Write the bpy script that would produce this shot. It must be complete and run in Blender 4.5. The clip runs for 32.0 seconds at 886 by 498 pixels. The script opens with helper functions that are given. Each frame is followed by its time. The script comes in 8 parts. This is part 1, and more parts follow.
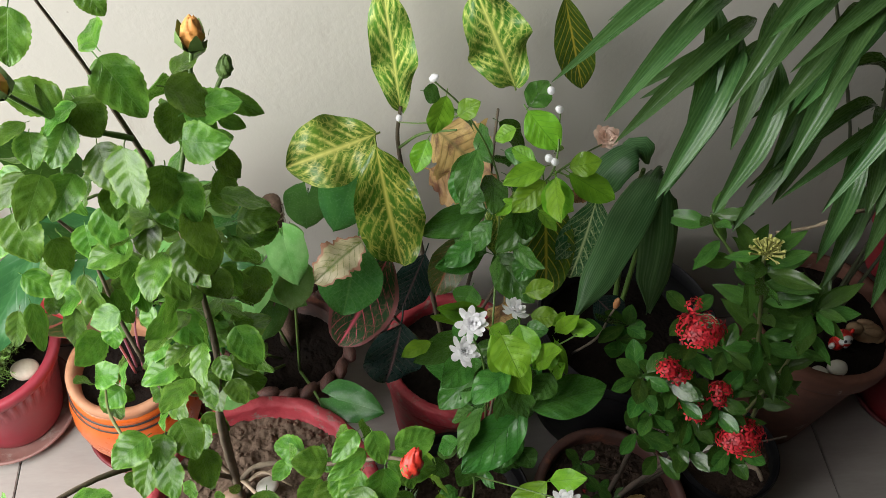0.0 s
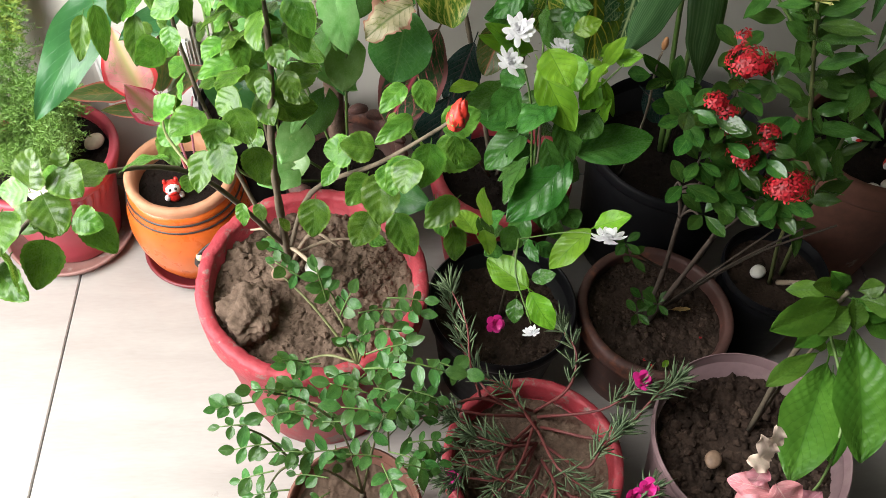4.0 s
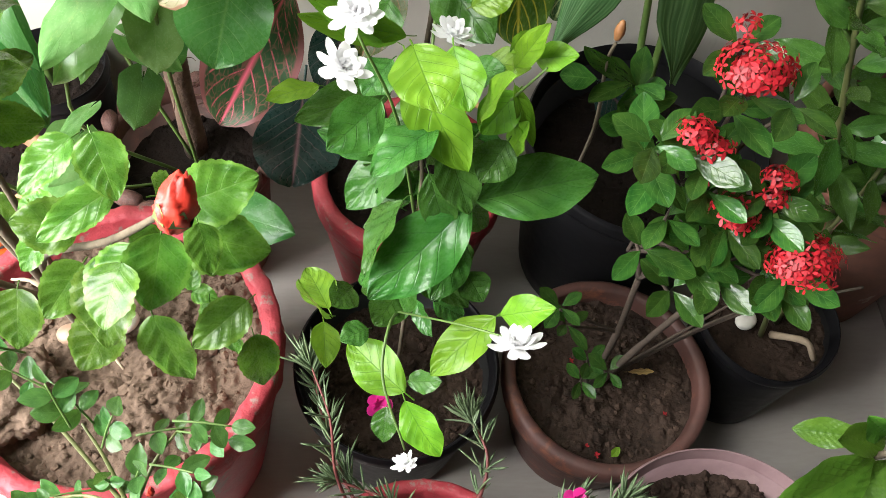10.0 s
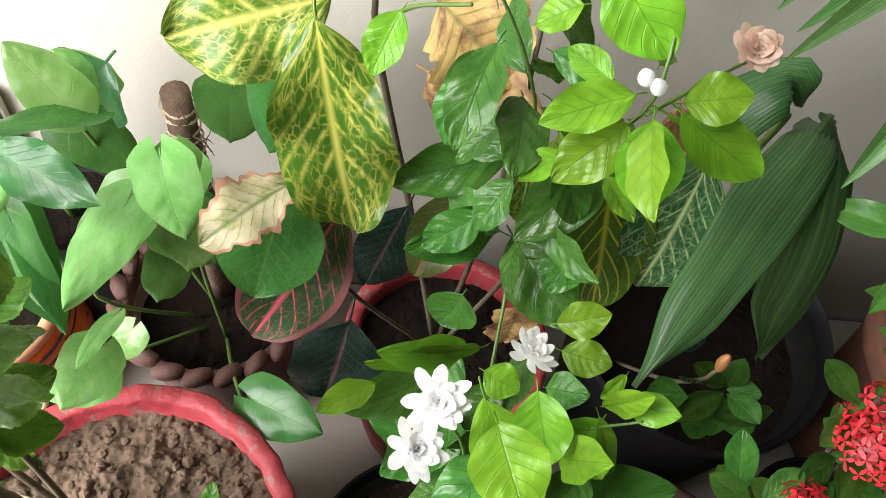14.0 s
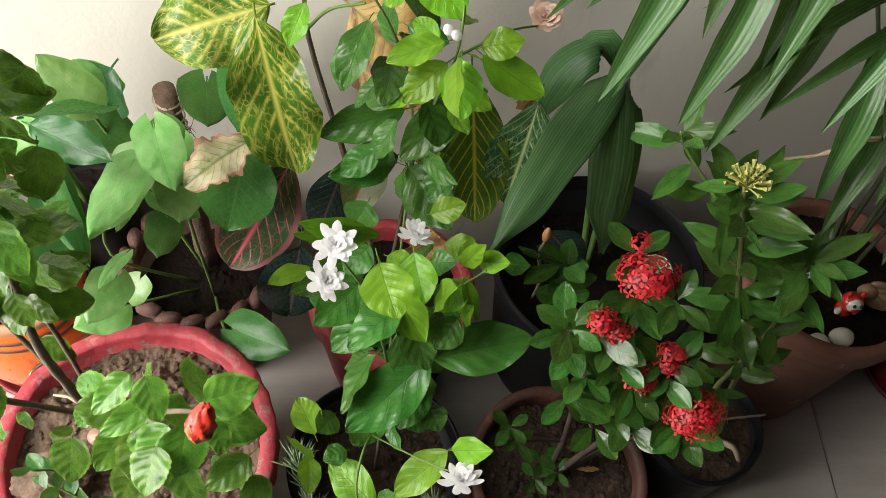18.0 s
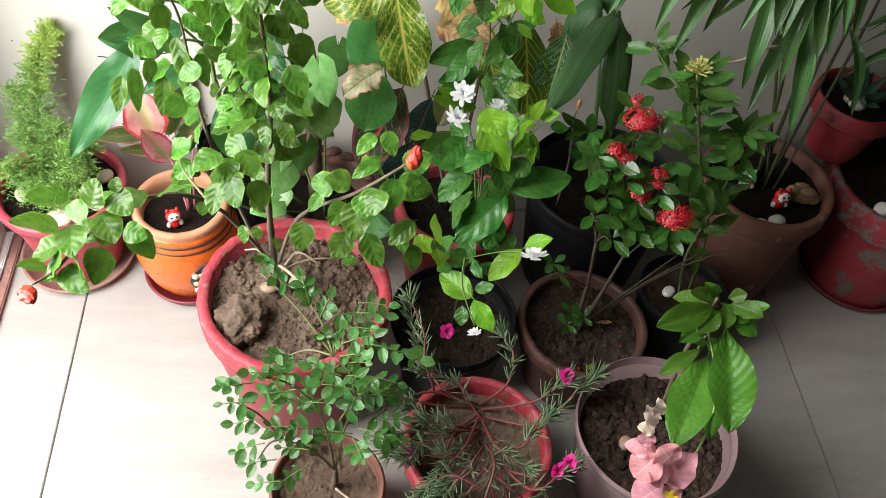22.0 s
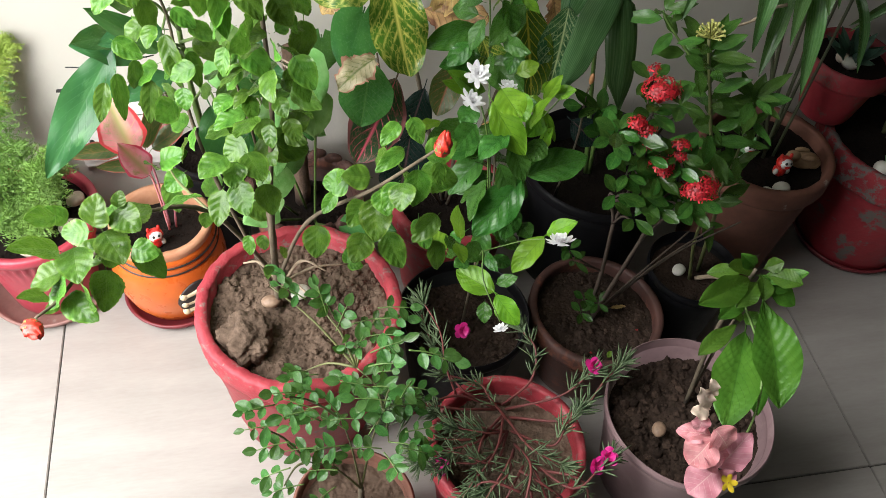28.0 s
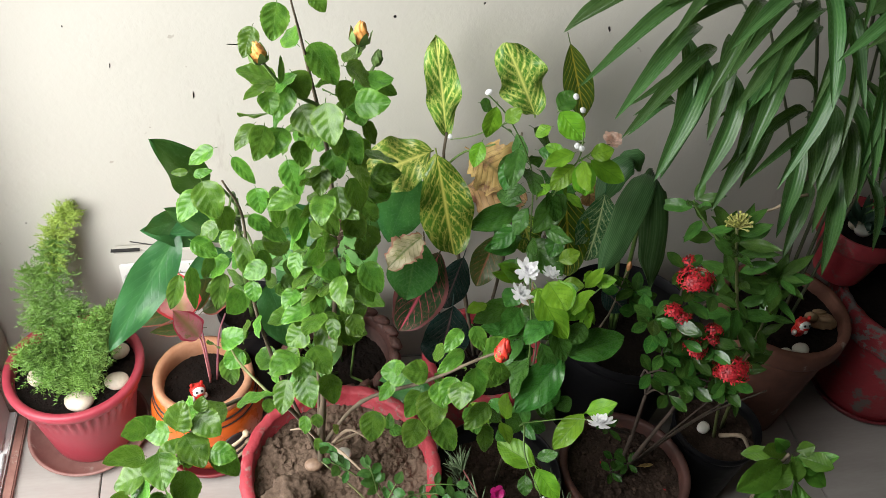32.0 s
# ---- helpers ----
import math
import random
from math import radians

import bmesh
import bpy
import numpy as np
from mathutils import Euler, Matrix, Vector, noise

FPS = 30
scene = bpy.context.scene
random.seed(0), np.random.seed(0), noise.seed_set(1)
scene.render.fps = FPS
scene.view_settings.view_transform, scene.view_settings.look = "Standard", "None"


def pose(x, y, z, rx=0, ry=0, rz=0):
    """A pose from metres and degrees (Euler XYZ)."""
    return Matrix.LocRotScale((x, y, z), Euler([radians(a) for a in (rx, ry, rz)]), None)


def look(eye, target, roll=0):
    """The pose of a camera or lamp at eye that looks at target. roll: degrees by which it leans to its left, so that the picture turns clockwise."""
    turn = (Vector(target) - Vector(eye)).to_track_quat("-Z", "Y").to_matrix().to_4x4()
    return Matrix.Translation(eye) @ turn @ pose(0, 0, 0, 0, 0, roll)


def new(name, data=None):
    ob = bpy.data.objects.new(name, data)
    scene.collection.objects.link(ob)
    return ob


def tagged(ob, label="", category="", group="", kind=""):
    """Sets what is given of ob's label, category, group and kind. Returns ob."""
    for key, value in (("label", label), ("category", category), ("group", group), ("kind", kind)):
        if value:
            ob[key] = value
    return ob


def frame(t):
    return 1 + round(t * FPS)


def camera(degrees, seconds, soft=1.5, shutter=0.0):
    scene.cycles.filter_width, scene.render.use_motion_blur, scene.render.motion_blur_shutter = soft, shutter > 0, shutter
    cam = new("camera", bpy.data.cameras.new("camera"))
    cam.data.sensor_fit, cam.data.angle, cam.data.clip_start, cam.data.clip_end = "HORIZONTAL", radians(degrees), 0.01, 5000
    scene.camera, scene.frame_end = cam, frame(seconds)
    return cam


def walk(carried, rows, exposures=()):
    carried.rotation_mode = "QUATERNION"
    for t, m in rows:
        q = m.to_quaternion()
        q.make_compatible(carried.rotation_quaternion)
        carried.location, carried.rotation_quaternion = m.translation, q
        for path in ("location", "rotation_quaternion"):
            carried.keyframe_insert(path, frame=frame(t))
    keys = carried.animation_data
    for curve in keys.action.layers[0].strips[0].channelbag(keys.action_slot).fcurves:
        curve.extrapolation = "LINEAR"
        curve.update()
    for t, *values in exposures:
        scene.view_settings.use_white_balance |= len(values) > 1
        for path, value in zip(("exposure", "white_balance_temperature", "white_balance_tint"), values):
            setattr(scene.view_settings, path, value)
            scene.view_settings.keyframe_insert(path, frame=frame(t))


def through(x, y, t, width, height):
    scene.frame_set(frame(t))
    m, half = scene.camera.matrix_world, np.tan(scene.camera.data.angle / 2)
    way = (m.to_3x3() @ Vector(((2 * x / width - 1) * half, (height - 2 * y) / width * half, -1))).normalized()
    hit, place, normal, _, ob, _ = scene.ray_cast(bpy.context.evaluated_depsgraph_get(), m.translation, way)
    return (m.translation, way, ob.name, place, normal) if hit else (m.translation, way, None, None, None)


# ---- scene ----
cam = camera(54.3, 32.0, soft=0.6)
# seconds, eye in metres, turn in degrees
ROWS = [
    (0.0, 0.0000, 0.0000, 1.2124, 37.35, -4.71, -5.87),
    (0.5, 0.0080, -0.0363, 1.2041, 37.73, -4.64, -6.02),
    (1.0, 0.0112, -0.0700, 1.1934, 38.37, -4.86, -6.22),
    (1.5, 0.0230, -0.0776, 1.1751, 38.47, -4.85, -6.29),
    (2.0, 0.0530, -0.0848, 1.1610, 37.51, -3.77, -5.25),
    (2.5, 0.0765, -0.1213, 1.1395, 36.82, -2.79, -2.65),
    (4.5, -0.0198, -0.2007, 1.0527, 35.54, -2.63, -3.59),
    (5.0, 0.0113, -0.2025, 1.0155, 33.91, -2.46, -5.33),
    (5.5, 0.0600, -0.2002, 0.9835, 32.21, -3.31, -5.98),
    (6.0, 0.1146, -0.1979, 0.9478, 31.47, -3.65, -4.40),
    (6.5, 0.1497, -0.1874, 0.9209, 31.31, -2.14, -1.92),
    (7.0, 0.1764, -0.1526, 0.8970, 31.41, -1.24, -1.59),
    (7.5, 0.1663, -0.0952, 0.8832, 31.40, -1.31, -1.67),
    (8.0, 0.1505, -0.0308, 0.8741, 31.46, -1.46, -1.93),
    (8.5, 0.1154, 0.0160, 0.8695, 31.17, -2.19, -2.25),
    (9.0, 0.1067, 0.0373, 0.8930, 31.32, -3.70, -3.02),
    (9.5, 0.1171, 0.0488, 0.9057, 31.36, -4.29, -3.37),
    (10.0, 0.1172, 0.0661, 0.9033, 31.43, -4.38, -2.60),
    (10.5, 0.1185, 0.0754, 0.9151, 31.25, -3.84, -0.27),
    (11.0, 0.1268, 0.0709, 0.9176, 31.13, -3.04, 1.94),
    (11.5, 0.1345, 0.0925, 0.9117, 30.83, -3.10, 3.75),
    (12.0, 0.1215, 0.1285, 0.9091, 30.61, -3.16, 3.95),
    (12.5, 0.0947, 0.1777, 0.9096, 29.81, -3.63, 3.83),
    (13.0, 0.0842, 0.2118, 0.9128, 29.79, -4.75, 3.16),
    (13.5, 0.0799, 0.2320, 0.9175, 29.91, -5.79, 2.36),
    (14.0, 0.0789, 0.2516, 0.9410, 30.22, -6.64, 1.33),
    (14.5, 0.0827, 0.2651, 0.9597, 31.30, -6.71, -0.25),
    (16.5, 0.1031, 0.1541, 1.0326, 32.89, -6.49, -2.10),
    (17.0, 0.1136, 0.1220, 1.0480, 33.02, -6.03, -1.84),
    (17.5, 0.1266, 0.1037, 1.0554, 33.14, -5.63, -1.73),
    (18.0, 0.1334, 0.0740, 1.0700, 33.14, -4.90, -1.38),
    (18.5, 0.1386, 0.0477, 1.0767, 33.10, -3.83, -0.19),
    (19.0, 0.1429, 0.0252, 1.0789, 32.80, -3.04, 1.57),
    (19.5, 0.1350, 0.0069, 1.0731, 32.70, -2.49, 2.59),
    (20.0, 0.0855, -0.0307, 1.0738, 32.18, -2.64, 2.65),
    (20.5, 0.0286, -0.0903, 1.1018, 32.13, -2.31, 0.74),
    (21.0, -0.0095, -0.1379, 1.1119, 32.93, -3.13, -2.32),
    (21.5, -0.0112, -0.2087, 1.1430, 34.63, -4.24, -3.50),
    (22.0, -0.0147, -0.3433, 1.2306, 39.13, -4.88, -4.12),
    (22.5, -0.0572, -0.4375, 1.2813, 43.94, -5.10, -4.29),
    (23.0, -0.1368, -0.4618, 1.2799, 46.49, -5.31, -7.63),
    (23.5, -0.1925, -0.4783, 1.2868, 47.64, -5.20, -11.90),
    (24.0, -0.2056, -0.4770, 1.3065, 50.97, -5.69, -13.58),
    (24.5, -0.1974, -0.4693, 1.3120, 51.89, -5.79, -13.81),
    (25.0, -0.1911, -0.4802, 1.2797, 51.13, -5.84, -13.94),
    (25.5, -0.1877, -0.4806, 1.2606, 48.88, -5.40, -14.41),
    (26.0, -0.1745, -0.4550, 1.2259, 46.52, -5.34, -14.68),
    (26.5, -0.1400, -0.4088, 1.1934, 44.46, -5.40, -14.81),
    (28.5, -0.0875, -0.2732, 1.1698, 39.26, -4.31, -9.32),
    (29.0, -0.1168, -0.2516, 1.1791, 39.23, -4.48, -9.37),
    (29.5, -0.1309, -0.2472, 1.1953, 40.15, -4.62, -9.48),
    (30.0, -0.1350, -0.2492, 1.2103, 41.96, -4.69, -9.52),
    (30.5, -0.1411, -0.2463, 1.2300, 42.24, -4.89, -9.53),
    (31.0, -0.1437, -0.2395, 1.2416, 42.30, -5.08, -9.52),
    (31.5, -0.1485, -0.2387, 1.2493, 43.91, -5.19, -9.63),
    (32.0, -0.1515, -0.2466, 1.2755, 45.65, -5.35, -9.77),
]
EXPOSURES = [(t, stops, kelvin, 10) for t, stops, kelvin in (
    (0.0, -0.2, 6500), (1.0, 0.05, 6500), (2.0, 0.37, 6500), (5.0, 0.32, 6500), (6.0, 0.27, 6500), (7.0, 0.63, 6500), (8.0, 1.2, 6500), (9.0, 1.15, 6500), (10.0, 1.15, 6500), (11.0, 0.9, 6450), (12.0, 1.05, 6400), (13.0, 1.25, 6500), (14.0, 0.88, 6600),
    (17.0, 0.57, 6850), (18.0, 0.48, 6850), (19.0, 0.45, 6650), (20.0, 0.47, 6500), (21.0, 0.35, 6450), (22.0, 0.47, 6450), (23.0, 0.15, 6450), (24.0, -0.03, 6450), (26.0, 0.12, 6450), (29.0, 0.28, 6450), (31.0, 0.22, 6450), (32.0, 0.0, 6450))]
walk(cam, [(t, pose(x, y, z, rx, ry, rz)) for t, x, y, z, rx, ry, rz in ROWS], EXPOSURES)

# ---- daylight: an overcast sky through the sliding door on the west side ----
world = bpy.data.worlds.new("sky")
scene.world = world
world.use_nodes = True
wn = world.node_tree.nodes
sky = wn.new("ShaderNodeTexSky")
sky.sky_type, sky.sun_disc = "NISHITA", False
sky.sun_elevation, sky.sun_rotation = radians(61), radians(258)
world.node_tree.links.new(sky.outputs[0], wn["Background"].inputs[0])
wn["Background"].inputs[1].default_value = 0.018


def lamp(name, kind, m, energy, color, size=None, size_y=None):
    data = bpy.data.lights.new(name, kind)
    data.energy, data.color = energy, color
    if kind == "AREA":
        data.shape, data.size, data.size_y = "RECTANGLE", size, size_y
    if kind == "SUN":
        data.angle = radians(size)
    ob = new(name, data)
    ob.matrix_world = m
    return ob


lamp("sun", "SUN", look((-2.3, -0.3, 4.2), (0, 0.1, 0)), 0.75, (1.0, 0.96, 0.9), 20)
lamp("door_daylight", "AREA", look((-0.70, 0.07, 1.02), (0.75, -0.06, 0.25)), 43.0, (1.0, 0.985, 0.975), 0.62, 1.6)


# ---- materials ----
def nodes(name):
    m = bpy.data.materials.new(name)
    m.use_nodes = True
    t = m.node_tree
    return m, t.nodes, t.links, t.nodes["Principled BSDF"]


def noise_tex(n, l, vec, scale, detail=4.0, rough=0.55):
    k = n.new("ShaderNodeTexNoise")
    k.inputs["Scale"].default_value, k.inputs["Detail"].default_value, k.inputs["Roughness"].default_value = scale, detail, rough
    if vec is not None:
        l.new(vec, k.inputs["Vector"])
    return k.outputs["Fac"]


def ramp(n, l, fac, stops):
    r = n.new("ShaderNodeValToRGB")
    e = r.color_ramp.elements
    while len(e) < len(stops):
        e.new(0.5)
    for el, (p, c) in zip(e, stops):
        el.position, el.color = p, (*c, 1) if len(c) == 3 else c
    l.new(fac, r.inputs[0])
    return r.outputs[0]


def mix(n, l, fac, a, b, kind="MIX"):
    k = n.new("ShaderNodeMix")
    k.data_type, k.blend_type = "RGBA", kind
    for value, slot in ((fac, 0), (a, 6), (b, 7)):
        if isinstance(value, (int, float)):
            k.inputs[slot].default_value = value
        elif isinstance(value, tuple):
            k.inputs[slot].default_value = (*value, 1)
        else:
            l.new(value, k.inputs[slot])
    return k.outputs[2]


def calc(n, l, op, a, b=0.0, clamp=False):
    k = n.new("ShaderNodeMath")
    k.operation, k.use_clamp = op, clamp
    for value, slot in ((a, 0), (b, 1)):
        if isinstance(value, (int, float)):
            k.inputs[slot].default_value = value
        else:
            l.new(value, k.inputs[slot])
    return k.outputs[0]


def bump(n, l, shader, height, strength, distance=0.01):
    k = n.new("ShaderNodeBump")
    k.inputs["Strength"].default_value, k.inputs["Distance"].default_value = strength, distance
    l.new(height, k.inputs["Height"])
    l.new(k.outputs[0], shader.inputs["Normal"])


def random_of(n):
    return n.new("ShaderNodeObjectInfo").outputs["Random"]


def surface(name, dark, light, scale=6.0, fine=60.0, rough=0.6, bumps=0.2, spec=0.5, vary=0.0, stain=None, stain_at=0.62, metal=0.0, soft=0.05, islands=0.0):
    """Two scales of colour change, fine relief, and stains of another colour where a coarse noise is high."""
    m, n, l, s = nodes(name)
    v = n.new("ShaderNodeTexCoord").outputs["Object"]
    big, small = noise_tex(n, l, v, scale), noise_tex(n, l, v, fine, 6)
    f = calc(n, l, "ADD", calc(n, l, "MULTIPLY", big, 0.6), calc(n, l, "MULTIPLY", small, 0.4))
    col = ramp(n, l, f, [(0.33, dark), (0.67, light)])
    if stain:
        k = noise_tex(n, l, v, scale * 2.3, 8, 0.7)
        col = mix(n, l, ramp(n, l, k, [(stain_at - 0.03, (0, 0, 0)), (stain_at + soft, (1, 1, 1))]), col, stain)
    if vary or islands:
        h = n.new("ShaderNodeHueSaturation")
        l.new(col, h.inputs["Color"])
        l.new(calc(n, l, "ADD", calc(n, l, "MULTIPLY", n.new("ShaderNodeNewGeometry").outputs["Random Per Island"] if islands else random_of(n), 2 * (vary or islands)), 1 - (vary or islands)), h.inputs["Value"])
        col = h.outputs[0]
    l.new(col, s.inputs["Base Color"])
    l.new(calc(n, l, "ADD", calc(n, l, "MULTIPLY", small, 0.25), rough - 0.125), s.inputs["Roughness"])
    s.inputs["Specular IOR Level"].default_value, s.inputs["Metallic"].default_value = spec, metal
    if bumps:
        bump(n, l, s, f, bumps, 0.004)
    return m


def petal(name, dark, light, glow, through=0.35, rough=0.55, islands=0.0):
    """Thin petals: a soft surface with some light passing through."""
    m = surface(name, dark, light, 40, 200, rough, 0.15, islands=islands)
    n, l = m.node_tree.nodes, m.node_tree.links
    tr = n.new("ShaderNodeBsdfTranslucent")
    tr.inputs[0].default_value = (*glow, 1)
    ms = n.new("ShaderNodeMixShader")
    ms.inputs[0].default_value = through
    l.new(n["Principled BSDF"].outputs[0], ms.inputs[1])
    l.new(tr.outputs[0], ms.inputs[2])
    l.new(ms.outputs[0], n["Material Output"].inputs[0])
    return m


def painted_wall():
    m, n, l, s = nodes("cream_wall_paint")
    v = n.new("ShaderNodeTexCoord").outputs["Object"]
    big, mid, fine = noise_tex(n, l, v, 1.6, 3), noise_tex(n, l, v, 22, 6, 0.65), noise_tex(n, l, v, 190, 4)
    base = ramp(n, l, big, [(0.3, (0.485, 0.468, 0.412)), (0.7, (0.55, 0.532, 0.472))])
    base = mix(n, l, ramp(n, l, mid, [(0.55, (0, 0, 0)), (0.8, (0.5, 0.5, 0.5))]), base, (0.50, 0.475, 0.41))
    chips = noise_tex(n, l, v, 46, 2, 0.5)
    base = mix(n, l, ramp(n, l, chips, [(0.765, (0, 0, 0)), (0.785, (1, 1, 1))]), base, (0.38, 0.35, 0.3))
    mp = n.new("ShaderNodeMapping")
    mp.inputs["Rotation"].default_value, mp.inputs["Scale"].default_value = (0, 0.5, 0), (1.0, 1.0, 0.22)
    l.new(v, mp.inputs[0])
    scuff = noise_tex(n, l, mp.outputs[0], 26, 5, 0.72)
    where = ramp(n, l, noise_tex(n, l, v, 4.5, 2), [(0.5, (0, 0, 0)), (0.62, (1, 1, 1))])
    base = mix(n, l, calc(n, l, "MULTIPLY", ramp(n, l, scuff, [(0.60, (0, 0, 0)), (0.70, (0.7, 0.7, 0.7))]), where), base, (0.40, 0.37, 0.32))
    l.new(base, s.inputs["Base Color"])
    s.inputs["Roughness"].default_value = 0.55
    bump(n, l, s, calc(n, l, "ADD", mid, calc(n, l, "MULTIPLY", fine, 0.3)), 0.22, 0.004)
    return m


def tile_material():
    m, n, l, s = nodes("beige_glazed_tile")
    co = n.new("ShaderNodeTexCoord").outputs["Object"]
    mp = n.new("ShaderNodeMapping")
    mp.inputs["Scale"].default_value = (1.4, 7.0, 1.0)
    l.new(co, mp.inputs[0])
    off = n.new("ShaderNodeVectorMath")
    off.operation = "ADD"
    comb = n.new("ShaderNodeCombineXYZ")
    l.new(calc(n, l, "MULTIPLY", random_of(n), 40.0), comb.inputs[0])
    l.new(mp.outputs[0], off.inputs[0])
    l.new(comb.outputs[0], off.inputs[1])
    streak, grain = noise_tex(n, l, off.outputs[0], 3.0, 5, 0.6), noise_tex(n, l, off.outputs[0], 40, 4)
    col = ramp(n, l, calc(n, l, "ADD", calc(n, l, "MULTIPLY", streak, 0.75), calc(n, l, "MULTIPLY", grain, 0.25)), [(0.3, (0.29, 0.27, 0.245)), (0.7, (0.385, 0.365, 0.336))])
    dust = noise_tex(n, l, co, 9, 7, 0.7)
    col = mix(n, l, ramp(n, l, dust, [(0.6, (0, 0, 0)), (0.78, (0.45, 0.45, 0.45))]), col, (0.30, 0.275, 0.24))
    l.new(col, s.inputs["Base Color"])
    l.new(ramp(n, l, dust, [(0.3, (0.26, 0.26, 0.26)), (0.7, (0.46, 0.46, 0.46))]), s.inputs["Roughness"])
    bump(n, l, s, streak, 0.03, 0.004)
    return m


M_WALL, M_TILE = painted_wall(), tile_material()
M_GROUT = surface("dark_grout", (0.05, 0.045, 0.04), (0.12, 0.11, 0.10), 20, 120, 0.9)
# Unseen walls and ceiling: colours kept dark to cut light bounced into the room.
M_FAR = surface("unseen_wall_dim_taupe", (0.13, 0.115, 0.10), (0.18, 0.16, 0.14), 2, 60, 0.8, 0.1)
M_CEIL = surface("unseen_ceiling_dim_grey", (0.28, 0.27, 0.26), (0.34, 0.33, 0.32), 2, 60, 0.8, 0.05)
M_UPVC = surface("white_door_frame", (0.70, 0.70, 0.68), (0.8, 0.8, 0.78), 3, 80, 0.35, 0.05, stain=(0.42, 0.38, 0.32), stain_at=0.68)
M_ALU = surface("dull_aluminium", (0.42, 0.42, 0.42), (0.55, 0.55, 0.54), 8, 120, 0.42, 0.1, metal=0.8)
M_BLACKP = surface("black_plastic", (0.004, 0.004, 0.005), (0.009, 0.009, 0.010), 9, 90, 0.46, 0.08, spec=0.18, stain=(0.022, 0.019, 0.016), stain_at=0.66)
M_RED = surface("worn_red_paint", (0.20, 0.014, 0.021), (0.31, 0.028, 0.037), 12, 90, 0.55, 0.4, stain=(0.15, 0.080, 0.066), stain_at=0.58)
M_REDRIM = surface("chipped_red_rim", (0.25, 0.018, 0.028), (0.40, 0.046, 0.060), 24, 130, 0.6, 0.9, stain=(0.22, 0.14, 0.12), stain_at=0.585)
M_RASP = surface("raspberry_red_paint", (0.33, 0.035, 0.055), (0.42, 0.055, 0.078), 6, 80, 0.42, 0.08)
M_ORANGE = surface("orange_glaze", (0.52, 0.095, 0.013), (0.68, 0.160, 0.022), 7, 60, 0.3, 0.1, stain=(0.45, 0.09, 0.02), stain_at=0.66)
M_CREAM = surface("bare_clay_lip", (0.40, 0.17, 0.08), (0.54, 0.29, 0.17), 14, 90, 0.7, 0.3)
M_TERRA = surface("terracotta", (0.100, 0.040, 0.026), (0.20, 0.083, 0.054), 8, 80, 0.8, 0.35, stain=(0.30, 0.24, 0.20), stain_at=0.64)
M_TERRAW = surface("wet_dark_terracotta", (0.046, 0.022, 0.018), (0.115, 0.048, 0.037), 9, 80, 0.6, 0.4, stain=(0.24, 0.085, 0.045), stain_at=0.57, soft=0.12)
M_MAUVE = surface("faded_mauve_plastic", (0.19, 0.120, 0.125), (0.27, 0.180, 0.185), 10, 70, 0.42, 0.12, stain=(0.30, 0.22, 0.21), stain_at=0.55, soft=0.2)
M_SAUCER = surface("dusty_brown_saucer", (0.20, 0.095, 0.08), (0.30, 0.17, 0.145), 10, 80, 0.55, 0.2, stain=(0.36, 0.29, 0.25), stain_at=0.6)
M_REDSAUCER = surface("dark_red_saucer", (0.13, 0.016, 0.022), (0.2, 0.03, 0.035), 10, 80, 0.45, 0.1)
M_PEELED = surface("grey_peeled_cement", (0.075, 0.066, 0.060), (0.165, 0.148, 0.135), 22, 120, 0.9, 0.9, stain=(0.22, 0.020, 0.026), stain_at=0.455)
M_PEELBODY = surface("peeling_red_paint", (0.20, 0.014, 0.021), (0.31, 0.028, 0.037), 5, 90, 0.5, 0.5, stain=(0.115, 0.100, 0.088), stain_at=0.555, soft=0.02)
M_SOILDRY = surface("dry_brown_soil", (0.058, 0.039, 0.027), (0.180, 0.126, 0.090), 16, 240, 0.95, 1.0, 0.2, islands=0.14)
# Dark soil taken near black: the deep shade inside the pots is in its colour.
M_SOILDARK = surface("shade_darkened_soil", (0.004, 0.0027, 0.002), (0.017, 0.011, 0.008), 20, 240, 0.95, 1.0, 0.2, islands=0.25)
M_SOILMID = surface("moist_brown_soil", (0.014, 0.009, 0.0065), (0.072, 0.047, 0.034), 24, 260, 0.95, 1.0, 0.2, stain=(0.12, 0.088, 0.066), stain_at=0.66, islands=0.4)
M_SOILPALE = surface("smooth_pale_soil", (0.076, 0.050, 0.035), (0.158, 0.107, 0.076), 9, 150, 0.95, 0.5, 0.2, islands=0.14)
M_PEBBLE = surface("cream_pebble", (0.52, 0.44, 0.33), (0.70, 0.63, 0.51), 30, 200, 0.45, 0.08, vary=0.12)
M_PEBBLEW = surface("white_pebble", (0.68, 0.66, 0.58), (0.80, 0.78, 0.71), 30, 200, 0.4, 0.06)
M_PEBBLEB = surface("brown_pebble", (0.17, 0.105, 0.068), (0.33, 0.225, 0.15), 30, 200, 0.55, 0.2)
M_SWITCH = surface("white_switch_plastic", (0.70, 0.69, 0.65), (0.78, 0.77, 0.74), 8, 90, 0.35, 0.03)
M_THRESH = surface("brown_stained_strip", (0.17, 0.075, 0.058), (0.32, 0.17, 0.135), 14, 90, 0.6, 0.3, stain=(0.36, 0.31, 0.26), stain_at=0.60)
M_DARK = surface("dark_holes", (0.01, 0.01, 0.01), (0.02, 0.02, 0.02), 8, 90, 0.5, 0)
M_CURTAIN = surface("dark_brown_cloth", (0.012, 0.008, 0.007), (0.028, 0.018, 0.015), 9, 300, 0.9, 0.3)
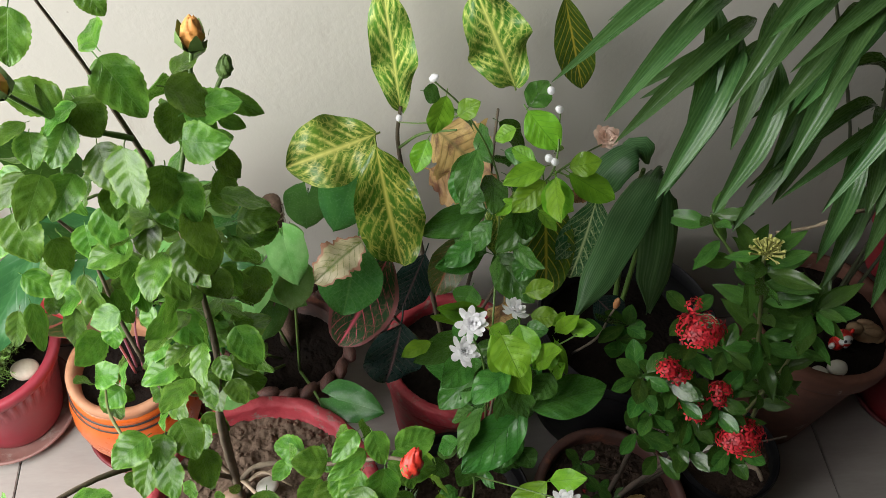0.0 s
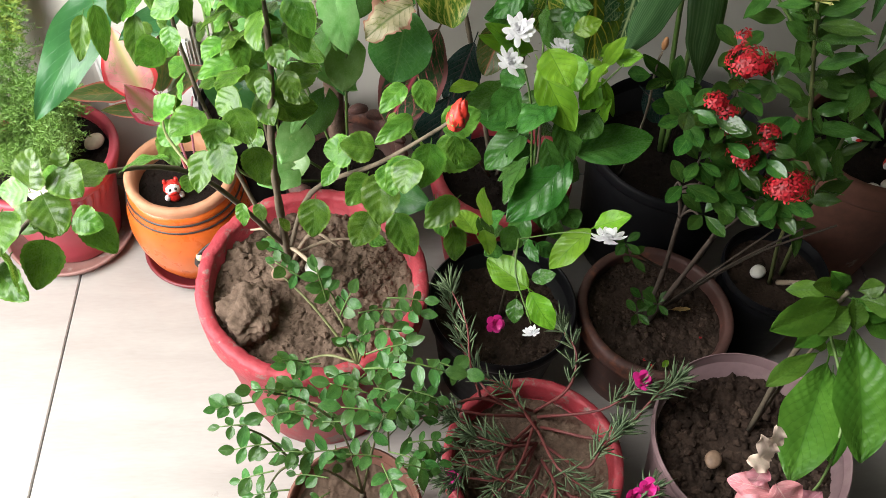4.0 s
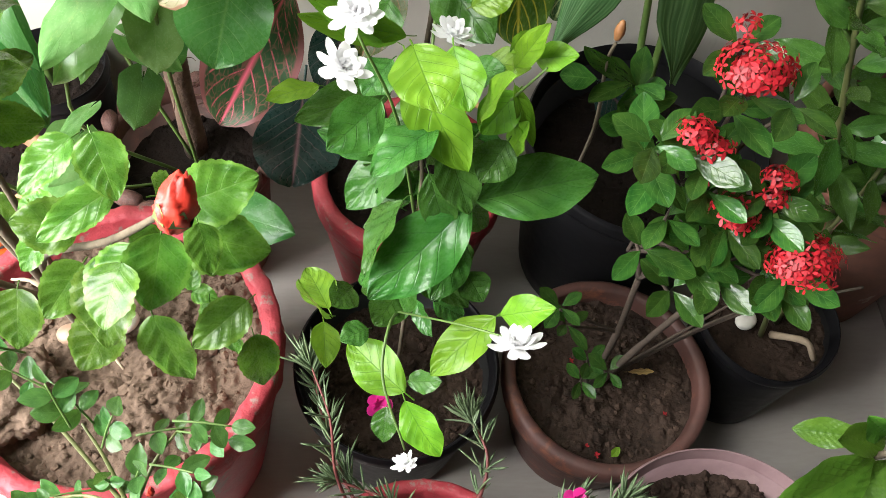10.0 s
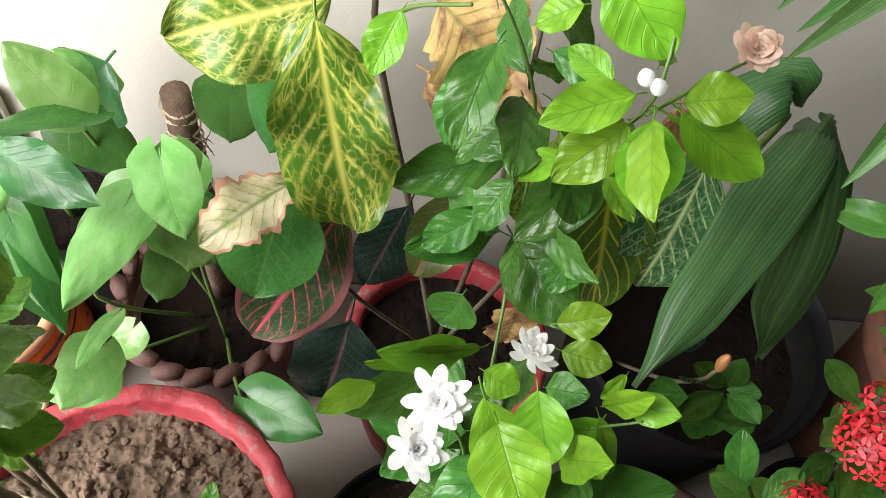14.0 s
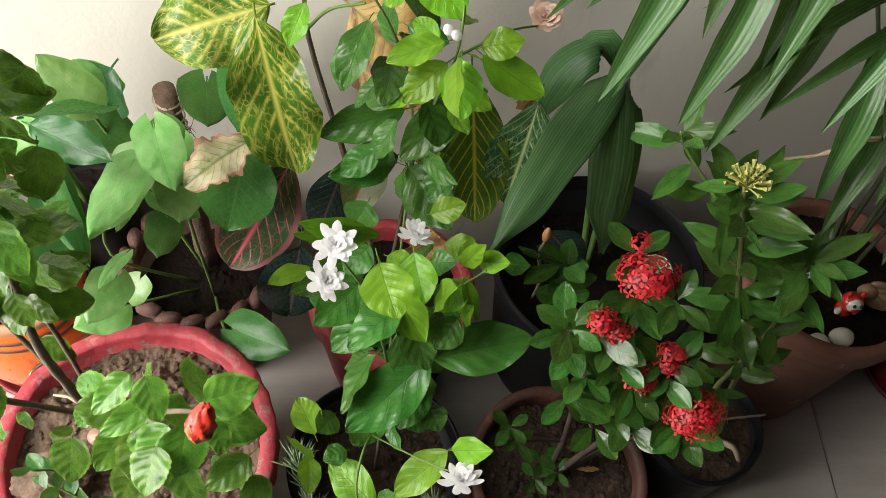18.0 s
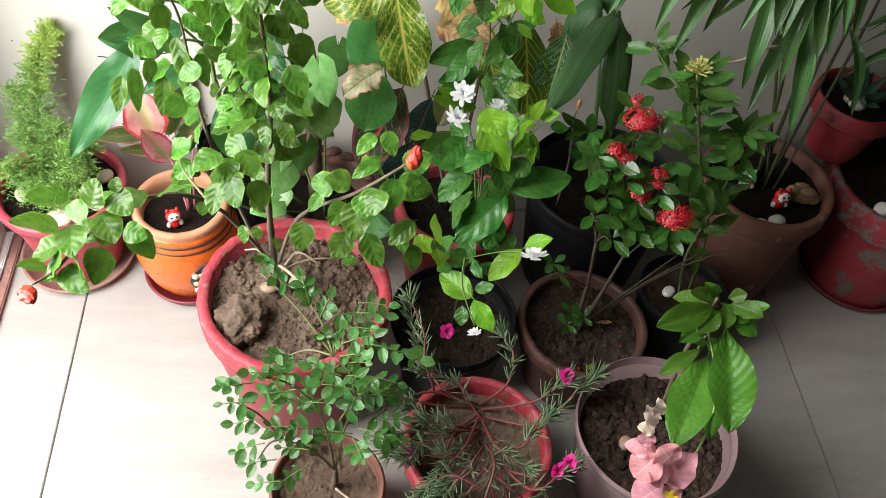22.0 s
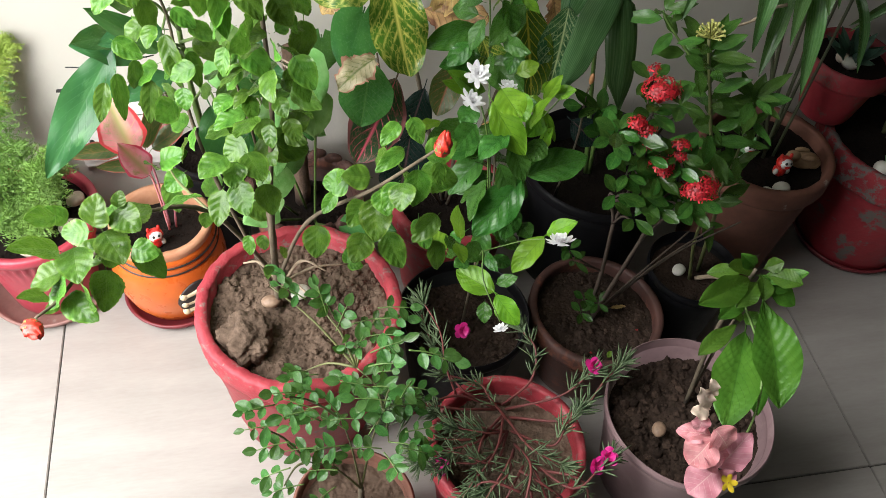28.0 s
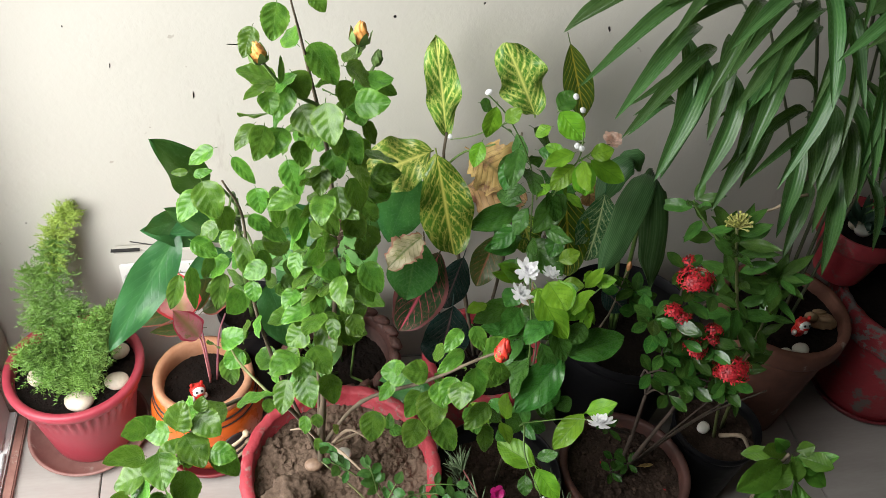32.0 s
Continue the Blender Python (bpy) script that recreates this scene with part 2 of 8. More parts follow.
M_BALCONY = surface("grey_balcony_floor", (0.33, 0.32, 0.30), (0.45, 0.44, 0.42), 3, 50, 0.8, 0.1)
M_WOODSTAIN = surface("stained_jamb", (0.33, 0.29, 0.21), (0.62, 0.58, 0.50), 9, 40, 0.6, 0.25, stain=(0.20, 0.16, 0.11), stain_at=0.6)

# ---- mesh helpers ----
UP = Vector((0, 0, 1))


def mesh_of(bm, name, smooth=True):
    me = bpy.data.meshes.new(name)
    bm.to_mesh(me)
    bm.free()
    if smooth:
        me.polygons.foreach_set("use_smooth", [True] * len(me.polygons))
    return me


def part(name, data, material, parent, label="", smooth=True, at=None, kind=""):
    """One mesh object under a thing or a part."""
    if isinstance(data, bmesh.types.BMesh):
        data = mesh_of(data, name, smooth)
    if material is not None and not data.materials:
        data.materials.append(material)
    ob = new(name, data)
    if parent is not None:
        ob.parent = parent
    if at is not None:
        ob.matrix_basis = at
    return tagged(ob, label, kind=kind)


def thing(name, label, category, at=(0, 0, 0), group="", kind="", turn=0.0):
    ob = new(name)
    ob.empty_display_size = 0.02
    ob.matrix_basis = pose(*at, 0, 0, turn)
    return tagged(ob, label, category, group, kind)


def solid(name, data, material, label, category, at=(0, 0, 0), group="", kind="", smooth=True, turn=0.0):
    """A thing that is one mesh."""
    ob = part(name, data, material, None, label, smooth, pose(*at, 0, 0, turn))
    return tagged(ob, "", category, group, kind)


def box(x0, y0, z0, x1, y1, z1, bevel=0.0):
    bm = bmesh.new()
    bmesh.ops.create_cube(bm, size=1)
    bmesh.ops.transform(bm, matrix=Matrix.LocRotScale(((x0 + x1) / 2, (y0 + y1) / 2, (z0 + z1) / 2), None, (x1 - x0, y1 - y0, z1 - z0)), verts=bm.verts)
    if bevel:
        bmesh.ops.bevel(bm, geom=bm.edges[:], offset=bevel, segments=2, affect="EDGES")
    return bm


def lathe(profile, segs=56, wobble=0.0, seed=0.0, rough=0.0, flute=0, flute_depth=0.0, flute_span=(9, 9)):
    """Turns (radius, height) pairs round z. wobble: an uneven hand-made round; rough: chipped surface; flute: ribs between two heights."""
    bm = bmesh.new()
    rings = []
    for r, z in profile:
        ring = []
        if r < 1e-5:
            ring = [bm.verts.new((0, 0, z))]
        else:
            for i in range(segs):
                a = 2 * math.pi * i / segs
                d = Vector((math.cos(a), math.sin(a), z * 4))
                q = r * (1 + wobble * noise.noise(Vector((d.x * 1.3 + seed, d.y * 1.3, z * 3))))
                q += rough * noise.noise(Vector((d.x * 9 + seed, d.y * 9, z * 60)))
                if flute and flute_span[0] <= z <= flute_span[1]:
                    q += flute_depth * (0.5 + 0.5 * math.cos(flute * a))
                zz = z + rough * 0.8 * noise.noise(Vector((d.x * 8, d.y * 8 + seed, z * 40 + 5)))
                ring.append(bm.verts.new((q * d.x, q * d.y, zz)))
        rings.append(ring)
    for a, b in zip(rings, rings[1:]):
        for i in range(segs):
            j = (i + 1) % segs
            if len(a) == 1 and len(b) > 1:
                bm.faces.new((a[0], b[i], b[j]))
            elif len(b) == 1 and len(a) > 1:
                bm.faces.new((a[i], b[0], a[j]))
            elif len(a) > 1:
                bm.faces.new((a[i], b[i], b[j], a[j]))
    bmesh.ops.recalc_face_normals(bm, faces=bm.faces)
    return bm


def lump(bm, at, size, seed, squash=0.7, sub=1, rough=0.25):
    """An uneven clod, added to bm."""
    made = bmesh.ops.create_icosphere(bm, subdivisions=sub, radius=1)["verts"]
    for v in made:
        k = 1 + rough * noise.noise(v.co * 1.7 + Vector((seed, seed * 0.7, 0)))
        v.co = Vector((v.co.x * size * k, v.co.y * size * k, v.co.z * size * k * squash)) + Vector(at)


def soil_mesh(r, seed, relief=0.006, clods=60, clod=0.005, dome=0.0):
    """A round bed of crumbly soil: mounds, pits and crumbs, with loose clods lying on it."""
    rng = random.Random(seed)
    step = max(0.0015, r / 72)
    half = int(r / step)

    def height(x, y):
        low = noise.noise(Vector((x * 17 + seed, y * 17, seed)))
        p = Vector((x, y, seed))
        p += Vector((noise.noise(p * 60), noise.noise(p * 60 + Vector((9, 0, 0))), 0)) * 0.006
        d1, d2 = noise.voronoi(p * 75)[0], noise.voronoi(p * 190)[0]
        broken = min(1.0, max(0.12, 0.62 + 1.1 * noise.noise(Vector((x * 27 - seed, y * 27, 3)))))
        crumb = (0.75 - d1[0]) * 1.15 * broken + (0.75 - d2[0]) * 0.50 * (0.35 + 0.65 * broken) + 0.16 * noise.noise(p * 420)
        return relief * (low * 0.9 + crumb - 0.55) + dome * (1 - (x * x + y * y) / (r * r))

    bm = bmesh.new()
    at = {}
    for i in range(-half - 1, half + 2):
        for j in range(-half - 1, half + 2):
            x, y = i * step, j * step
            q = math.hypot(x, y)
            if q < r + step:
                k = min(1.0, r / q) if q else 1.0
                at[i, j] = bm.verts.new((x * k, y * k, height(x * k, y * k)))
    for (i, j), v in at.items():
        ring = [at.get(c) for c in ((i, j), (i + 1, j), (i + 1, j + 1), (i, j + 1))]
        if all(ring):
            bm.faces.new(ring).smooth = True
    for _ in range(clods):
        a, q = rng.uniform(0, 6.28), r * 0.96 * math.sqrt(rng.random())
        x, y = q * math.cos(a), q * math.sin(a)
        size = clod * rng.choice((0.12, 0.15, 0.2, 0.25, 0.3, 0.35, 0.45, 0.7, 1.0)) * rng.uniform(0.7, 1.1)
        lump(bm, (x, y, height(x, y) + size * 0.1), size, rng.uniform(0, 50), rng.uniform(0.6, 0.95), 1, 0.55)
    return bm


def tube(points, r0, r1, segs=7, seed=0, knots=0.0, steps=5):
    """A tapered stem along smooth points."""
    pts = [Vector(p) for p in points]
    path = []
    if len(pts) == 2:
        path = [pts[0].lerp(pts[1], i / steps) for i in range(steps + 1)]
    else:
        ext = [pts[0] * 2 - pts[1]] + pts + [pts[-1] * 2 - pts[-2]]
        for i in range(1, len(ext) - 2):
            p0, p1, p2, p3 = ext[i - 1:i + 3]
            for k in range(steps):
                t = k / steps
                path.append(0.5 * (2 * p1 + (p2 - p0) * t + (2 * p0 - 5 * p1 + 4 * p2 - p3) * t * t + (3 * p1 - p0 - 3 * p2 + p3) * t ** 3))
        path.append(pts[-1])
    bm = bmesh.new()
    side = Vector((1, 0.2, 0.1))
    rings = []
    for i, p in enumerate(path):
        d = (path[min(i + 1, len(path) - 1)] - path[max(i - 1, 0)]).normalized()
        side = (side - d * side.dot(d)).normalized()
        up = d.cross(side)
        f = i / (len(path) - 1)
        r = r0 + (r1 - r0) * f
        if knots:
            r *= 1 + knots * noise.noise(Vector((i * 0.9, seed, 0)))
        rings.append([bm.verts.new(p + (side * math.cos(6.2832 * k / segs) + up * math.sin(6.2832 * k / segs)) * r) for k in range(segs)])
    for a, b in zip(rings, rings[1:]):
        for k in range(segs):
            bm.faces.new((a[k], b[k], b[(k + 1) % segs], a[(k + 1) % segs]))
    bm.faces.new(rings[0][::-1])
    bm.faces.new(rings[-1])
    bmesh.ops.recalc_face_normals(bm, faces=bm.faces)
    return bm


# ---- the setting ----
WALL_Y, WEST = 0.75, -0.60
WALL_N = solid("wall_north", box(WEST - 0.15, WALL_Y, 0, 6.2, WALL_Y + 0.15, 2.8), M_WALL, "cream painted plaster wall with small chips", "wall", kind="structure", smooth=False)
# Added enclosure, never in view; its dark colour deepens the shade between pots.
solid("wall_south", box(WEST - 0.15, -5.75, 0, 6.2, -5.6, 2.8), M_FAR, "unseen added wall behind the viewer, dark taupe to cut bounce light", "wall", kind="structure", smooth=False)
solid("wall_east", box(6.2, -5.75, 0, 6.35, WALL_Y + 0.15, 2.8), M_FAR, "unseen added side wall, dark taupe to cut bounce light", "wall", kind="structure", smooth=False)
solid("wall_west_lintel", box(WEST - 0.15, -5.6, 2.2, WEST, WALL_Y, 2.8), M_FAR, "unseen added wall over the sliding door, dark taupe to cut bounce light", "wall", kind="structure", smooth=False)
solid("wall_west", box(WEST - 0.15, -5.6, 0, WEST, -1.6, 2.2), M_FAR, "unseen added wall beside the sliding door, dark taupe to cut bounce light", "wall", kind="structure", smooth=False)
solid("ceiling", box(WEST - 0.15, -5.75, 2.8, 6.35, WALL_Y + 0.15, 2.9), M_CEIL, "unseen added ceiling, dark grey to cut bounce light", "ceiling", kind="structure", smooth=False)
solid("ground", box(-60, -60, -0.3, 60, 60, -0.062), M_BALCONY, "grey concrete balcony floor outside the door", "ground", kind="structure", smooth=False)

# sliding door: stained jamb, white fixed frame, low track, white sash
door = thing("door_1", "white sliding door frame, dirty at the sill, standing open", "door", kind="structure")
part("jamb", box(WEST - 0.15, 0.685, 0, WEST + 0.004, WALL_Y - 0.002, 2.2, 0.003), M_WOODSTAIN, door, "stained and flaking jamb", False)
part("frame_post", box(WEST - 0.085, 0.60, 0.012, WEST - 0.006, 0.684, 2.19, 0.004), M_UPVC, door, "", False)
part("sash_stile", box(WEST - 0.14, 0.545, 0.03, WEST - 0.09, 0.60, 2.15, 0.004), M_UPVC, door, "", False)
part("bottom_rail", box(WEST - 0.14, -1.58, 0.03, WEST - 0.09, 0.545, 0.09, 0.004), M_UPVC, door, "", False)
part("sill", box(WEST - 0.15, -1.6, -0.062, WEST + 0.004, 0.685, 0.012, 0.002), M_UPVC, door, "dirty white sill", False)
part("threshold", box(WEST + 0.006, -1.58, 0.0006, WEST + 0.021, 0.68, 0.009, 0.002), M_THRESH, door, "reddish brown stained threshold strip", False)
for i, x in enumerate((0.002, -0.028, -0.06)):
    part("track_rail", box(WEST + x - 0.004, -1.58, 0.0125, WEST + x, 0.60, 0.026 if i else 0.018, 0.0008), M_ALU, door, "aluminium track", False)
part("latch_keeper", box(WEST - 0.006, 0.622, 0.175, WEST + 0.006, 0.645, 0.215, 0.002), M_DARK, door, "small black latch keeper", False)
part("screw", lathe([(0, 0.004), (0.006, 0.003), (0.007, 0)], 16), M_DARK, door, "", at=pose(WEST - 0.006, 0.635, 0.262, 0, 90, 0))


def curtain():
    bm = bmesh.new()
    cols, rows = 90, 12
    grid = []
    for j in range(rows + 1):
        z = 0.03 + 2.12 * j / rows
        line = []
        for i in range(cols + 1):
            u = i / cols
            fold = 0.075 * math.sin(u * 27) + 0.018 * math.sin(u * 61 + z * 2)
            line.append(bm.verts.new((-0.429 + fold, -0.294 + 0.24 * u + 0.01 * math.sin(z * 3 + u * 9), z)))
        grid.append(line)
    for a, b in zip(grid, grid[1:]):
        for i in range(cols):
            bm.faces.new((a[i], a[i + 1], b[i + 1], b[i]))
    bmesh.ops.solidify(bm, geom=bm.faces[:], thickness=0.003)
    return bm


drape = thing("curtain", "dark brown curtain gathered at the sliding door", "curtain")
part("cloth", curtain(), M_CURTAIN, drape)
part("rod", tube([(-0.429, 0.45, 2.16), (-0.429, -1.6, 2.16)], 0.012, 0.012, 12), M_ALU, drape, "dull metal rod")

solid("cable", tube([(1.010, 0.744, 0.90), (1.013, 0.742, 0.62), (1.022, 0.741, 0.54), (1.038, 0.741, 0.44), (1.05, 0.742, 0.34), (1.05, 0.744, 0.25)], 0.0045, 0.0045, 8), M_SWITCH, "white cable hanging against the wall", "cable")

# switch box on the wall
sw = thing("socket_box", "white surface socket plate on the wall, top edge scuffed", "socket", (-0.327, WALL_Y, 0.245))
part("box", box(-0.074, -0.016, -0.078, 0.074, 0, 0.078, 0.004), M_WALL, sw, "painted-over box", False)
part("plate", box(-0.066, -0.022, -0.070, 0.066, -0.0165, 0.055, 0.003), M_SWITCH, sw, "", False)
for dx in (-0.033, 0.033):
    soc = part("socket", box(dx - 0.027, -0.0255, -0.055, dx + 0.027, -0.0225, 0.035, 0.0015), M_SWITCH, sw, "", False)
    for hx, hz in ((0, 0.014), (-0.011, -0.012), (0.011, -0.012)):
        part("hole", lathe([(0, 0.0006), (0.0035, 0.0006), (0.0035, 0)], 14), M_DARK, soc, "", at=pose(dx + hx, -0.0257, hz, 90, 0, 0))
part("scuffed_edge", box(-0.074, -0.0168, 0.0770, -0.032, -0.010, 0.0786, 0.0005), M_DARK, sw, "dark broken top edge", False)

# ---- pots ----
def pebble(x, y, z, size, turn=0, white=False, long=1.25, label="smooth cream pebble lying on potting soil", group="pebbles"):
    bm = bmesh.new()
    bmesh.ops.create_icosphere(bm, subdivisions=3, radius=1)
    for v in bm.verts:
        k = 1 + 0.10 * noise.noise(v.co * 0.9 + Vector((x * 40, y * 40, z)))
        v.co = Vector((v.co.x * size * long * k, v.co.y * size * k, v.co.z * size * 0.72 * k))
    return solid("pebble", bm, M_PEBBLEW if white else M_PEBBLEB if "brown" in label else M_PEBBLE, label, "pebble", (x, y, z), group, turn=turn)


def pot(name, label, x, y, h, rt, rb, mat, soil_mat, z0=0.0, lip=0.012, lip_h=0.02, wall=0.010, drop=0.02, rim_mat=None, rough=0.0, wobble=0.01,
        seed=1.0, segs=64, relief=0.006, clods=60, clod=0.005, dome=0.0, group="flower pots", bands=(), flute=0, flute_depth=0.0, lip_over=0.0, rim_label=""):
    """A tapered pot with a thick rim, hollow, with its bed of soil."""
    p = thing(name, label, "flower pot", (x, y, z0), group)
    body = [(0, 0.0), (rb * 0.96, 0.0), (rb, 0.004)]
    r_at = lambda z: rb + (rt - lip_over - rb) * z / h
    for k in range(1, 9):
        z = 0.004 + (h - lip_h - 0.008) * k / 8
        body.append((r_at(z), z))
        if flute and z > h * 0.7:
            body += [(r_at(z + q), z + q) for q in (0.003, 0.006, 0.009, 0.012, 0.015) if z + q < h - lip_h - 0.006]
        for b in bands:
            if 0 < b - z < (h - lip_h) / 8:
                body += [(r_at(b) + 0.0, b - 0.003), (r_at(b) - 0.0035, b), (r_at(b), b + 0.003)]
    r_in = lambda z: min(rt - lip - 0.0015, r_at(z) - 0.0035)
    inner = [(r_in(h - lip_h), h - lip_h), (r_in(h - drop - 0.03), h - drop - 0.03), (0, h - drop - 0.03)]
    part("body", lathe(body + inner, segs, wobble, seed, rough * 0.5, flute, flute_depth, (h * 0.78, h - lip_h)), mat, p)
    rim = [(r_at(h - lip_h) - 0.001, h - lip_h - 0.004), (rt - 0.001, h - lip_h - 0.002), (rt, h - lip_h + 0.003), (rt, h - lip_h * 0.5), (rt - 0.0005, h - 0.003), (rt - 0.003, h - 0.0004), (rt - lip * 0.5, h), (rt - lip + 0.002, h - 0.0006),
           (rt - lip, h - 0.004), (r_in(h - lip_h) + 0.0006, h - lip_h - 0.001), (r_in(h - drop - 0.015) + 0.0006, h - drop - 0.015)]
    part("rim", lathe(rim, segs * 2 if rough else segs, wobble, seed, rough), rim_mat or mat, p, rim_label)
    part("soil", soil_mesh(r_in(h - drop - 0.004) + 0.001, seed, relief, clods, clod, dome), soil_mat, p, smooth=False, at=pose(0, 0, h - drop))
    return p


def saucer(x, y, r, mat, label):
    return solid("saucer", lathe([(0, 0.001), (r * 0.86, 0.001), (r * 0.9, 0.002), (r, 0.018), (r - 0.003, 0.02), (r - 0.006, 0.018), (r * 0.88, 0.006), (0, 0.005)], 56, 0.004, x), mat, label, "saucer", (x, y, 0), "pot saucers")


big_red = pot("flower_pot", "large red-painted cement pot with a chipped thick rim", -0.085, 0.375, 0.253, 0.134, 0.098, M_RED, M_SOILDRY, lip=0.0165, lip_h=0.036, drop=0.022, rim_mat=M_REDRIM, rough=0.0032, wobble=0.012, seed=3, relief=0.015, clods=700, clod=0.0055, rim_label="chipped rim with bare cement showing")
saucer(-0.475, 0.640, 0.096, M_SAUCER, "dusty brown plastic saucer under the fern pot")
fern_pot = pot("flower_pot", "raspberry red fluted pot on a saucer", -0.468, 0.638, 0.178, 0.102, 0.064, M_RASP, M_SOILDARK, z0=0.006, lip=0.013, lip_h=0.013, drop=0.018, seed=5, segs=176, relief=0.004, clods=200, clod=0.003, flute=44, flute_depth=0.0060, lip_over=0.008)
saucer(-0.277, 0.602, 0.083, M_REDSAUCER, "brown saucer under the orange pot")
orange = thing("flower_pot", "round orange glazed pot with a cream lip and bee-like stripes", "flower pot", (-0.277, 0.602, 0.006), "flower pots")
part("body", lathe([(0, 0), (0.058, 0), (0.062, 0.004), (0.075, 0.03), (0.0845, 0.065), (0.087, 0.09), (0.085, 0.115), (0.080, 0.134), (0.0785, 0.136), (0.0795, 0.139), (0.0775, 0.147), (0.076, 0.149), (0.077, 0.152), (0.0735, 0.163), (0.062, 0.163), (0.060, 0.13), (0, 0.13)], 72, 0.006, 2), M_ORANGE, orange)
part("lip", lathe([(0.0738, 0.162), (0.0755, 0.170), (0.0745, 0.176), (0.069, 0.178), (0.0635, 0.175), (0.061, 0.160), (0.0605, 0.14)], 72, 0.006, 2, 0.0006), M_CREAM, orange, "bare cream clay lip")
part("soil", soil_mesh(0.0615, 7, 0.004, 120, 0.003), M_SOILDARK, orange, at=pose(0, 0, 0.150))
M_STRIPE, M_IVORY = surface("black_stripe_paint", (0.012, 0.01, 0.01), (0.03, 0.022, 0.02), 20, 100, 0.5), surface("ivory_clay", (0.50, 0.40, 0.24), (0.66, 0.56, 0.38), 30, 120, 0.5)
for r, z in ((0.0799, 0.1372), (0.0779, 0.1500)):
    part("painted_ring", lathe([(r - 0.002, z - 0.0016), (r + 0.0008, z - 0.0010), (r + 0.0008, z + 0.0010), (r - 0.002, z + 0.0016)], 72, 0.006, 2), M_STRIPE, orange, "thin dark painted ring")
patch = bmesh.new()
lump(patch, (0, 0, 0), 1, 3, 1, 3, 0.12)
dark = part("painted_patch", patch, M_STRIPE, orange, "dark painted patch", at=Matrix.Translation((0.0402, -0.0748, 0.082)) @ Matrix.Rotation(math.radians(28), 4, "Z") @ Matrix.Diagonal((0.030, 0.0075, 0.032, 1)))
for k in range(3):
    bar = tube([(-0.021, 0, 0), (-0.008, -0.002, -0.002), (0.008, -0.002, -0.002), (0.021, 0, 0)], 0.0042, 0.0042, 10)
    for sx in (-0.021, 0.021):
        made = bmesh.ops.create_icosphere(bar, subdivisions=2, radius=0.0062)["verts"]
        for v in made:
            v.co.x += sx
    part("clay_stick", bar, M_IVORY, orange, "ivory clay stick with knobbed ends", at=Matrix.Translation((0.0405, -0.0775, 0.100 - 0.0175 * k)) @ Matrix.Rotation(math.radians(28), 4, "Z") @ Matrix.Rotation(math.radians(-14), 4, "Y"))

jas_pot = pot("flower_pot", "black plastic nursery pot of the jasmine", 0.146, 0.392, 0.167, 0.096, 0.072, M_BLACKP, M_SOILMID, lip=0.006, lip_h=0.016, drop=0.04, seed=8, relief=0.009, clods=260, clod=0.006, lip_over=0.004)
ix_pot = pot("flower_pot", "dark damp terracotta pot with a thick rim", 0.349, 0.389, 0.146, 0.102, 0.075, M_TERRAW, M_SOILMID, lip=0.013, lip_h=0.024, drop=0.018, seed=9, rough=0.0006, wobble=0.015, relief=0.008, clods=700, clod=0.0042, lip_over=0.004)
ces_pot = pot("flower_pot", "small black plastic nursery pot with brown soil", 0.520, 0.440, 0.160, 0.0715, 0.055, M_BLACKP, M_SOILMID, lip=0.004, lip_h=0.012, drop=0.02, seed=11, relief=0.005, clods=60, clod=0.004, lip_over=0.003)
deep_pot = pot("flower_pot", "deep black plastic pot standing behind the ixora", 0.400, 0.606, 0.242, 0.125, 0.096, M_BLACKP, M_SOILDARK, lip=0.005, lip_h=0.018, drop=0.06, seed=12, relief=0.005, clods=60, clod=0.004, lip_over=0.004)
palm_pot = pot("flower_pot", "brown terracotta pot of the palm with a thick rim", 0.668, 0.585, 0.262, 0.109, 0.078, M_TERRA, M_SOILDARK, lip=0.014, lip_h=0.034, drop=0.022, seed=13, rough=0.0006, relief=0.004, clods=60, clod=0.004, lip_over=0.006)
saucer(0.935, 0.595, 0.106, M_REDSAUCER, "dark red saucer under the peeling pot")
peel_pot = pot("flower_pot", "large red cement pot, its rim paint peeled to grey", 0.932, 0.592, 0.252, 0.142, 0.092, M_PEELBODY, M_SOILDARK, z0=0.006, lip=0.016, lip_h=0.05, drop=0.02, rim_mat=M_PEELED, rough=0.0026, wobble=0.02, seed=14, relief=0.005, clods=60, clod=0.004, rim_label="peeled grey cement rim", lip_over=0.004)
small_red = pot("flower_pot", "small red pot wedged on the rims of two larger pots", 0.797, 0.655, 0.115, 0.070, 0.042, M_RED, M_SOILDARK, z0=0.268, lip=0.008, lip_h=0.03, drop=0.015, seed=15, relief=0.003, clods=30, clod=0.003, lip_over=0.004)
rose_pot = pot("flower_pot", "small terracotta pot with smooth brown soil", -0.040, 0.142, 0.133, 0.0775, 0.056, M_TERRA, M_SOILPALE, lip=0.0065, lip_h=0.014, drop=0.024, seed=16, relief=0.006, clods=40, clod=0.003, lip_over=0.003)
port_pot = pot("flower_pot", "low red-painted clay pot under trailing stems", 0.162, 0.181, 0.168, 0.103, 0.080, M_REDRIM, M_SOILDRY, lip=0.0125, lip_h=0.03, drop=0.03, seed=17, rough=0.0008, relief=0.006, clods=60, clod=0.004, lip_over=0.003)
mauve_pot = pot("flower_pot", "faded mauve plastic pot with crumbly dark soil", 0.409, 0.187, 0.188, 0.113, 0.082, M_MAUVE, M_SOILMID, lip=0.0035, lip_h=0.012, drop=0.035, seed=18, relief=0.013, clods=700, clod=0.0078, lip_over=0.002)
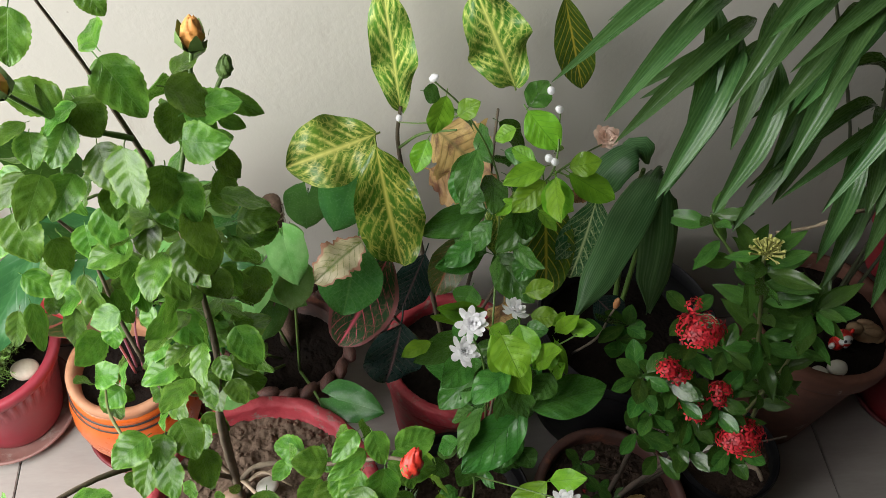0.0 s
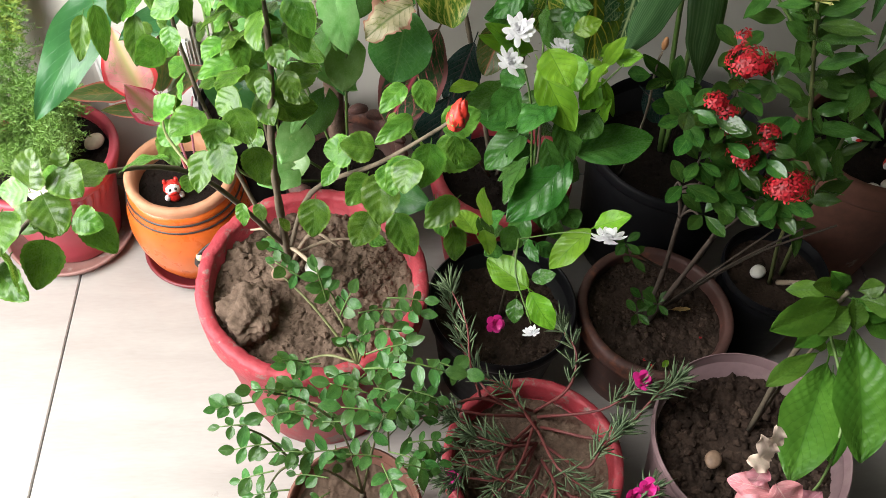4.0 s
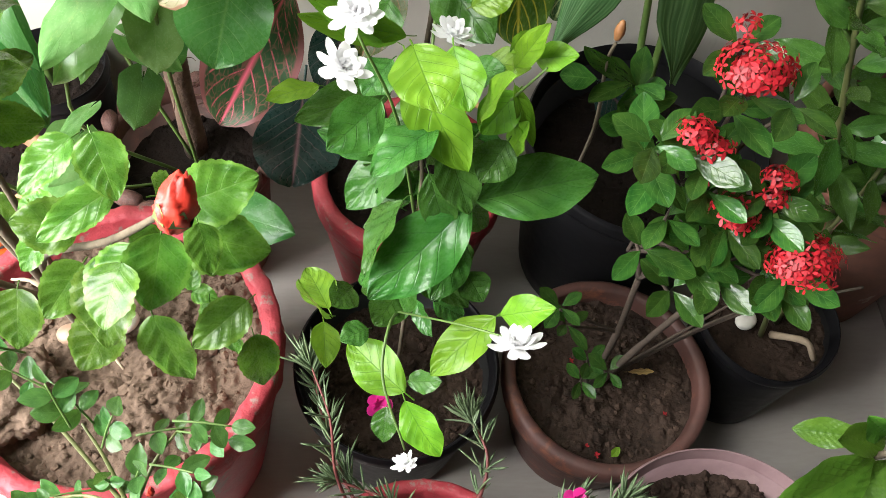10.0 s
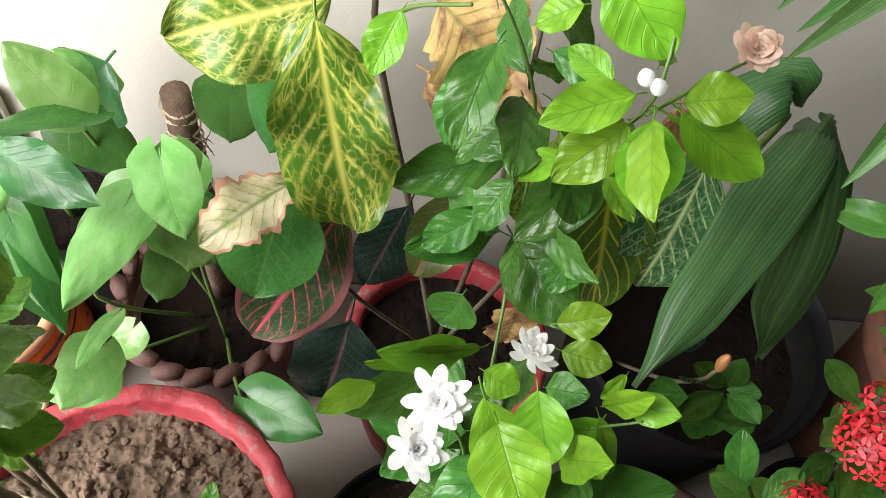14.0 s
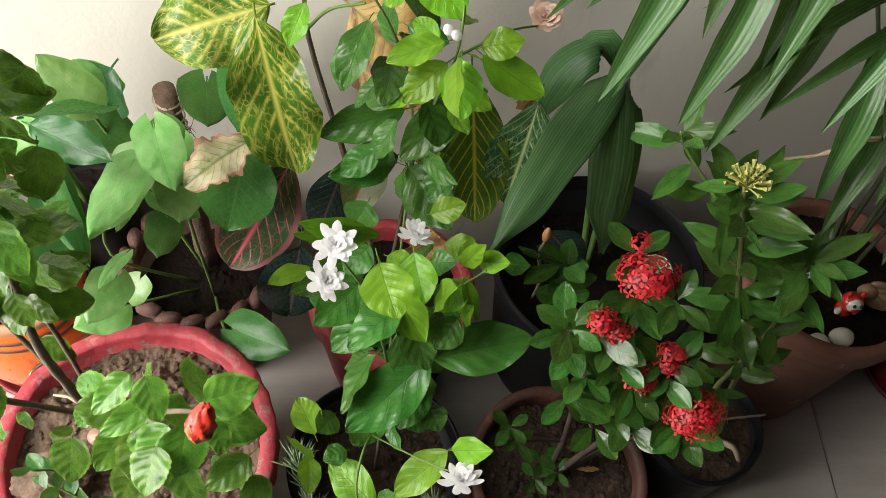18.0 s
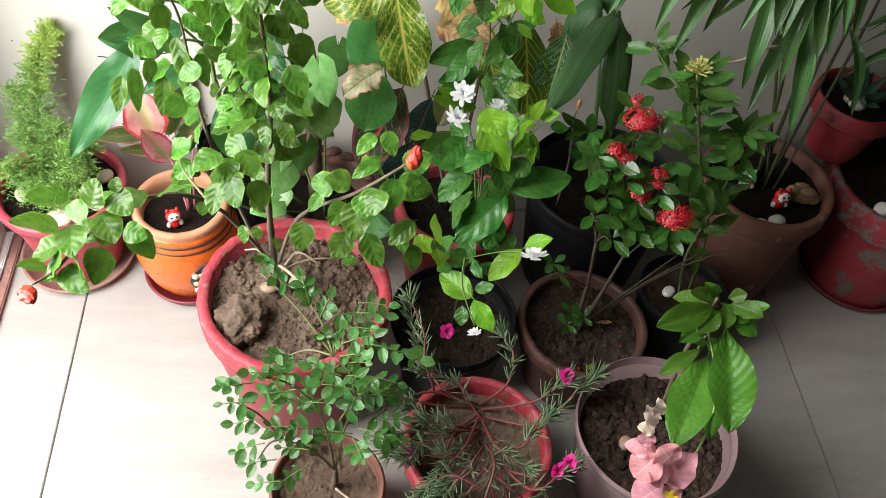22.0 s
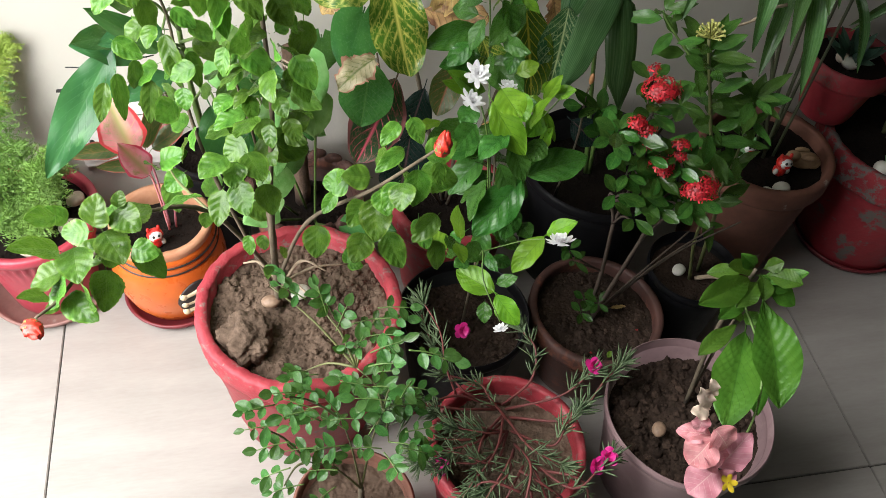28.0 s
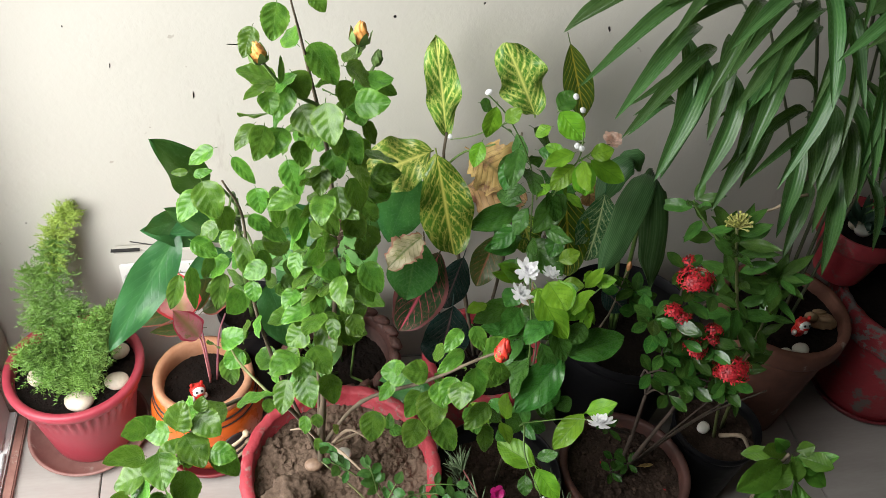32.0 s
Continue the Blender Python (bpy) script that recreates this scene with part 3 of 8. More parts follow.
croton_pot = pot("flower_pot", "red cement pot with a chipped rim behind the jasmine", 0.160, 0.585, 0.205, 0.098, 0.070, M_RED, M_SOILDARK, lip=0.015, lip_h=0.03, drop=0.025, rim_mat=M_REDRIM, rough=0.0014, seed=19, clods=60)
dief_pot = pot("flower_pot", "black plastic nursery pot against the wall", -0.198, 0.688, 0.235, 0.056, 0.042, M_BLACKP, M_SOILDARK, lip=0.004, lip_h=0.014, drop=0.02, seed=20, clods=30, lip_over=0.003)
# scalloped terracotta planter
scal = pot("flower_pot", "brown terracotta planter with a scalloped rim", -0.062, 0.622, 0.196, 0.086, 0.066, M_TERRAW, M_SOILDARK, lip=0.010, lip_h=0.02, drop=0.045, seed=21, clods=60, lip_over=0.006)
knob = bmesh.new()
lump(knob, (0, 0, 0), 1, 5, 1, 2, 0.15)
knob_me = mesh_of(knob, "scallop")
for k in range(20):
    a = 2 * math.pi * k / 20
    part("scallop", knob_me, M_TERRAW, scal, at=Matrix.Translation((0.085 * math.cos(a), 0.085 * math.sin(a), 0.196)) @ Matrix.Rotation(a + 0.5, 4, "Z") @ Matrix.Diagonal((0.0085, 0.0155, 0.0095, 1)))

# floor tiles, each laid with a narrow joint
slab = solid("floor", box(WEST + 0.004, -5.6, -0.058, 6.2, WALL_Y, -0.004), M_GROUT, "beige glazed floor tiles with thin dark joints", "floor", kind="structure", smooth=False)
tile_me = mesh_of(box(-0.2989, -0.2989, -0.010, 0.2989, 0.2989, 0.0, 0.0012), "tile", False)
cut_me = mesh_of(box(-0.0715, -0.2989, -0.010, 0.0715, 0.2989, 0.0, 0.0012), "tile", False)
for j in range(11):
    for i in range(11):
        part("tile", tile_me, M_TILE, slab, smooth=False, at=pose(-0.151 + 0.6 * i, 0.4477 - 0.6 * j, 0))
    part("tile", cut_me, M_TILE, slab, smooth=False, at=pose(-0.5235, 0.4477 - 0.6 * j, 0))

# ---- leaves ----
def leaf_material(name, dark, light, vein, count=7, slant=0.55, width=0.10, strength=0.6, rough=0.38, net=0.0, blotch=None, blotch_at=0.55, edge=None, through=0.22, relief=0.35, stripes=0, vary=0.30, rib_width=None, broken=0.0, glow=(0.23, 0.42, 0.04), spec=0.32):
    """Blade colour with a midrib, side veins, a net of small veins and blotches, drawn along the leaf's own length and breadth; some light passes through."""
    m, n, l, s = nodes(name)
    uv = n.new("ShaderNodeUVMap").outputs[0]
    sep = n.new("ShaderNodeSeparateXYZ")
    l.new(uv, sep.inputs[0])
    u, v = sep.outputs[0], sep.outputs[1]
    oc = n.new("ShaderNodeTexCoord").outputs["Object"]
    rnd = random_of(n)
    shift = n.new("ShaderNodeVectorMath")
    shift.operation = "ADD"
    comb = n.new("ShaderNodeCombineXYZ")
    l.new(calc(n, l, "MULTIPLY", rnd, 37.0), comb.inputs[0])
    l.new(comb.outputs[0], shift.inputs[1])
    l.new(uv, shift.inputs[0])
    wob = noise_tex(n, l, shift.outputs[0], 5, 3)
    rib_width = rib_width or width * 0.75
    a = calc(n, l, "ABSOLUTE", calc(n, l, "SUBTRACT", calc(n, l, "MULTIPLY", v, 2.0), 1.0))
    rib = calc(n, l, "SUBTRACT", 1.0, calc(n, l, "MULTIPLY", a, 1.0 / rib_width), True)
    if stripes:
        wave = calc(n, l, "ABSOLUTE", calc(n, l, "SINE", calc(n, l, "MULTIPLY", v, 3.1416 * stripes)))
        side = calc(n, l, "POWER", wave, 3.0)
    else:
        f = calc(n, l, "FRACT", calc(n, l, "ADD", calc(n, l, "SUBTRACT", calc(n, l, "MULTIPLY", u, float(count)), calc(n, l, "MULTIPLY", a, slant * count * 0.35)), calc(n, l, "MULTIPLY", wob, 0.22)))
        tri = calc(n, l, "ABSOLUTE", calc(n, l, "SUBTRACT", f, 0.5))
        side = calc(n, l, "SUBTRACT", 1.0, calc(n, l, "MULTIPLY", tri, 1.0 / (width * 0.9)), True)
        side = calc(n, l, "MULTIPLY", side, calc(n, l, "SUBTRACT", 1.40, a, True))
    if broken:
        gap = noise_tex(n, l, shift.outputs[0], 11, 5, 0.7)
        side = calc(n, l, "MULTIPLY", side, ramp(n, l, gap, [(0.5 - broken * 0.3, (0.1, 0.1, 0.1)), (0.55, (1, 1, 1))]))
    lines = calc(n, l, "MAXIMUM", rib, side)
    if net:
        vo = n.new("ShaderNodeTexVoronoi")
        vo.feature = "DISTANCE_TO_EDGE"
        vo.inputs["Scale"].default_value = 17.0
        l.new(shift.outputs[0], vo.inputs["Vector"])
        mesh_lines = calc(n, l, "SUBTRACT", 1.0, calc(n, l, "MULTIPLY", vo.outputs["Distance"], 7.0), True)
        mesh_lines = calc(n, l, "MULTIPLY", mesh_lines, ramp(n, l, noise_tex(n, l, shift.outputs[0], 8, 4), [(0.4, (0, 0, 0)), (0.6, (1, 1, 1))]))
        lines = calc(n, l, "MAXIMUM", lines, calc(n, l, "MULTIPLY", mesh_lines, net))
    tone = noise_tex(n, l, shift.outputs[0], 3.0, 4)
    col = ramp(n, l, tone, [(0.3, dark), (0.7, light)])
    if blotch:
        b = noise_tex(n, l, shift.outputs[0], 2.6, 6, 0.65)
        col = mix(n, l, ramp(n, l, b, [(blotch_at - 0.06, (0, 0, 0)), (blotch_at + 0.06, (1, 1, 1))]), col, blotch)
    col = mix(n, l, calc(n, l, "MULTIPLY", lines, strength), col, vein)
    if edge:
        col = mix(n, l, ramp(n, l, calc(n, l, "ADD", a, calc(n, l, "MULTIPLY", wob, 0.25)), [(0.93, (0, 0, 0)), (1.02, (1, 1, 1))]), col, edge)
    h = n.new("ShaderNodeHueSaturation")
    l.new(col, h.inputs["Color"])
    l.new(calc(n, l, "ADD", calc(n, l, "MULTIPLY", rnd, 2 * vary), 1 - vary), h.inputs["Value"])
    l.new(calc(n, l, "ADD", calc(n, l, "MULTIPLY", rnd, 0.03), 0.485), h.inputs["Hue"])
    col = h.outputs[0]
    l.new(col, s.inputs["Base Color"])
    fine = noise_tex(n, l, oc, 26, 4)
    l.new(calc(n, l, "ADD", calc(n, l, "MULTIPLY", fine, 0.25), rough - 0.21), s.inputs["Roughness"])
    s.inputs["Specular IOR Level"].default_value = spec
    pucker = noise_tex(n, l, shift.outputs[0], 3.5, 1)
    bump(n, l, s, calc(n, l, "ADD", calc(n, l, "MULTIPLY", lines, -0.14), calc(n, l, "ADD", calc(n, l, "MULTIPLY", fine, 0.05), calc(n, l, "MULTIPLY", pucker, 0.8))), relief, 0.002)
    if through:
        tr = n.new("ShaderNodeBsdfTranslucent")
        l.new(mix(n, l, 0.35, col, glow), tr.inputs[0])
        ms = n.new("ShaderNodeMixShader")
        ms.inputs[0].default_value = through
        l.new(s.outputs[0], ms.inputs[1])
        l.new(tr.outputs[0], ms.inputs[2])
        l.new(ms.outputs[0], n["Material Output"].inputs[0])
    return m


LEAF_MATS = {
    # Hibiscus edge: the bright rim of a backlit leaf, put into the blade colour.
    "hib": leaf_material("hibiscus_leaf", (0.030, 0.096, 0.011), (0.092, 0.205, 0.025), (0.17, 0.30, 0.075), 5, 0.9, 0.05, 0.28, 0.37, through=0.20, vary=0.34, edge=(0.105, 0.215, 0.030)),
    "dief": leaf_material("dark_broad_leaf", (0.020, 0.088, 0.030), (0.042, 0.150, 0.045), (0.106, 0.240, 0.100), 9, 0.9, 0.07, 0.22, 0.32, blotch=(0.076, 0.200, 0.070), blotch_at=0.62),
    "agl": leaf_material("pink_leaf", (0.76, 0.20, 0.27), (0.85, 0.45, 0.47), (0.42, 0.46, 0.16), 7, 0.8, 0.07, 0.85, 0.45, blotch=(0.34, 0.36, 0.12), blotch_at=0.62, edge=(0.66, 0.05, 0.10), rib_width=0.50, broken=1.0, glow=(0.80, 0.25, 0.30), through=0.35),
    "aglg": leaf_material("green_pink_edged_leaf", (0.030, 0.075, 0.025), (0.095, 0.13, 0.045), (0.30, 0.12, 0.09), 7, 0.8, 0.10, 0.4, 0.4, blotch=(0.20, 0.17, 0.06), blotch_at=0.58, edge=(0.40, 0.10, 0.10)),
    "pot": leaf_material("pale_heart_leaf", (0.150, 0.360, 0.085), (0.290, 0.520, 0.190), (0.26, 0.45, 0.17), 5, 0.9, 0.05, 0.2, 0.34, blotch=(0.40, 0.56, 0.20), blotch_at=0.66, through=0.28, spec=0.42),
    "potd": leaf_material("green_heart_leaf", (0.026, 0.105, 0.026), (0.060, 0.180, 0.042), (0.12, 0.25, 0.08), 6, 0.9, 0.05, 0.2, 0.34),
    "cro": leaf_material("croton_yellow_vein", (0.026, 0.125, 0.013), (0.085, 0.245, 0.026), (0.76, 0.76, 0.16), 8, 1.0, 0.25, 0.97, 0.28, net=0.62, rib_width=0.10, broken=0.35),
    "croy": leaf_material("croton_mostly_yellow", (0.032, 0.135, 0.014), (0.11, 0.26, 0.027), (0.80, 0.80, 0.22), 8, 1.0, 0.34, 0.97, 0.40, net=0.7, rib_width=0.12, broken=0.35),
    "crod": leaf_material("croton_dark_yellow_vein", (0.022, 0.075, 0.014), (0.060, 0.130, 0.018), (0.52, 0.47, 0.05), 9, 1.0, 0.13, 0.95, 0.34, net=0.1, rib_width=0.08),
    "crol": leaf_material("croton_pale_vein", (0.012, 0.060, 0.022), (0.030, 0.105, 0.036), (0.48, 0.55, 0.27), 8, 1.0, 0.15, 0.92, 0.36, net=0.45, rib_width=0.08, broken=0.5),
    "crob": leaf_material("dried_brown_leaf", (0.34, 0.20, 0.075), (0.60, 0.41, 0.17), (0.060, 0.070, 0.025), 8, 0.8, 0.15, 0.62, 0.6, net=0.10, relief=0.6, through=0.15, glow=(0.5, 0.3, 0.1), blotch=(0.20, 0.095, 0.055), blotch_at=0.56, broken=0.9),
    "crow": leaf_material("withered_yellow_leaf", (0.60, 0.54, 0.30), (0.74, 0.69, 0.46), (0.10, 0.20, 0.04), 8, 0.8, 0.12, 0.85, 0.5, net=0.16, edge=(0.50, 0.27, 0.17), rib_width=0.12, broken=0.5, blotch=(0.22, 0.30, 0.05), blotch_at=0.62),
    "va2": leaf_material("green_pale_feathered_leaf", (0.034, 0.130, 0.030), (0.065, 0.200, 0.045), (0.20, 0.34, 0.11), 9, 0.8, 0.07, 0.35, 0.36),
    "crop": leaf_material("dark_leaf_pink_veins", (0.012, 0.042, 0.015), (0.030, 0.072, 0.026), (0.62, 0.10, 0.17), 8, 1.0, 0.11, 0.95, 0.45, net=0.24, rib_width=0.10, edge=(0.17, 0.060, 0.062), through=0.05, broken=0.3, relief=0.6, spec=0.22),
    "crop2": leaf_material("dark_leaf_red_veins", (0.036, 0.058, 0.018), (0.070, 0.088, 0.025), (0.36, 0.07, 0.06), 8, 0.9, 0.12, 0.7, 0.36, net=0.15, broken=0.3),
    "crok": leaf_material("slate_dark_leaf", (0.005, 0.017, 0.014), (0.014, 0.032, 0.027), (0.17, 0.085, 0.095), 9, 0.9, 0.05, 0.6, 0.38, through=0.03, rib_width=0.08, relief=0.7, spec=0.22),
    "jas": leaf_material("jasmine_leaf", (0.028, 0.105, 0.016), (0.064, 0.178, 0.028), (0.014, 0.066, 0.010), 5, 0.9, 0.06, 0.62, 0.36, rib_width=0.045, through=0.14, relief=0.6),
    "jasy": leaf_material("young_jasmine_leaf", (0.100, 0.250, 0.014), (0.175, 0.360, 0.024), (0.050, 0.160, 0.010), 6, 0.9, 0.06, 0.65, 0.40, through=0.24, vary=0.25, rib_width=0.045, relief=0.6),
    "mus": leaf_material("ribbed_green_leaf", (0.046, 0.140, 0.013), (0.095, 0.225, 0.026), (0.026, 0.095, 0.010), 10, 1.0, 0.09, 0.5, 0.46, relief=0.4, rib_width=0.05),
    "fanp": leaf_material("striated_dark_leaf", (0.020, 0.068, 0.021), (0.044, 0.115, 0.036), (0.130, 0.225, 0.095), width=0.03, strength=0.5, rough=0.42, stripes=17, relief=0.35, broken=0.7, spec=0.3),
    "ixo": leaf_material("ixora_leaf", (0.014, 0.056, 0.010), (0.044, 0.112, 0.017), (0.14, 0.25, 0.06), 7, 0.8, 0.06, 0.30, 0.29, through=0.12, vary=0.4, spec=0.34),
    "ces": leaf_material("lance_leaf", (0.034, 0.100, 0.018), (0.080, 0.185, 0.032), (0.125, 0.250, 0.070), 8, 0.8, 0.06, 0.40, 0.34),
    "palm": leaf_material("palm_leaflet", (0.026, 0.080, 0.022), (0.064, 0.142, 0.042), (0.12, 0.21, 0.07), width=0.06, strength=0.40, rough=0.36, stripes=7, vary=0.36, relief=0.35),
    "rose": leaf_material("rose_leaflet", (0.028, 0.095, 0.022), (0.070, 0.175, 0.040), (0.12, 0.24, 0.08), 6, 0.8, 0.06, 0.30, 0.32),
    "agave": leaf_material("grey_rosette_leaf", (0.027, 0.062, 0.042), (0.049, 0.100, 0.070), (0.09, 0.13, 0.09), 3, 0.4, 0.05, 0.2, 0.4, through=0.05),
    "pink": leaf_material("pink_bract", (0.58, 0.19, 0.24), (0.74, 0.37, 0.41), (0.84, 0.58, 0.54), 7, 0.8, 0.06, 0.75, 0.55, through=0.3, relief=0.8, vary=0.2, glow=(0.76, 0.38, 0.40)),
    "pale": leaf_material("pale_bract", (0.66, 0.50, 0.40), (0.76, 0.66, 0.52), (0.52, 0.55, 0.30), 5, 0.8, 0.07, 0.4, 0.55, through=0.3, vary=0.1, glow=(0.7, 0.6, 0.4)),
}
M_BARK = surface("grey_brown_bark", (0.070, 0.056, 0.036), (0.15, 0.120, 0.078), 30, 200, 0.85, 0.5)
M_DARKBARK = surface("dark_brown_bark", (0.030, 0.021, 0.015), (0.080, 0.057, 0.040), 30, 200, 0.85, 0.5)
M_PALEBARK = surface("pale_brown_bark", (0.070, 0.054, 0.034), (0.165, 0.128, 0.082), 30, 200, 0.85, 0.5)
M_GREENSTEM = surface("green_stem", (0.075, 0.145, 0.030), (0.13, 0.22, 0.05), 20, 150, 0.5, 0.2)
M_TWIG = surface("pale_dry_twig", (0.26, 0.195, 0.13), (0.42, 0.33, 0.235), 30, 200, 0.85, 0.4)
M_REDSTEM = surface("reddish_stem", (0.10, 0.025, 0.025), (0.20, 0.052, 0.045), 20, 150, 0.6, 0.2)
M_CANE = surface("olive_cane", (0.075, 0.095, 0.032), (0.16, 0.17, 0.06), 15, 120, 0.5, 0.2)
M_DARKCANE = surface("dark_cane", (0.035, 0.045, 0.022), (0.075, 0.085, 0.04), 15, 120, 0.5, 0.2)
M_WHITE = petal("white_petal", (0.84, 0.84, 0.85), (0.89, 0.89, 0.90), (0.88, 0.88, 0.88), 0.42)
M_FADED = petal("faded_pinkish_petal", (0.62, 0.36, 0.25), (0.78, 0.64, 0.56), (0.75, 0.55, 0.45), 0.3, islands=0.2)
M_IXRED = petal("scarlet_petal", (0.32, 0.007, 0.014), (0.52, 0.022, 0.032), (0.55, 0.02, 0.03), 0.22, 0.5, 0.5)
M_BUDRED = surface("orange_red_petal", (0.44, 0.020, 0.012), (0.62, 0.050, 0.024), 40, 200, 0.5, 0.2)
M_BUDYEL = surface("orange_yellow_petal", (0.60, 0.24, 0.05), (0.72, 0.36, 0.10), 40, 200, 0.55, 0.2)
M_CALYX = surface("green_calyx", (0.08, 0.16, 0.03), (0.15, 0.25, 0.06), 40, 200, 0.6, 0.2)
M_MAGENTA = surface("magenta_petal", (0.50, 0.010, 0.17), (0.66, 0.03, 0.27), 40, 200, 0.5, 0.1)
M_LIMEFL = surface("lime_yellow_petal", (0.42, 0.43, 0.11), (0.56, 0.55, 0.19), 40, 200, 0.5, 0.1)
M_YELLOW = surface("yellow_petal", (0.72, 0.50, 0.02), (0.80, 0.60, 0.04), 40, 200, 0.5, 0.1)
M_NEEDLE = surface("moss_rose_needle", (0.055, 0.100, 0.046), (0.155, 0.215, 0.105), 60, 300, 0.45, 0.1)
M_FERN = surface("asparagus_fern_green", (0.095, 0.220, 0.026), (0.190, 0.350, 0.055), 14, 150, 0.55, 0.1)
M_FERNTIP = surface("young_fern_green", (0.27, 0.40, 0.050), (0.40, 0.53, 0.10), 14, 150, 0.55, 0.1)
M_MOSS = surface("coir_pole", (0.070, 0.042, 0.028), (0.18, 0.115, 0.080), 40, 200, 0.95, 1.0)
M_TIPBROWN = surface("brown_tip_leaf", (0.20, 0.085, 0.030), (0.34, 0.16, 0.06), 40, 200, 0.5, 0.2)
M_RIBBON = surface("dry_binding", (0.44, 0.34, 0.26), (0.58, 0.48, 0.38), 40, 200, 0.8, 0.3)


def outline(kind, u):
    """Half the breadth of a leaf at u along it, 0.5 at most."""
    if kind == "mus":
        return 0.5 * math.sin(math.pi * u ** 1.22) ** 0.8
    if kind in ("pot", "potd"):
        return 0.5 * min(1, (u / 0.16) ** 0.5 if u < 0.16 else 1) * max(0.0, 1 - ((u - 0.22) / 0.78) ** 2 if u > 0.22 else 1) ** 0.85
    if kind == "hib":
        return 0.5 * math.sin(math.pi * u ** 0.70) ** 0.66
    if kind == "rose":
        return 0.5 * math.sin(math.pi * u ** 0.92) ** 0.72
    if kind == "ixo":
        return 0.5 * math.sin(math.pi * u ** 1.25) ** 0.72
    if kind in ("jas", "jasy"):
        return 0.5 * math.sin(math.pi * u ** 0.92) ** 0.75
    if kind in ("cro", "croy", "crod", "crol", "va2", "crop", "crop2", "crok", "crob", "crow"):
        return 0.5 * math.sin(math.pi * u ** 1.08) ** 0.62
    if kind in ("palm",):
        return 0.5 * min(1.0, u / 0.18) ** 0.7 * max(0.0, 1 - max(0.0, u - 0.55) / 0.45) ** 0.75
    if kind in ("fanp",):
        return 0.5 * math.sin(math.pi * (u * 0.94 + 0.03) ** 0.75) ** 0.6 * (1 - 0.55 * u ** 5)
    if kind in ("ces", "agave"):
        return 0.5 * math.sin(math.pi * u ** 0.85) ** 0.9
    if kind in ("pink", "pale"):
        return 0.5 * math.sin(math.pi * u ** 0.92) ** 0.62
    return 0.5 * math.sin(math.pi * u ** 0.8) ** 0.8


SHAPES = {"hib": (0.10, 0.13, 0.03), "palm": (0.22, 0.16, 0.0), "fanp": (0.16, 0.20, 0.02), "mus": (0.16, 0.14, 0.025), "ixo": (0.12, 0.10, 0.0), "crob": (0.10, 0.16, 0.06), "crow": (0.10, 0.22, 0.08),
          "dief": (0.14, 0.16, 0.035), "jas": (0.12, 0.13, 0.03), "jasy": (0.14, 0.13, 0.03), "rose": (0.16, 0.10, 0.01), "pot": (0.10, 0.16, 0.02), "potd": (0.10, 0.16, 0.02), "pink": (0.05, 0.26, 0.07), "pale": (0.05, 0.25, 0.09), "croy": (0.14, 0.25, 0.11), "cro": (0.12, 0.2, 0.08), "agl": (0.2, 0.15, 0.03)}
# side veins and the depth of the folds between them
QUILT = {"hib": (5, 0.9, 0.036), "mus": (10, 1.0, 0.055), "jas": (5, 0.9, 0.034), "jasy": (6, 0.9, 0.036), "cro": (11, 0.95, 0.030), "croy": (10, 0.95, 0.030), "crop": (10, 0.75, 0.022), "crok": (9, 0.75, 0.026), "va2": (11, 0.8, 0.022), "dief": (9, 0.9, 0.018), "pot": (5, 0.9, 0.018), "crob": (9, 0.6, 0.04), "crow": (8, 0.7, 0.03), "crol": (8, 0.75, 0.03), "crod": (7, 0.75, 0.02), "ixo": (5, 0.8, 0.012), "rose": (5, 0.8, 0.02), "pink": (5, 0.8, 0.03), "ces": (6, 0.8, 0.02)}


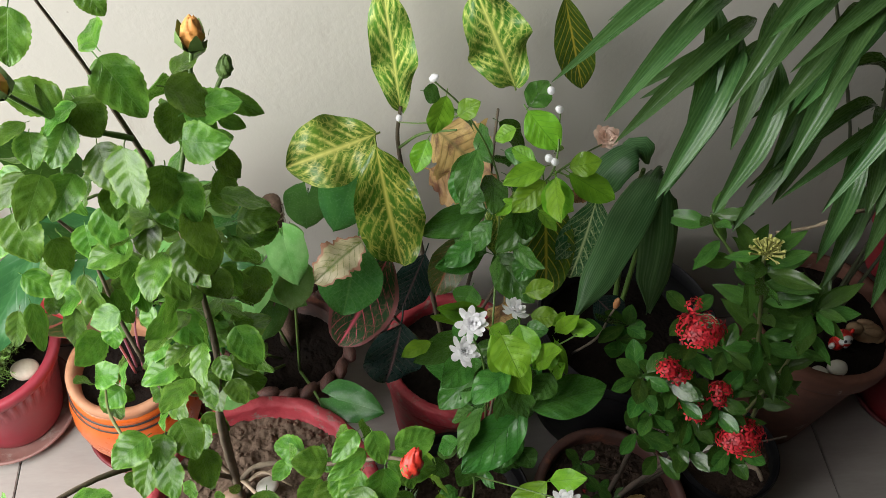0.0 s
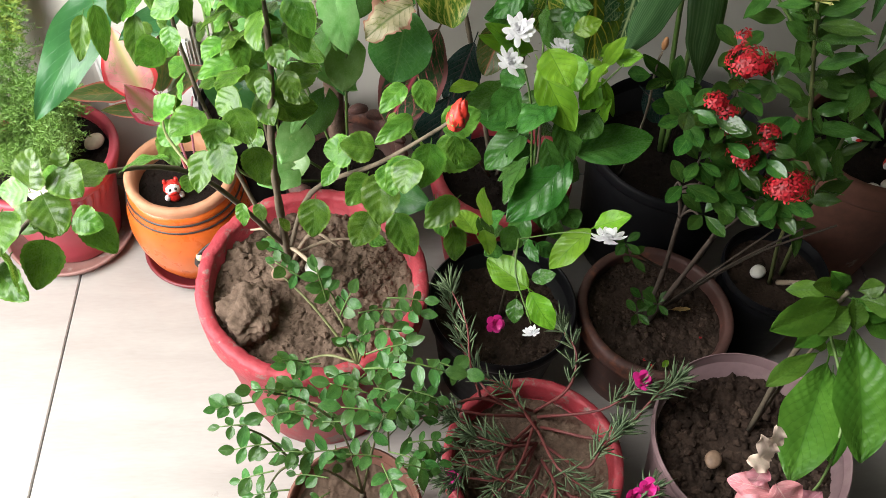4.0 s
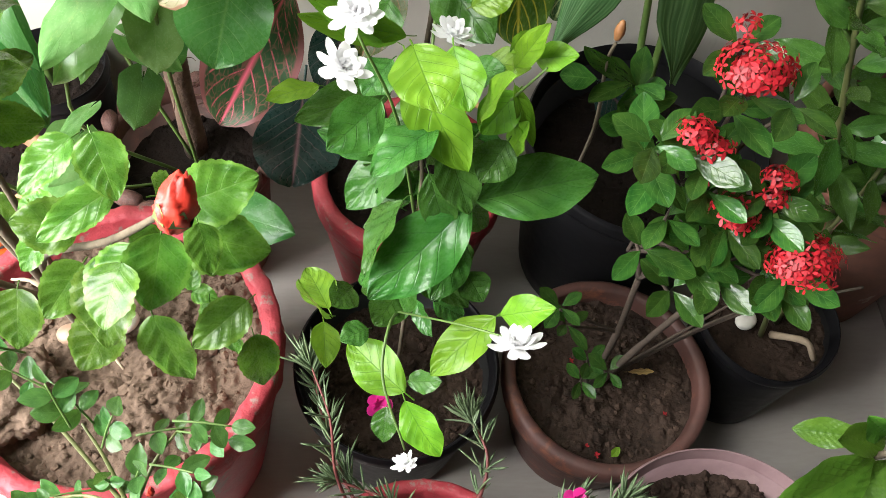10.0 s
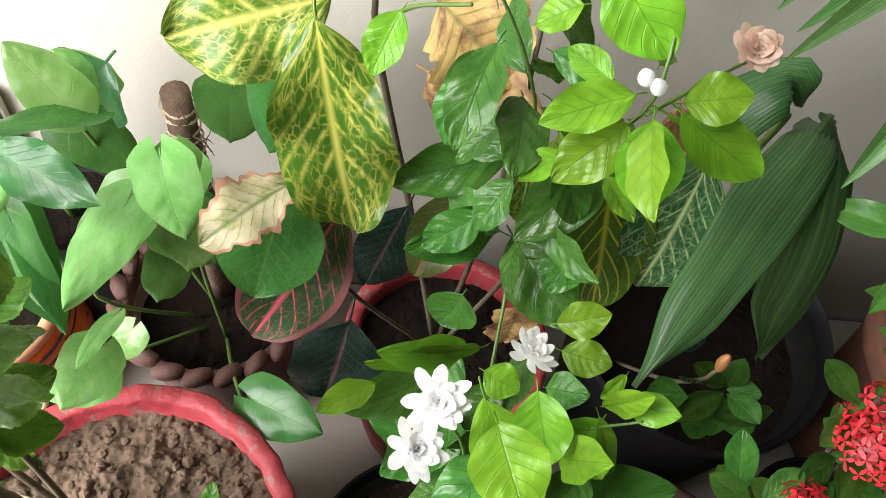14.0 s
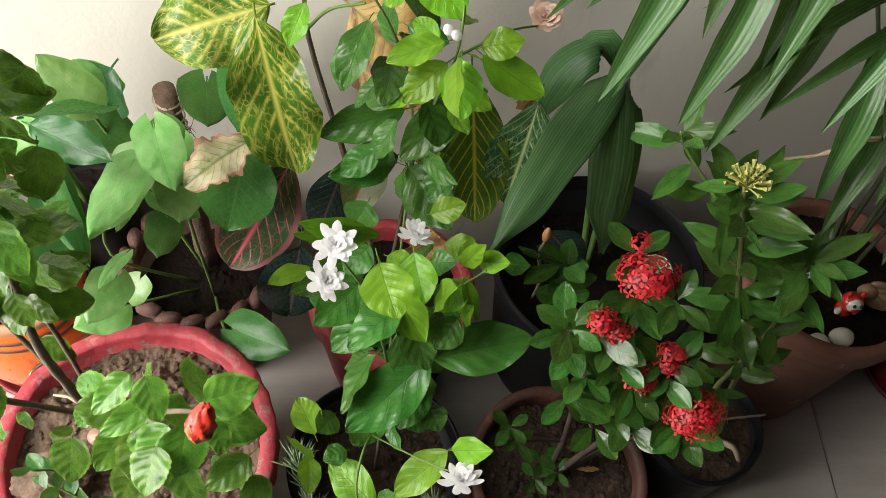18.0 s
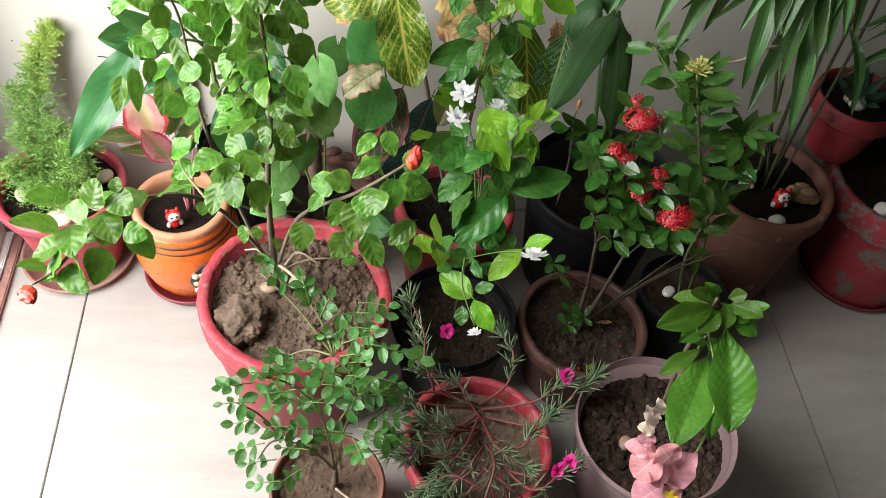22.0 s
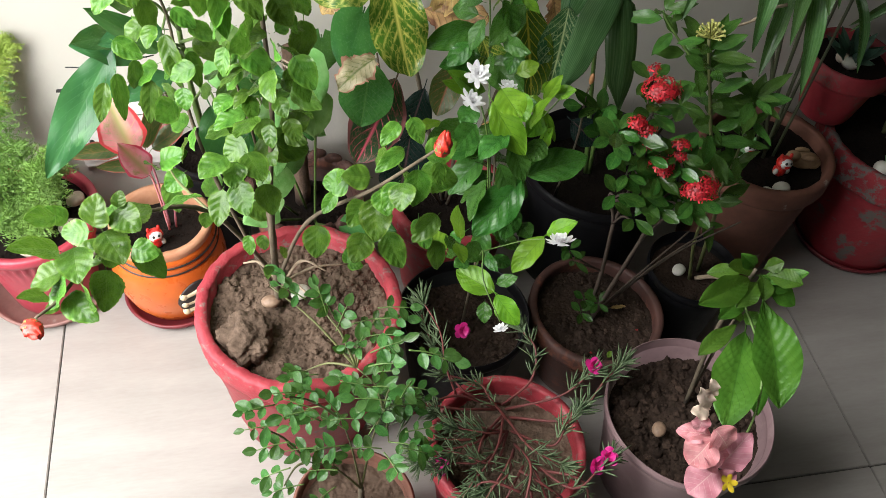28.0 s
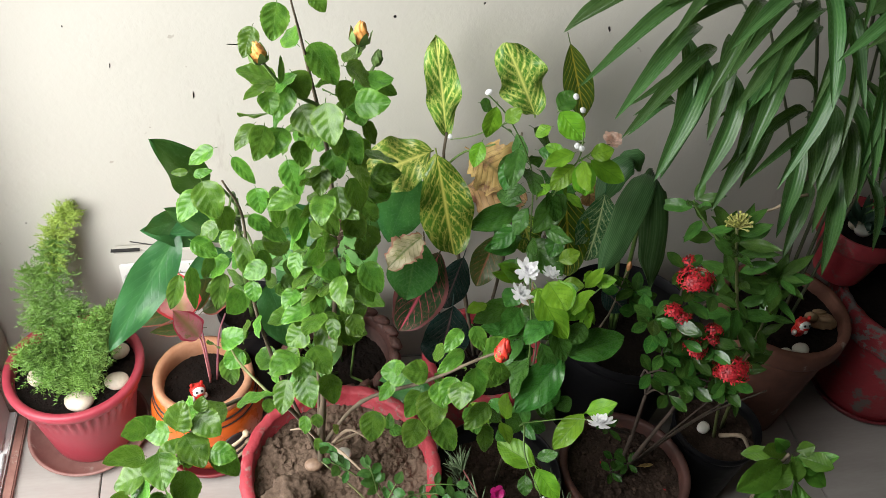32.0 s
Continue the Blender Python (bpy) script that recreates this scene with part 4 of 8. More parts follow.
def leaf_mesh(kind, seed):
    """A blade one metre long and one broad, folded at the midrib, bent along its length, with an uneven edge; its stalk runs below the base."""
    fold, bend, wave = SHAPES.get(kind, (0.12, 0.13, 0.03))
    rng = random.Random(kind + str(seed))
    fold, bend = fold * rng.uniform(0.5, 1.5), bend * rng.uniform(0.4, 1.6)
    twist, ph = rng.uniform(-0.12, 0.12), rng.uniform(0, 6)
    nu, nv = {"palm": (14, 3), "ces": (14, 3), "rose": (12, 3), "fanp": (16, 12), "crow": (36, 6), "crob": (36, 6), "mus": (50, 6), "cro": (44, 6), "croy": (40, 6), "hib": (28, 6), "jas": (32, 6), "jasy": (32, 6), "pot": (28, 6)}.get(kind, (20, 5))
    ribs, slant, quilt = QUILT.get(kind, (1, 0, 0.0))
    side_bend = rng.uniform(-0.10, 0.10)
    arch = rng.uniform(0.10, 0.28)
    bm = bmesh.new()
    uvl = bm.loops.layers.uv.new("leaf")
    grid, coords = [], {}
    for i in range(nu + 1):
        u = i / nu
        w = max(outline(kind, min(max(u, 0.004), 0.997)), 0.004)
        row = []
        for j in range(-nv, nv + 1):
            v = j / nv
            edge = 1 + (0.035 * math.sin(u * 58 + ph) * abs(v) ** 3 if kind in ("hib",) else 0.02 * math.sin(u * 19 + ph) * abs(v) ** 3)
            if kind in ("crow", "crob"):
                edge = 1 + (0.13 * math.sin(u * 23 + ph + (1.7 if v > 0 else 0)) + 0.08 * math.sin(u * 57 + ph * 2)) * v * v
            x = v * w * edge
            z = fold * abs(x) * 0.9 - bend * (u - 0.35) ** 2 * 1.3 + wave * math.sin(u * 13 + ph + (1.4 if v > 0 else 0)) * abs(v) ** 2 + twist * x * (u - 0.3)
            z += quilt * (abs(math.sin(math.pi * (u * ribs - abs(v) * slant * ribs * 0.35))) - 0.5) * math.sin(math.pi * min(1, abs(v) * 0.9 + 0.05)) * min(1, u * 6)
            if kind == "palm":
                z = 0.10 * abs(v) * w + arch * 4 * u * (1 - u) * (1.25 - u) + twist * 0.3 * x * (u - 0.3)
            if kind == "fanp":
                z += 0.004 * (j % 2) * min(1, u * 4)
            x += side_bend * (u - 0.1) ** 2 * (0.6 if kind not in ("palm", "fanp") else 0.25)
            y = u
            if kind in ("pot", "potd"):
                y -= 0.30 * abs(v) ** 1.1 * max(0.0, 1 - u / 0.45)
                z -= 0.06 * v * v
            vert = bm.verts.new((x, y, z))
            coords[vert] = (u, v * 0.5 + 0.5)
            row.append(vert)
        grid.append(row)
    for a, b in zip(grid, grid[1:]):
        for j in range(2 * nv):
            bm.faces.new((a[j], a[j + 1], b[j + 1], b[j]))
    stalk = {"palm": 0.02, "fanp": 0.05, "agave": 0.0, "pink": 0.04, "pale": 0.04, "ixo": 0.06, "ces": 0.06, "rose": 0.12, "mus": 0.12, "agl": 0.2, "aglg": 0.2, "hib": 0.14, "cro": 0.07, "croy": 0.07, "crow": 0.08}.get(kind, 0.16)
    if stalk:
        r, rings = 0.010, []
        for k in range(4):
            q = k / 3
            c = Vector((0, 0.02 - stalk * q, -bend * 0.16 - stalk * 0.45 * q * q))
            ring = []
            for i in range(5):
                vert = bm.verts.new(c + Vector((math.cos(i * 1.2566) * r * 1.6, 0, math.sin(i * 1.2566) * r)))
                coords[vert] = (0.03, 0.72)
                ring.append(vert)
            rings.append(ring)
        for a, b in zip(rings, rings[1:]):
            for i in range(5):
                bm.faces.new((a[i], b[i], b[(i + 1) % 5], a[(i + 1) % 5]))
    for f in bm.faces:
        for lp in f.loops:
            lp[uvl].uv = coords[lp.vert]
    me = mesh_of(bm, "leaf")
    me.materials.append(LEAF_MATS[kind])
    return me


LEAVES = {}
VIEW = Vector((0.1, -0.5, 1.35))
leaf_rng = random.Random(11)


def lf(plant, kind, bx, by, bz, tx, ty, tz, w, face=None, name="leaf"):
    """One leaf of a plant, from the foot of its blade to its tip, w broad; it turns its face to the light of the room."""
    if kind not in LEAVES:
        LEAVES[kind] = [leaf_mesh(kind, k) for k in range(6)]
    b, t = Vector((bx, by, bz)), Vector((tx, ty, tz))
    along = t - b
    size = along.length
    along = along / size
    loose = 0.4 if w > 0.036 else 1.0
    n = Vector(face).normalized() + Vector((leaf_rng.uniform(-0.5, 0.3), leaf_rng.uniform(-0.35, 0.35), leaf_rng.uniform(-0.2, 0.2))) * loose if face is not None else (VIEW - (b + t) / 2).normalized() + UP * 0.25 + Vector((leaf_rng.uniform(-0.75, 0.45), leaf_rng.uniform(-0.4, 0.5), leaf_rng.uniform(-0.3, 0.6))) * loose
    if kind == "palm" and face is None:
        n = UP + (VIEW - b).normalized() * 0.45 + Vector((leaf_rng.uniform(-0.3, 0.3), leaf_rng.uniform(-0.3, 0.3), 0))
    n = n - along * n.dot(along)
    if n.length < 0.05:
        n = UP - along * along.z + Vector((0.01, 0, 0))
    n.normalize()
    side = along.cross(n)
    m = Matrix.Identity(4)
    for i, (c, k) in enumerate(((side, w), (along, size), (n, size if kind == "palm" else min(size, w * 1.6)))):
        for r in range(3):
            m[r][i] = c[r] * k
    m.translation = b
    return part(name, leaf_rng.choice(LEAVES[kind]), None, plant, at=plant.matrix_basis.inverted() @ m)


def stem(plant, material, r0, r1, *points, name="stem", label="", knots=0.25, segs=7):
    inv = plant.matrix_basis.inverted()
    return part(name, tube([inv @ Vector(p) for p in points], r0, r1, segs, len(points), knots), material, plant, label)


def bloom(plant, bm, material, at, name="flower", label="", turn=(0, 0, 0)):
    return part(name, bm, material, plant, label, at=plant.matrix_basis.inverted() @ pose(*at, *turn))


def petal_ball(size, petals, seed, length=1.0, breadth=0.36, rows=3, cup=0.5):
    """A double flower: rings of pointed petals about a middle."""
    rng = random.Random(seed)
    bm = bmesh.new()
    for r in range(rows):
        for k in range(petals):
            a = 2 * math.pi * (k + 0.5 * r) / petals + rng.uniform(-0.15, 0.15)
            lift = 0.12 + cup * r / max(1, rows - 1) + rng.uniform(-0.1, 0.1)
            out = Vector((math.cos(a) * math.cos(lift * 1.4), math.sin(a) * math.cos(lift * 1.4), math.sin(lift * 1.4)))
            across = Vector((-math.sin(a), math.cos(a), 0))
            up = out.cross(across) * -1
            L, W = size * length * (1 - 0.22 * r) * rng.uniform(0.85, 1.1), size * breadth * rng.uniform(0.85, 1.1)
            pts = []
            for u, w in ((0.06, 0.35), (0.3, 0.8), (0.58, 1.0), (0.8, 0.86), (0.94, 0.48), (1.0, 0.10)):
                c = out * (L * u) + up * (L * 0.12 * math.sin(u * 3.1))
                pts.append([bm.verts.new(c - across * W * w * 0.5), bm.verts.new(c - up * W * 0.12 * w), bm.verts.new(c + across * W * w * 0.5)])
            for p, q in zip(pts, pts[1:]):
                for j in range(2):
                    bm.faces.new((p[j], p[j + 1], q[j + 1], q[j]))
    return bm


def bud(size, slim=0.5):
    return lathe([(0, -size * 0.3), (size * slim * 0.6, -size * 0.15), (size * slim, size * 0.25), (size * slim * 0.9, size * 0.6), (size * slim * 0.45, size * 0.95), (0, size * 1.05)], 12, 0.12, size * 100)


def furled(size, slim=0.5, twist=2.6):
    """A flower bud of overlapping petals wound about one another."""
    bm = bmesh.new()
    rings, segs = 22, 30
    rows = []
    for i in range(rings + 1):
        f = i / rings
        r = size * slim * (math.sin(math.pi * (0.12 + 0.80 * f)) ** 0.8) * (1 - 0.25 * f)
        row = []
        for k in range(segs):
            a = 2 * math.pi * k / segs
            w = ((a + f * twist) / (2 * math.pi) * 5) % 1.0
            q = r * (0.84 + 0.26 * w + 0.10 * noise.noise(Vector((math.cos(a) * 2, math.sin(a) * 2, f * 6))))
            z = size * (-0.35 + 1.4 * f) + size * 0.16 * (w - 0.5) * f * f
            row.append(bm.verts.new((q * math.cos(a), q * math.sin(a), z)))
        rows.append(row)
    for a, b in zip(rows, rows[1:]):
        for k in range(segs):
            bm.faces.new((a[k], a[(k + 1) % segs], b[(k + 1) % segs], b[k]))
    bm.faces.new(rows[0][::-1])
    bm.faces.new(rows[-1])
    return bm


def calyx(size, slim=0.5):
    bm = bmesh.new()
    for k in range(5):
        a = k * 1.2566
        c, s2 = math.cos(a), math.sin(a)
        t = Vector((-s2, c, 0))
        o = Vector((c, s2, 0))
        rows = [(0.05, -0.45, 0.5), (slim * 1.12, -0.1, 0.62), (slim * 1.2, 0.3, 0.42), (slim * 1.35, 0.6, 0.05)]
        pts = [[bm.verts.new((o * r + t * sgn * w * slim) * size + Vector((0, 0, z * size))) for sgn in (-1, 0, 1)] for r, z, w in rows]
        for p, q in zip(pts, pts[1:]):
            for j in range(2):
                bm.faces.new((p[j], p[j + 1], q[j + 1], q[j]))
    return bm


def fill(plant, kind, points, count, size, breadth, seed, reach=0.02, droop=0.4):
    """More leaves set round a stem, drooping a little, of uneven size."""
    rng = random.Random(seed)
    pts = [Vector(p) for p in points]
    for k in range(count):
        q = (k + rng.random()) / count * (len(pts) - 1) * 0.999
        i = int(q)
        c = pts[i].lerp(pts[i + 1], q - i)
        a = k * 2.4 + rng.uniform(-0.5, 0.5)
        out = Vector((math.cos(a), math.sin(a), 0))
        s = size * rng.uniform(0.65, 1.15)
        b = c + out * reach * rng.uniform(0.5, 1.3) + UP * reach * 0.5
        d = (out * rng.uniform(0.5, 1.0) + UP * (rng.uniform(-0.9, 0.5) - droop * 0.5)).normalized()
        lf(plant, kind, *b, *(b + d * s), breadth * s / size * rng.uniform(0.9, 1.1), out * rng.uniform(0.3, 1.2) + UP * rng.uniform(0.1, 1.0) + Vector((rng.uniform(-0.7, 0.3), rng.uniform(-0.8, 0.2), 0)))


# ---- hibiscus in the large red pot ----
PLANT_H = thing("hibiscus", "tall leafy green hibiscus with buds in the large red pot", "plant", (-0.105, 0.39, 0.235), "potted plants")
stem(PLANT_H, M_PALEBARK, 0.0050, 0.0007, (-0.112, 0.392, 0.225), (-0.110, 0.375, 0.380), (-0.106, 0.366, 0.485), (-0.096, 0.372, 0.600), (-0.102, 0.375, 0.763), (-0.121, 0.365, 0.880), (-0.136, 0.350, 0.960), label="slender grey-brown stem")
stem(PLANT_H, M_PALEBARK, 0.0028, 0.0012, (-0.108, 0.388, 0.290), (-0.070, 0.330, 0.457), (-0.006, 0.290, 0.542), (0.035, 0.265, 0.604), (0.049, 0.245, 0.640), name="branch")
stem(PLANT_H, M_PALEBARK, 0.0028, 0.0011, (-0.114, 0.395, 0.250), (-0.167, 0.420, 0.438), (-0.185, 0.430, 0.545), (-0.187, 0.425, 0.663), (-0.203, 0.420, 0.717), name="branch")
stem(PLANT_H, M_PALEBARK, 0.0030, 0.0011, (-0.113, 0.395, 0.255), (-0.115, 0.400, 0.477), (-0.134, 0.390, 0.639), name="branch")
stem(PLANT_H, M_PALEBARK, 0.0028, 0.0012, (-0.112, 0.385, 0.300), (-0.167, 0.320, 0.494), (-0.221, 0.250, 0.576), (-0.247, 0.200, 0.592), (-0.281, 0.165, 0.573), (-0.294, 0.140, 0.583), name="branch")
stem(PLANT_H, M_CANE, 0.0018, 0.0010, (-0.167, 0.32, 0.494), (-0.20, 0.37, 0.49), (-0.215, 0.415, 0.47), name="branch")
stem(PLANT_H, M_GREENSTEM, 0.002, 0.0012, (-0.102, 0.375, 0.763), (-0.085, 0.39, 0.83), (-0.075, 0.40, 0.885), name="branch")
stem(PLANT_H, M_GREENSTEM, 0.002, 0.0012, (-0.085, 0.388, 0.81), (-0.068, 0.398, 0.845), (-0.060, 0.40, 0.862), name="branch")
stem(PLANT_H, M_GREENSTEM, 0.002, 0.0012, (-0.113, 0.368, 0.84), (-0.140, 0.35, 0.87), (-0.159, 0.335, 0.908), name="branch")
for k, q in enumerate(((-0.05, 0.36, 0.33), (-0.02, 0.40, 0.29), (-0.15, 0.40, 0.31), (-0.06, 0.33, 0.30))):
    stem(PLANT_H, M_TWIG, 0.0028, 0.001, (-0.110, 0.388, 0.262 + 0.012 * k), ((q[0] - 0.110) / 2, (q[1] + 0.388) / 2, q[2] + 0.006), q, name="twig", label="bare dry twig", knots=0.5)
lf(PLANT_H, "hib", -0.020, 0.400, 0.290, -0.018, 0.418, 0.302, 0.014)
lf(PLANT_H, "hib", -0.020, 0.400, 0.290, 0.000, 0.394, 0.290, 0.017)
lf(PLANT_H, "hib", -0.144, 0.344, 0.950, -0.149, 0.331, 0.925, 0.022)
lf(PLANT_H, "hib", -0.163, 0.344, 0.930, -0.171, 0.331, 0.911, 0.016)
lf(PLANT_H, "hib", -0.119, 0.369, 0.899, -0.097, 0.351, 0.873, 0.027)
lf(PLANT_H, "hib", -0.117, 0.369, 0.944, -0.107, 0.360, 0.933, 0.015)
lf(PLANT_H, "hib", -0.143, 0.345, 0.879, -0.143, 0.340, 0.907, 0.006)
lf(PLANT_H, "hib", -0.134, 0.359, 0.880, -0.123, 0.346, 0.863, 0.024)
lf(PLANT_H, "hib", -0.088, 0.379, 0.858, -0.090, 0.361, 0.842, 0.021)
lf(PLANT_H, "hib", -0.066, 0.400, 0.846, -0.039, 0.400, 0.826, 0.015)
lf(PLANT_H, "hib", -0.082, 0.400, 0.864, -0.079, 0.391, 0.855, 0.010)
lf(PLANT_H, "hib", -0.068, 0.400, 0.825, -0.051, 0.400, 0.816, 0.011)
lf(PLANT_H, "hib", -0.155, 0.339, 0.882, -0.173, 0.321, 0.881, 0.011)
lf(PLANT_H, "hib", -0.155, 0.339, 0.875, -0.152, 0.321, 0.866, 0.018)
lf(PLANT_H, "hib", -0.129, 0.354, 0.850, -0.118, 0.331, 0.835, 0.026)
lf(PLANT_H, "hib", -0.096, 0.359, 0.826, -0.099, 0.336, 0.810, 0.027)
lf(PLANT_H, "hib", -0.080, 0.380, 0.838, -0.075, 0.370, 0.815, 0.023)
lf(PLANT_H, "hib", -0.071, 0.390, 0.805, -0.057, 0.390, 0.779, 0.016)
lf(PLANT_H, "hib", -0.167, 0.339, 0.844, -0.183, 0.321, 0.832, 0.014)
lf(PLANT_H, "hib", -0.158, 0.339, 0.842, -0.166, 0.311, 0.829, 0.022)
lf(PLANT_H, "hib", -0.144, 0.348, 0.833, -0.155, 0.322, 0.823, 0.023)
lf(PLANT_H, "hib", -0.130, 0.359, 0.810, -0.128, 0.346, 0.791, 0.018)
lf(PLANT_H, "hib", -0.103, 0.364, 0.795, -0.096, 0.351, 0.771, 0.025)
lf(PLANT_H, "hib", -0.141, 0.359, 0.789, -0.131, 0.341, 0.762, 0.023)
lf(PLANT_H, "hib", -0.096, 0.369, 0.764, -0.122, 0.360, 0.761, 0.015)
lf(PLANT_H, "hib", -0.073, 0.390, 0.785, -0.066, 0.390, 0.754, 0.019)
lf(PLANT_H, "hib", -0.057, 0.400, 0.740, -0.041, 0.400, 0.705, 0.021)
lf(PLANT_H, "hib", -0.097, 0.359, 0.756, -0.094, 0.336, 0.735, 0.025)
lf(PLANT_H, "hib", -0.117, 0.359, 0.740, -0.097, 0.336, 0.716, 0.024)
lf(PLANT_H, "hib", -0.136, 0.364, 0.727, -0.129, 0.346, 0.690, 0.021)
lf(PLANT_H, "hib", -0.095, 0.369, 0.678, -0.123, 0.360, 0.678, 0.018)
lf(PLANT_H, "hib", -0.117, 0.359, 0.671, -0.095, 0.341, 0.649, 0.027)
lf(PLANT_H, "hib", -0.134, 0.369, 0.663, -0.141, 0.360, 0.636, 0.019)
lf(PLANT_H, "hib", -0.072, 0.390, 0.716, -0.056, 0.390, 0.676, 0.026)
lf(PLANT_H, "hib", -0.059, 0.400, 0.667, -0.067, 0.391, 0.624, 0.029)
lf(PLANT_H, "hib", -0.148, 0.380, 0.692, -0.157, 0.370, 0.735, 0.020)
lf(PLANT_H, "hib", -0.079, 0.390, 0.618, -0.067, 0.390, 0.594, 0.017)
lf(PLANT_H, "hib", -0.171, 0.399, 0.724, -0.167, 0.381, 0.707, 0.022)
lf(PLANT_H, "hib", -0.221, 0.409, 0.726, -0.208, 0.386, 0.698, 0.032)
lf(PLANT_H, "hib", -0.227, 0.419, 0.706, -0.248, 0.401, 0.683, 0.024)
lf(PLANT_H, "hib", -0.191, 0.419, 0.746, -0.171, 0.410, 0.720, 0.014)
lf(PLANT_H, "hib", -0.234, 0.420, 0.730, -0.250, 0.420, 0.729, 0.008)
lf(PLANT_H, "hib", -0.229, 0.420, 0.725, -0.211, 0.420, 0.731, 0.010)
lf(PLANT_H, "hib", -0.208, 0.420, 0.757, -0.233, 0.420, 0.740, 0.017)
lf(PLANT_H, "hib", -0.207, 0.419, 0.683, -0.199, 0.410, 0.654, 0.026)
lf(PLANT_H, "hib", -0.179, 0.410, 0.679, -0.160, 0.410, 0.656, 0.018)
lf(PLANT_H, "hib", -0.240, 0.419, 0.640, -0.215, 0.410, 0.624, 0.022)
lf(PLANT_H, "hib", -0.190, 0.409, 0.651, -0.183, 0.391, 0.601, 0.023)
lf(PLANT_H, "hib", -0.245, 0.419, 0.600, -0.244, 0.401, 0.554, 0.019)
lf(PLANT_H, "hib", -0.258, 0.419, 0.589, -0.272, 0.410, 0.544, 0.018)
lf(PLANT_H, "hib", -0.225, 0.420, 0.614, -0.231, 0.420, 0.577, 0.017)
lf(PLANT_H, "hib", -0.214, 0.419, 0.589, -0.223, 0.410, 0.538, 0.020)
lf(PLANT_H, "hib", -0.171, 0.409, 0.630, -0.164, 0.401, 0.592, 0.020)
lf(PLANT_H, "hib", -0.143, 0.299, 0.594, -0.166, 0.276, 0.592, 0.029)
lf(PLANT_H, "hib", -0.134, 0.308, 0.576, -0.139, 0.282, 0.569, 0.024)
lf(PLANT_H, "hib", -0.136, 0.298, 0.559, -0.127, 0.267, 0.544, 0.028)
lf(PLANT_H, "hib", -0.124, 0.319, 0.576, -0.109, 0.291, 0.565, 0.029)
lf(PLANT_H, "hib", -0.111, 0.308, 0.543, -0.104, 0.282, 0.526, 0.028)
lf(PLANT_H, "hib", -0.151, 0.308, 0.539, -0.160, 0.282, 0.515, 0.025)
lf(PLANT_H, "hib", -0.170, 0.309, 0.507, -0.174, 0.300, 0.494, 0.015)
lf(PLANT_H, "hib", -0.062, 0.289, 0.497, -0.065, 0.266, 0.472, 0.029)
lf(PLANT_H, "hib", -0.016, 0.279, 0.540, -0.033, 0.256, 0.529, 0.024)
lf(PLANT_H, "hib", -0.003, 0.274, 0.547, -0.008, 0.246, 0.514, 0.034)
lf(PLANT_H, "hib", -0.014, 0.274, 0.495, -0.029, 0.251, 0.478, 0.029)
lf(PLANT_H, "hib", 0.007, 0.274, 0.494, 0.023, 0.251, 0.459, 0.028)
lf(PLANT_H, "hib", 0.017, 0.269, 0.572, 0.001, 0.246, 0.559, 0.024)
lf(PLANT_H, "hib", 0.034, 0.259, 0.598, 0.027, 0.236, 0.572, 0.028)
lf(PLANT_H, "hib", 0.023, 0.259, 0.663, 0.031, 0.241, 0.648, 0.018)
lf(PLANT_H, "hib", 0.019, 0.264, 0.622, -0.009, 0.246, 0.613, 0.016)
lf(PLANT_H, "hib", 0.013, 0.264, 0.654, -0.005, 0.246, 0.645, 0.016)
lf(PLANT_H, "hib", 0.059, 0.269, 0.520, 0.031, 0.251, 0.503, 0.023)
lf(PLANT_H, "hib", 0.058, 0.269, 0.480, 0.062, 0.251, 0.452, 0.023)
lf(PLANT_H, "hib", 0.050, 0.259, 0.606, 0.054, 0.246, 0.587, 0.015)
lf(PLANT_H, "hib", 0.040, 0.270, 0.516, 0.049, 0.261, 0.476, 0.023)
lf(PLANT_H, "hib", -0.133, 0.320, 0.454, -0.134, 0.310, 0.432, 0.016)
lf(PLANT_H, "hib", -0.120, 0.330, 0.441, -0.119, 0.321, 0.425, 0.015)
lf(PLANT_H, "hib", -0.117, 0.340, 0.377, -0.120, 0.335, 0.356, 0.011)
lf(PLANT_H, "hib", -0.095, 0.330, 0.401, -0.102, 0.321, 0.430, 0.010)
lf(PLANT_H, "hib", -0.041, 0.299, 0.533, -0.056, 0.290, 0.512, 0.015)
lf(PLANT_H, "hib", -0.040, 0.299, 0.549, -0.033, 0.290, 0.572, 0.013)
PLANT_C = PLANT_H
lf(PLANT_C, "hib", -0.269, 0.190, 0.647, -0.283, 0.170, 0.666, 0.019)
lf(PLANT_C, "hib", -0.275, 0.190, 0.605, -0.297, 0.160, 0.649, 0.022)
lf(PLANT_C, "hib", -0.264, 0.190, 0.607, -0.259, 0.155, 0.604, 0.031)
lf(PLANT_C, "hib", -0.243, 0.210, 0.601, -0.226, 0.180, 0.593, 0.030)
lf(PLANT_C, "hib", -0.245, 0.190, 0.575, -0.245, 0.155, 0.564, 0.030)
lf(PLANT_C, "hib", -0.278, 0.170, 0.568, -0.252, 0.145, 0.565, 0.025)
lf(PLANT_C, "hib", -0.232, 0.220, 0.616, -0.212, 0.200, 0.611, 0.027)
lf(PLANT_C, "hib", -0.250, 0.210, 0.608, -0.241, 0.220, 0.637, 0.027)
lf(PLANT_C, "hib", -0.229, 0.220, 0.619, -0.225, 0.230, 0.629, 0.013)
lf(PLANT_C, "hib", -0.222, 0.210, 0.577, -0.198, 0.190, 0.559, 0.027)
